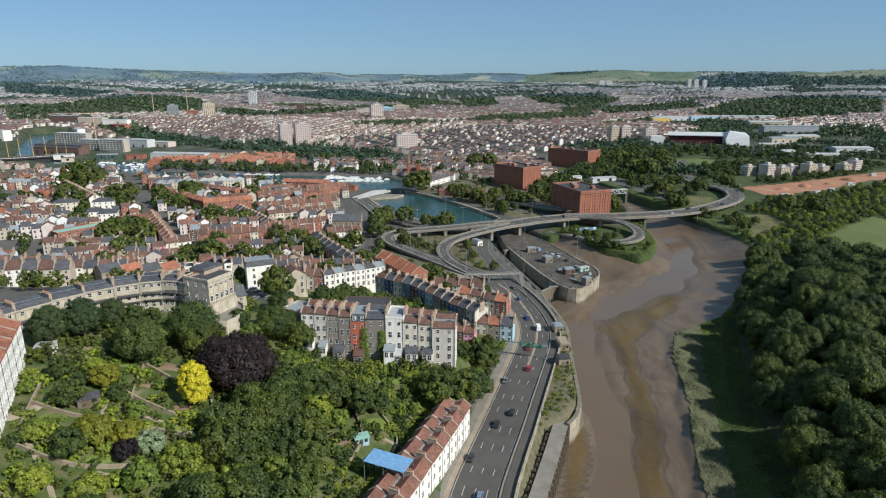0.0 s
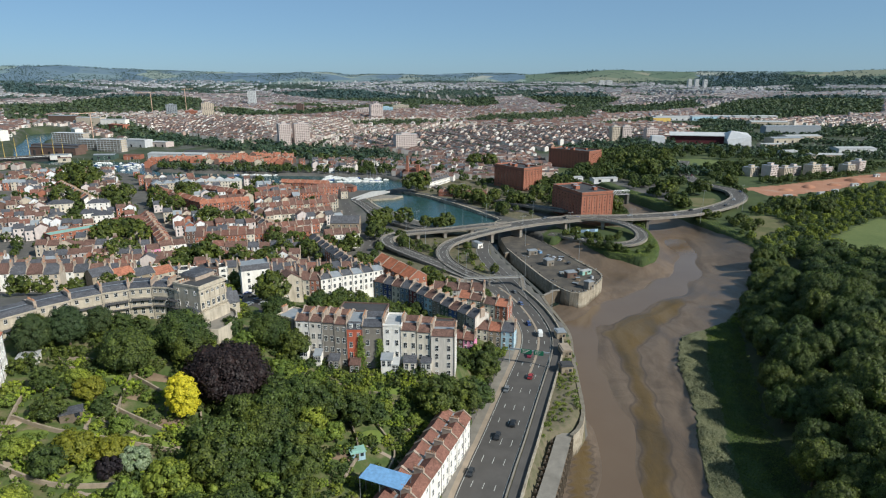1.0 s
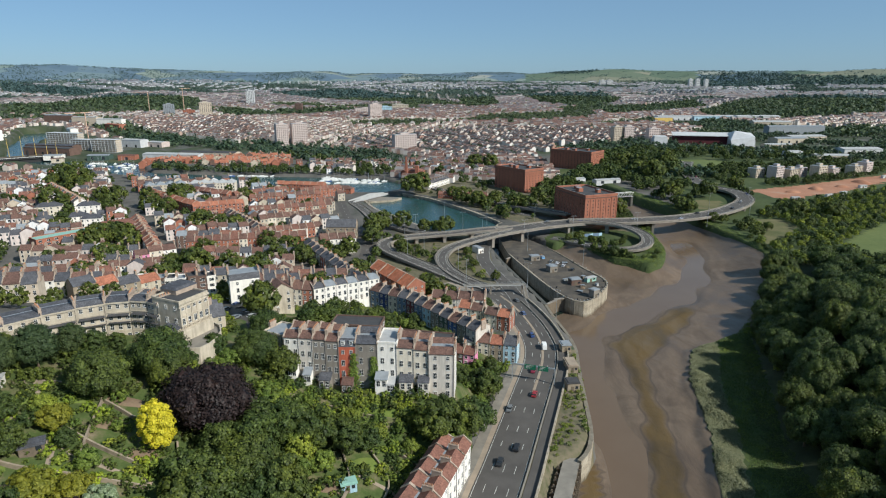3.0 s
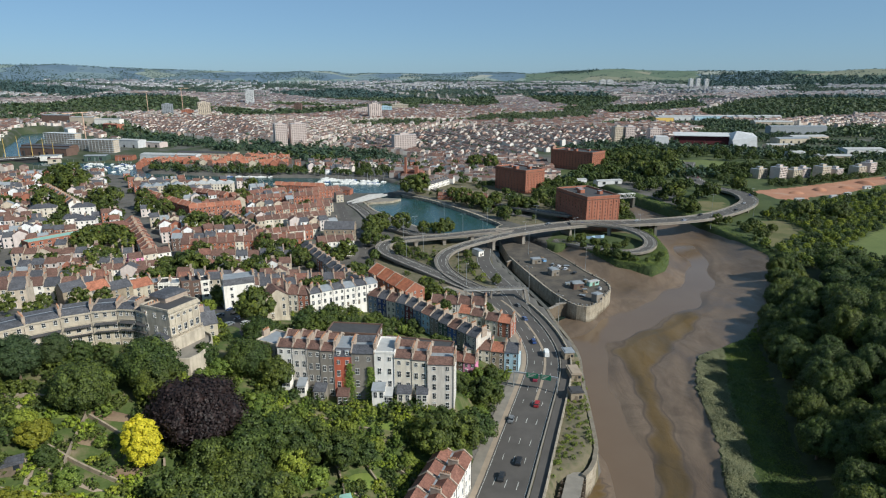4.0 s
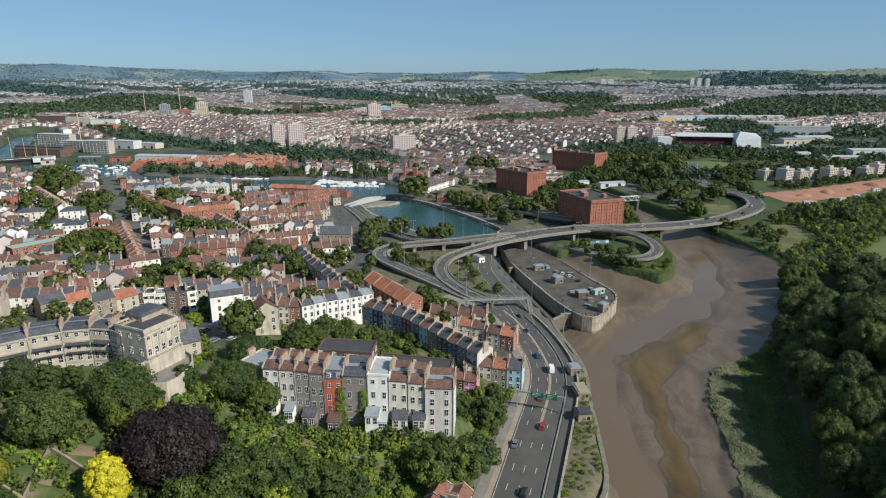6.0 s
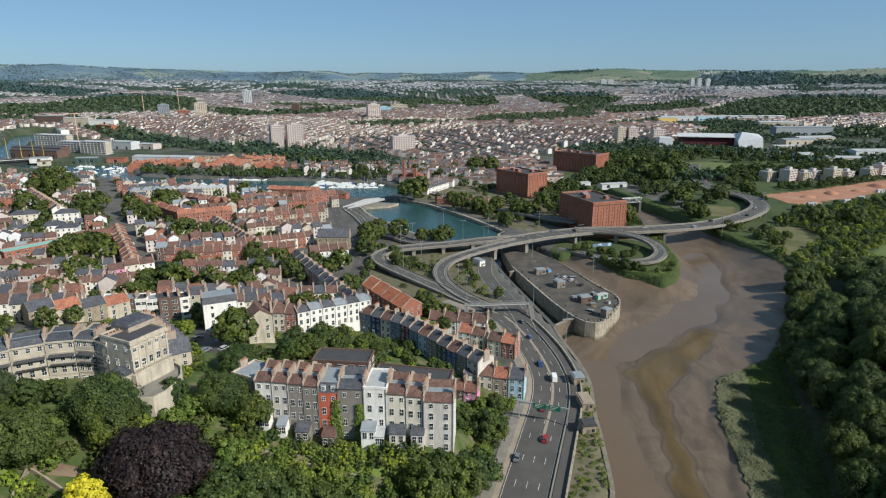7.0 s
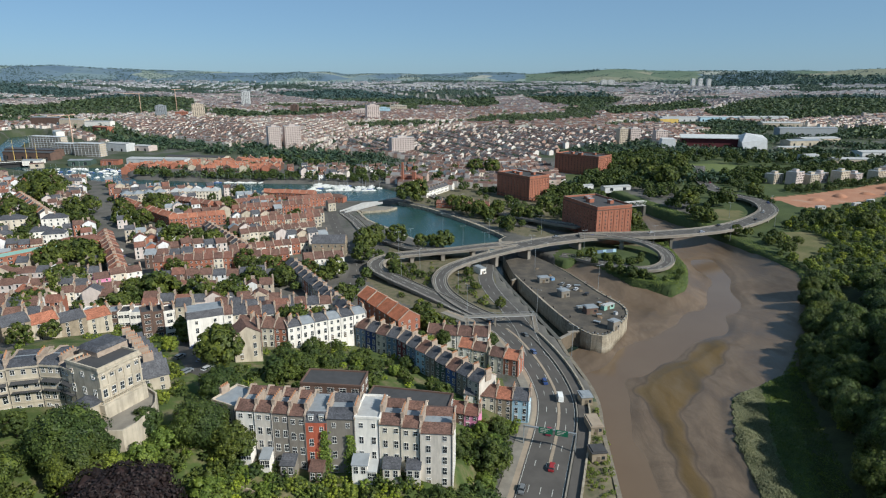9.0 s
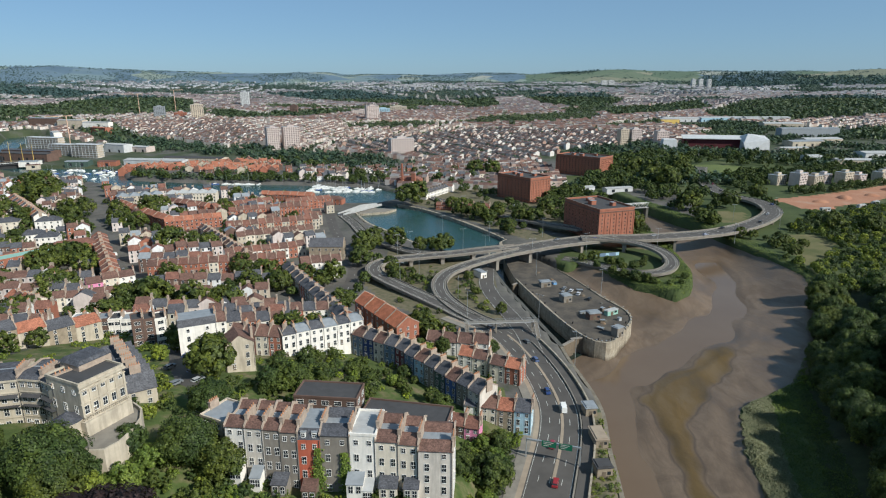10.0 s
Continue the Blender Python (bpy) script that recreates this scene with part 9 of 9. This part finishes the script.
# trees between the works
X, Y = sown(9000, 380, 1000, 880, 1660, lambda x, y: (inside(WORKS, x, y) > -20) & (field(x, y, 45) + 0.6 * field(x + 70, y, 21) > -0.1) & ~taken(x, y, 4.0) & (np.hypot(x - 455, y - 1090) > 100))
far_trees("far_wood", X, Y, 5.2, 12, "green trees between the works and the stadium", 29, "leaffar", 0.4)
# flats going up beside the harbour: pale slabs and posts, some storeys still bare
for x, y, w, floors, turn, lab in ((-625, 1046, 64, 7, -16, "white concrete frame of flats under construction"), (-570, 1010, 56, 5, -16, "pale concrete frame of flats under construction"), (-525, 985, 44, 6, -12, "white balconied flats nearly finished")):
    t = thing("unfinished_flats", pose(x, y, h(x, y), 0, 0, turn), lab, "building", "harbour flats")
    for k in range(floors + 1):
        b = Build()
        b.box(-w / 2, w / 2, -8, 8, k * 3.2 - (3 if k == 0 else 0.35), k * 3.2, M["farwhite"])
        obj("floor_slab", b, t)
    for k in range(int(w / 6) + 1):
        for yy in (-7.6, 7.6):
            b = Build()
            b.box(-w / 2 + 0.3 + k * 6 - 0.25, -w / 2 + 0.3 + k * 6 + 0.25, yy - 0.25, yy + 0.25, 0, floors * 3.2, M["farwhite"])
            obj("post", b, t)
    b = Build()
    b.box(-w / 2 + 1, w / 2 - 1, -5.5, 6.5, 0, floors * 3.2 - 0.5, M["render_grey"])
    obj("core_wall", b, t, "grey inner walls")
# the old iron steamship in its dock
t = thing("steamship", pose(-592, 893, -1, 0, 0, 40), "old black iron steamship with masts and yards in dry dock", "ship")
b = Build()
hull = [(-46, -4), (-30, -7), (30, -7), (44, -3), (50, 0), (44, 3), (30, 7), (-30, 7), (-46, 4)]
b.solid([(x * 0.94, y * 0.7) for x, y in hull], -4, 3, M["black"], taper=1.06)
b.solid(hull, 3, 7, M["black"], M["timber"], taper=1.01)
obj("hull", b, t)
b = Build()
b.solid([(x * 1.005, y * 1.03) for x, y in hull], 5.6, 6.1, M["white"])
obj("stripe", b, t, "white painted line round the hull")
for k, x in enumerate((-34, -20, -4, 12, 26, 38)):
    b = Build()
    b.solid([(x + 0.45 * math.cos(j), 0.45 * math.sin(j)) for j in range(6)], 6, 36 - 2.5 * abs(k - 2), M["render_ochre"], taper=0.4)
    m_ = obj("mast", b, t)
    if k == 2 or k == 1:
        for z in (18, 25, 31):
            b = Build()
            b.box(x - 0.2, x + 0.2, -10 + z * 0.15, 10 - z * 0.15, z, z + 0.4, M["render_ochre"])
            obj("yard", b, m_)
b = Build()
b.solid([(2 + 1.6 * math.cos(j * 0.785), 1.6 * math.sin(j * 0.785)) for j in range(8)], 6, 15, M["black"])
obj("funnel", b, t)
# orange-roofed dock houses
b = Build()
DOCKH = [(-405, 835), (-365, 842), (-308, 836), (-251, 822), (-200, 830), (-215, 900), (-260, 940), (-330, 900), (-400, 880)]
for gyy in range(820, 950, 15):
    for gxx in range(-410, -195, 10):
        x, y = gxx + rnd.uniform(-2, 2), gyy + rnd.uniform(-2, 2)
        if inside(DOCKH, [x], [y])[0] > 0 and rnd.random() < 0.8:
            plain_house(b, x, y, rnd.choice([0.3, 0.3 + math.pi / 2]), 10.5, 9.5, rnd.uniform(4.2, 6.2), rnd.choice(["bathstone", "brick", "brickdark"]), "tile_orange", h(x, y))
tagged(obj("dock_houses", b), "cluster of brick dock houses with orange tile roofs", "houses", kind="stuff")
b = Build()
LOWER = [(-30, 780), (100, 780), (150, 860), (40, 880), (-60, 850), (-190, 880), (-200, 820), (-60, 790)]
for gyy in range(780, 880, 20):
    for gxx in range(-200, 150, 8):
        x, y = gxx + rnd.uniform(-1, 1), gyy + 0.25 * gxx * 0.3 + rnd.uniform(-2, 2)
        if inside(LOWER, [x], [y])[0] > 0 and rnd.random() < 0.5 and not taken(x, y, 5):
            plain_house(b, x, y, 0.35, 7.5, 8.5, rnd.uniform(5, 7), rnd.choice(["render_white", "brick", "render_cream"]), rnd.choice(["tile_brown", "slate"]), h(x, y))
tagged(obj("dock_cottages", b), "brick and pale cottages behind the docks", "houses", kind="stuff")


def boats(name, places, label):
    b = Build()
    for x, y, a, L in places:
        m = Matrix.Translation((x, y, -3.0)) @ Matrix.Rotation(a, 4, "Z")
        c = Build()
        c.solid([(-L / 2, -L * 0.14), (L * 0.2, -L * 0.15), (L / 2, 0), (L * 0.2, L * 0.15), (-L / 2, L * 0.14)], -0.2, 0.9, M["white"] if rnd.random() < 0.75 else M["render_blue"])
        c.box(-L * 0.25, L * 0.12, -L * 0.09, L * 0.09, 0.9, 1.7, M["white"], M["lead"], 0.85)
        if rnd.random() < 0.5:
            c.box(-0.08, 0.08, -0.08, 0.08, 0.9, L * 1.25, M["metal"])
        o = len(b.v)
        b.v.extend(tuple(m @ Vector(p)) for p in c.v)
        b.f.extend(tuple(o + k for k in f) for f in c.f)
        b.m.extend(b.mi(c.mats[k]) for k in c.m)
    tagged(obj(name, b), label, "boats", kind="stuff")


MARINA = [(x + rnd.uniform(-1, 1), y, 0.2 + rnd.choice([0, math.pi]), rnd.uniform(6, 10)) for y in np.arange(712, 756, 7.0) for x in np.arange(-140, -62, 4.5) if rnd.random() < 0.45]
MARINA += [(x, 764 - 0.03 * (x + 260) + rnd.uniform(-1, 1), 0.1, rnd.uniform(8, 13)) for x in np.arange(-258, -150, 13.0)]
boats("moored_boats", MARINA, "white yachts and cruisers moored in the marina")
boats("boatyard_boats", [(rnd.uniform(-525, -405), rnd.uniform(800, 880), rnd.uniform(0, 3), rnd.uniform(6, 11)) for k in range(70)], "boats laid up in the harbour boatyard")
for x, y, L, lab in ((-132, 652, 22, "long dark barge moored at the quay"), (-112, 640, 18, "white motor cruiser moored at the quay"), (-76, 600, 14, "white work boat in the lock"), (-240, 712, 16, "black barge at the quay")):
    t = thing("boat", pose(x, y, -3.0, 0, 0, -25), lab, "boat")
    b = Build()
    b.solid([(-L / 2, -2.2), (L * 0.3, -2.2), (L / 2, 0), (L * 0.3, 2.2), (-L / 2, 2.2)], -0.3, 1.6, M["black"] if "dark" in lab or "black" in lab else M["white"], M["timber"])
    obj("hull", b, t)
    b = Build()
    b.box(-L * 0.35, L * 0.05, -1.4, 1.4, 1.6, 3.4, M["white"], M["lead"], 0.92)
    obj("cabin", b, t)
# white swing footbridge and lock island
t = thing("swing_bridge", pose(-86, 586, -0.3, 0, 0, 56), "white steel swing bridge between the docks", "bridge", kind="structure")
b = Build()
b.box(0, 52, -3, 3, 0.0, 0.9, M["leadpale"], M["asphalt"])
obj("deck", b, t)
for s in (-3, 3):
    b = Build()
    b.v = [(0, s - 0.2, 0.9), (52, s - 0.2, 0.9), (52, s - 0.2, 2.0), (30, s - 0.2, 4.0), (0, s - 0.2, 1.8), (0, s + 0.2, 0.9), (52, s + 0.2, 0.9), (52, s + 0.2, 2.0), (30, s + 0.2, 4.0), (0, s + 0.2, 1.8)]
    b.f = [(0, 1, 2, 3, 4), (9, 8, 7, 6, 5), (0, 5, 6, 1), (1, 6, 7, 2), (2, 7, 8, 3), (3, 8, 9, 4), (4, 9, 5, 0)]
    b.m = [b.mi(M["leadpale"])] * 7
    obj("girder", b, t)
b = Build()
b.solid([(-130, 632), (-100, 618), (-70, 596), (-48, 604), (-40, 616), (-66, 622), (-100, 634), (-126, 644)], -9, -1.0, M["quaystone"], M["paving"])
tagged(obj("lock_island", b), "stone quay island between the locks", "quay", kind="structure")
house((-108, 634), (-92, 630), 6, 9, "brick", "tile_brown", "hip", 2, 4, "", False, "tall", -1.0, "brick dock office on the quay island", "dock_office")
t = thing("pumping_station", pose(-48, 728, 0, 0, 0, -15), "red brick pumping station with a tall chimney", "building")
b = Build()
b.box(0, 26, 0, 12, -1, 9, M["brick"], M["tile_red"])
obj("wall", b, t)
b = Build()
b.box(-0.4, 26.4, -0.4, 12.4, 9, 11.5, M["tile_red"], taper=0.55)
obj("roof", b, t)
b = Build()
b.box(6, 8.6, -3.5, -0.9, -1, 26, M["brick"], taper=0.7)
obj("chimney", b, t)
b = Build()
b.box(18, 22, -3, 0, -1, 16, M["brick"], M["tile_red"])
obj("tower", b, t)
row((-4, 607), (43, 598), 10, 4.5, 7, ["brick"], ["tile_red"], "low dockside cottage", "gable", 1, 2, False, "small", chimney="r")
row((-14, 655), (8, 695), 8, 6, 8, ["render_white"], ["slate"], "curving white terrace house", "gable", 2, 2, False, "tall")
# flats beside the cleared site
for k, (x, y) in enumerate(((372, 742), (390, 733), (409, 736), (426, 748), (443, 738), (462, 744), (502, 764), (520, 772))):
    block(x, y, 15, 12, 11 + 3.5 * (k % 3 == 1), 25 + 6 * (k % 2), "block_pink" if k % 2 else "render_grey", "pale new apartment block with balconies", 5, 5, category="flats")
# stadium
t = thing("stadium", pose(455, 1090, 0, 0, 0, -12), "football stadium with white roofs and a dark red stand", "stadium")
b = Build()
b.box(-52, 40, 0, 16, -2, 17, plain("dark_red_stand", (0.09, 0.02, 0.025), 0.8))
obj("stand", b, t, "dark red stand front")
b = Build()
b.solid([(-54, -4), (44, -4), (44, 20), (-54, 20)], [17, 17, 21, 21], [18.2, 18.2, 22.2, 22.2], M["farwhite"])
obj("stand_roof", b, t)
b = Build()
b.v = [(36, -24, 13), (74, -22, 19), (78, 22, 22), (36, 20, 20), (46, -2, 27), (76, -24, -2), (40, -30, -2), (82, 26, -2), (36, 22, -2)]
b.f = [(0, 1, 4), (1, 2, 4), (2, 3, 4), (3, 0, 4), (6, 5, 1, 0), (5, 7, 2, 1), (8, 6, 0, 3)]
b.m = [b.mi(M["farwhite"])] * 7
obj("main_stand_roof", b, t)
b = Build()
b.box(-88, -62, -20, 16, -2, 16, M["farwhite"], taper=0.8)
obj("end_stand", b, t)
# harbour cranes
for x, y, hh, a in ((-610, 1085, 52, 250), (-787, 1700, 60, 200), (-737, 1804, 66, 75)):
    t = thing("tower_crane", pose(x, y, h(x, y), 0, 0, a), "tall yellow tower crane over the harbour", "crane", "cranes")
    ym = M["render_peach"]
    b = Build()
    b.box(-0.6, 0.6, -0.6, 0.6, -2, hh, ym)
    obj("mast", b, t)
    b = Build()
    b.box(-12, 38, -0.4, 0.4, hh, hh + 0.9, ym)
    obj("jib", b, t)

# cleared building site
for x, y, r, hh in ((360, 640, 9, 2.5), (395, 660, 12, 3.0), (430, 672, 8, 2.2), (470, 700, 14, 3.4), (350, 612, 7, 1.8)):
    t = thing("earth_mound", pose(x, y, 0, 0, 0, r * 20), "heap of red-brown earth on the cleared site", "mound", "earth mounds")
    b = Build()
    n = 14
    gg = random.Random(int(x))
    rings = [[(math.cos(k * 6.283 / n) * r * s * gg.uniform(0.8, 1.15), math.sin(k * 6.283 / n) * r * s * 0.6 * gg.uniform(0.8, 1.15), hh * zz * gg.uniform(0.85, 1.1)) for k in range(n)] for s, zz in ((1.0, -0.2), (0.7, 0.45), (0.35, 0.85))]
    b.v = [p for q in rings for p in q] + [(0, 0, hh)]
    for q in range(2):
        b.f += [(q * n + k, q * n + (k + 1) % n, (q + 1) * n + (k + 1) % n, (q + 1) * n + k) for k in range(n)]
    b.f += [(2 * n + k, 2 * n + (k + 1) % n, 3 * n) for k in range(n)]
    b.m = [b.mi(M["redearth"])] * len(b.f)
    obj("earth", b, t, smooth=True)
for x, y, a in ((382, 615, 20), (405, 630, 30), (340, 600, 10), (520, 735, 25), (450, 668, 15)):
    hut(x, y, 0, 9, 3, 2.6, a, M["farwhite"], M["leadpale"], "white site cabin on the cleared ground", "site_cabin")

# bollards and stores on the lock island
for k in range(26):
    a = k / 26
    i = a * (len(PIER) - 7)
    p, q, u = Vector(PIER[int(i) + 3]), Vector(PIER[int(i) + 4]), i - int(i)
    c = p.lerp(q, u)
    c = c + (Vector((76, 385)) - c).normalized() * 2.2
    t = thing("bollard", pose(c.x, c.y, -0.9, 0, 0, k * 30), "short black iron mooring bollard on the quay", "bollard", "quay bollards")
    b = Build()
    b.solid([(0.28 * math.cos(j * math.pi / 3), 0.28 * math.sin(j * math.pi / 3)) for j in range(6)], 0, 0.75, M["black"], taper=0.8)
    obj("post", b, t)
    b = Build()
    b.solid([(0.36 * math.cos(j * math.pi / 3), 0.36 * math.sin(j * math.pi / 3)) for j in range(6)], 0.75, 0.95, M["metal"])
    obj("cap", b, t)
for k, (x, y, w, d, hh, mt, lab) in enumerate(((79, 346, 2.4, 1.6, 1.5, "timber", "brown timber store crate on the quay"), (72, 358, 3.0, 1.4, 1.2, "metal", "grey steel skip on the quay"), (83, 362, 2.0, 2.0, 1.6, "timber", "brown timber store crate on the quay"), (76, 338, 1.6, 3.2, 0.9, "felt", "black stack of old timbers on the quay"),
                                               (68, 388, 2.6, 1.2, 1.1, "brickdark", "rusty brown skip on the quay"), (78, 392, 2.0, 3.4, 0.8, "felt", "black stack of old timbers on the quay"), (66, 404, 3.0, 2.0, 1.4, "tarp", "blue tarpaulin-covered store on the quay"), (88, 349, 1.6, 1.6, 1.4, "leadpale", "pale tank beside the cabins"))):
    t = thing("store", pose(x, y, -0.9, 0, 0, 17 * k), lab, "store", "quay stores")
    b = Build()
    b.box(-w / 2, w / 2, -d / 2, d / 2, 0, hh, M[mt], taper=0.94)
    obj("body", b, t)
    b = Build()
    b.box(-w / 2 - 0.06, w / 2 + 0.06, -d / 2 - 0.06, d / 2 + 0.06, hh, hh + 0.12, M["metal"])
    obj("rim", b, t)
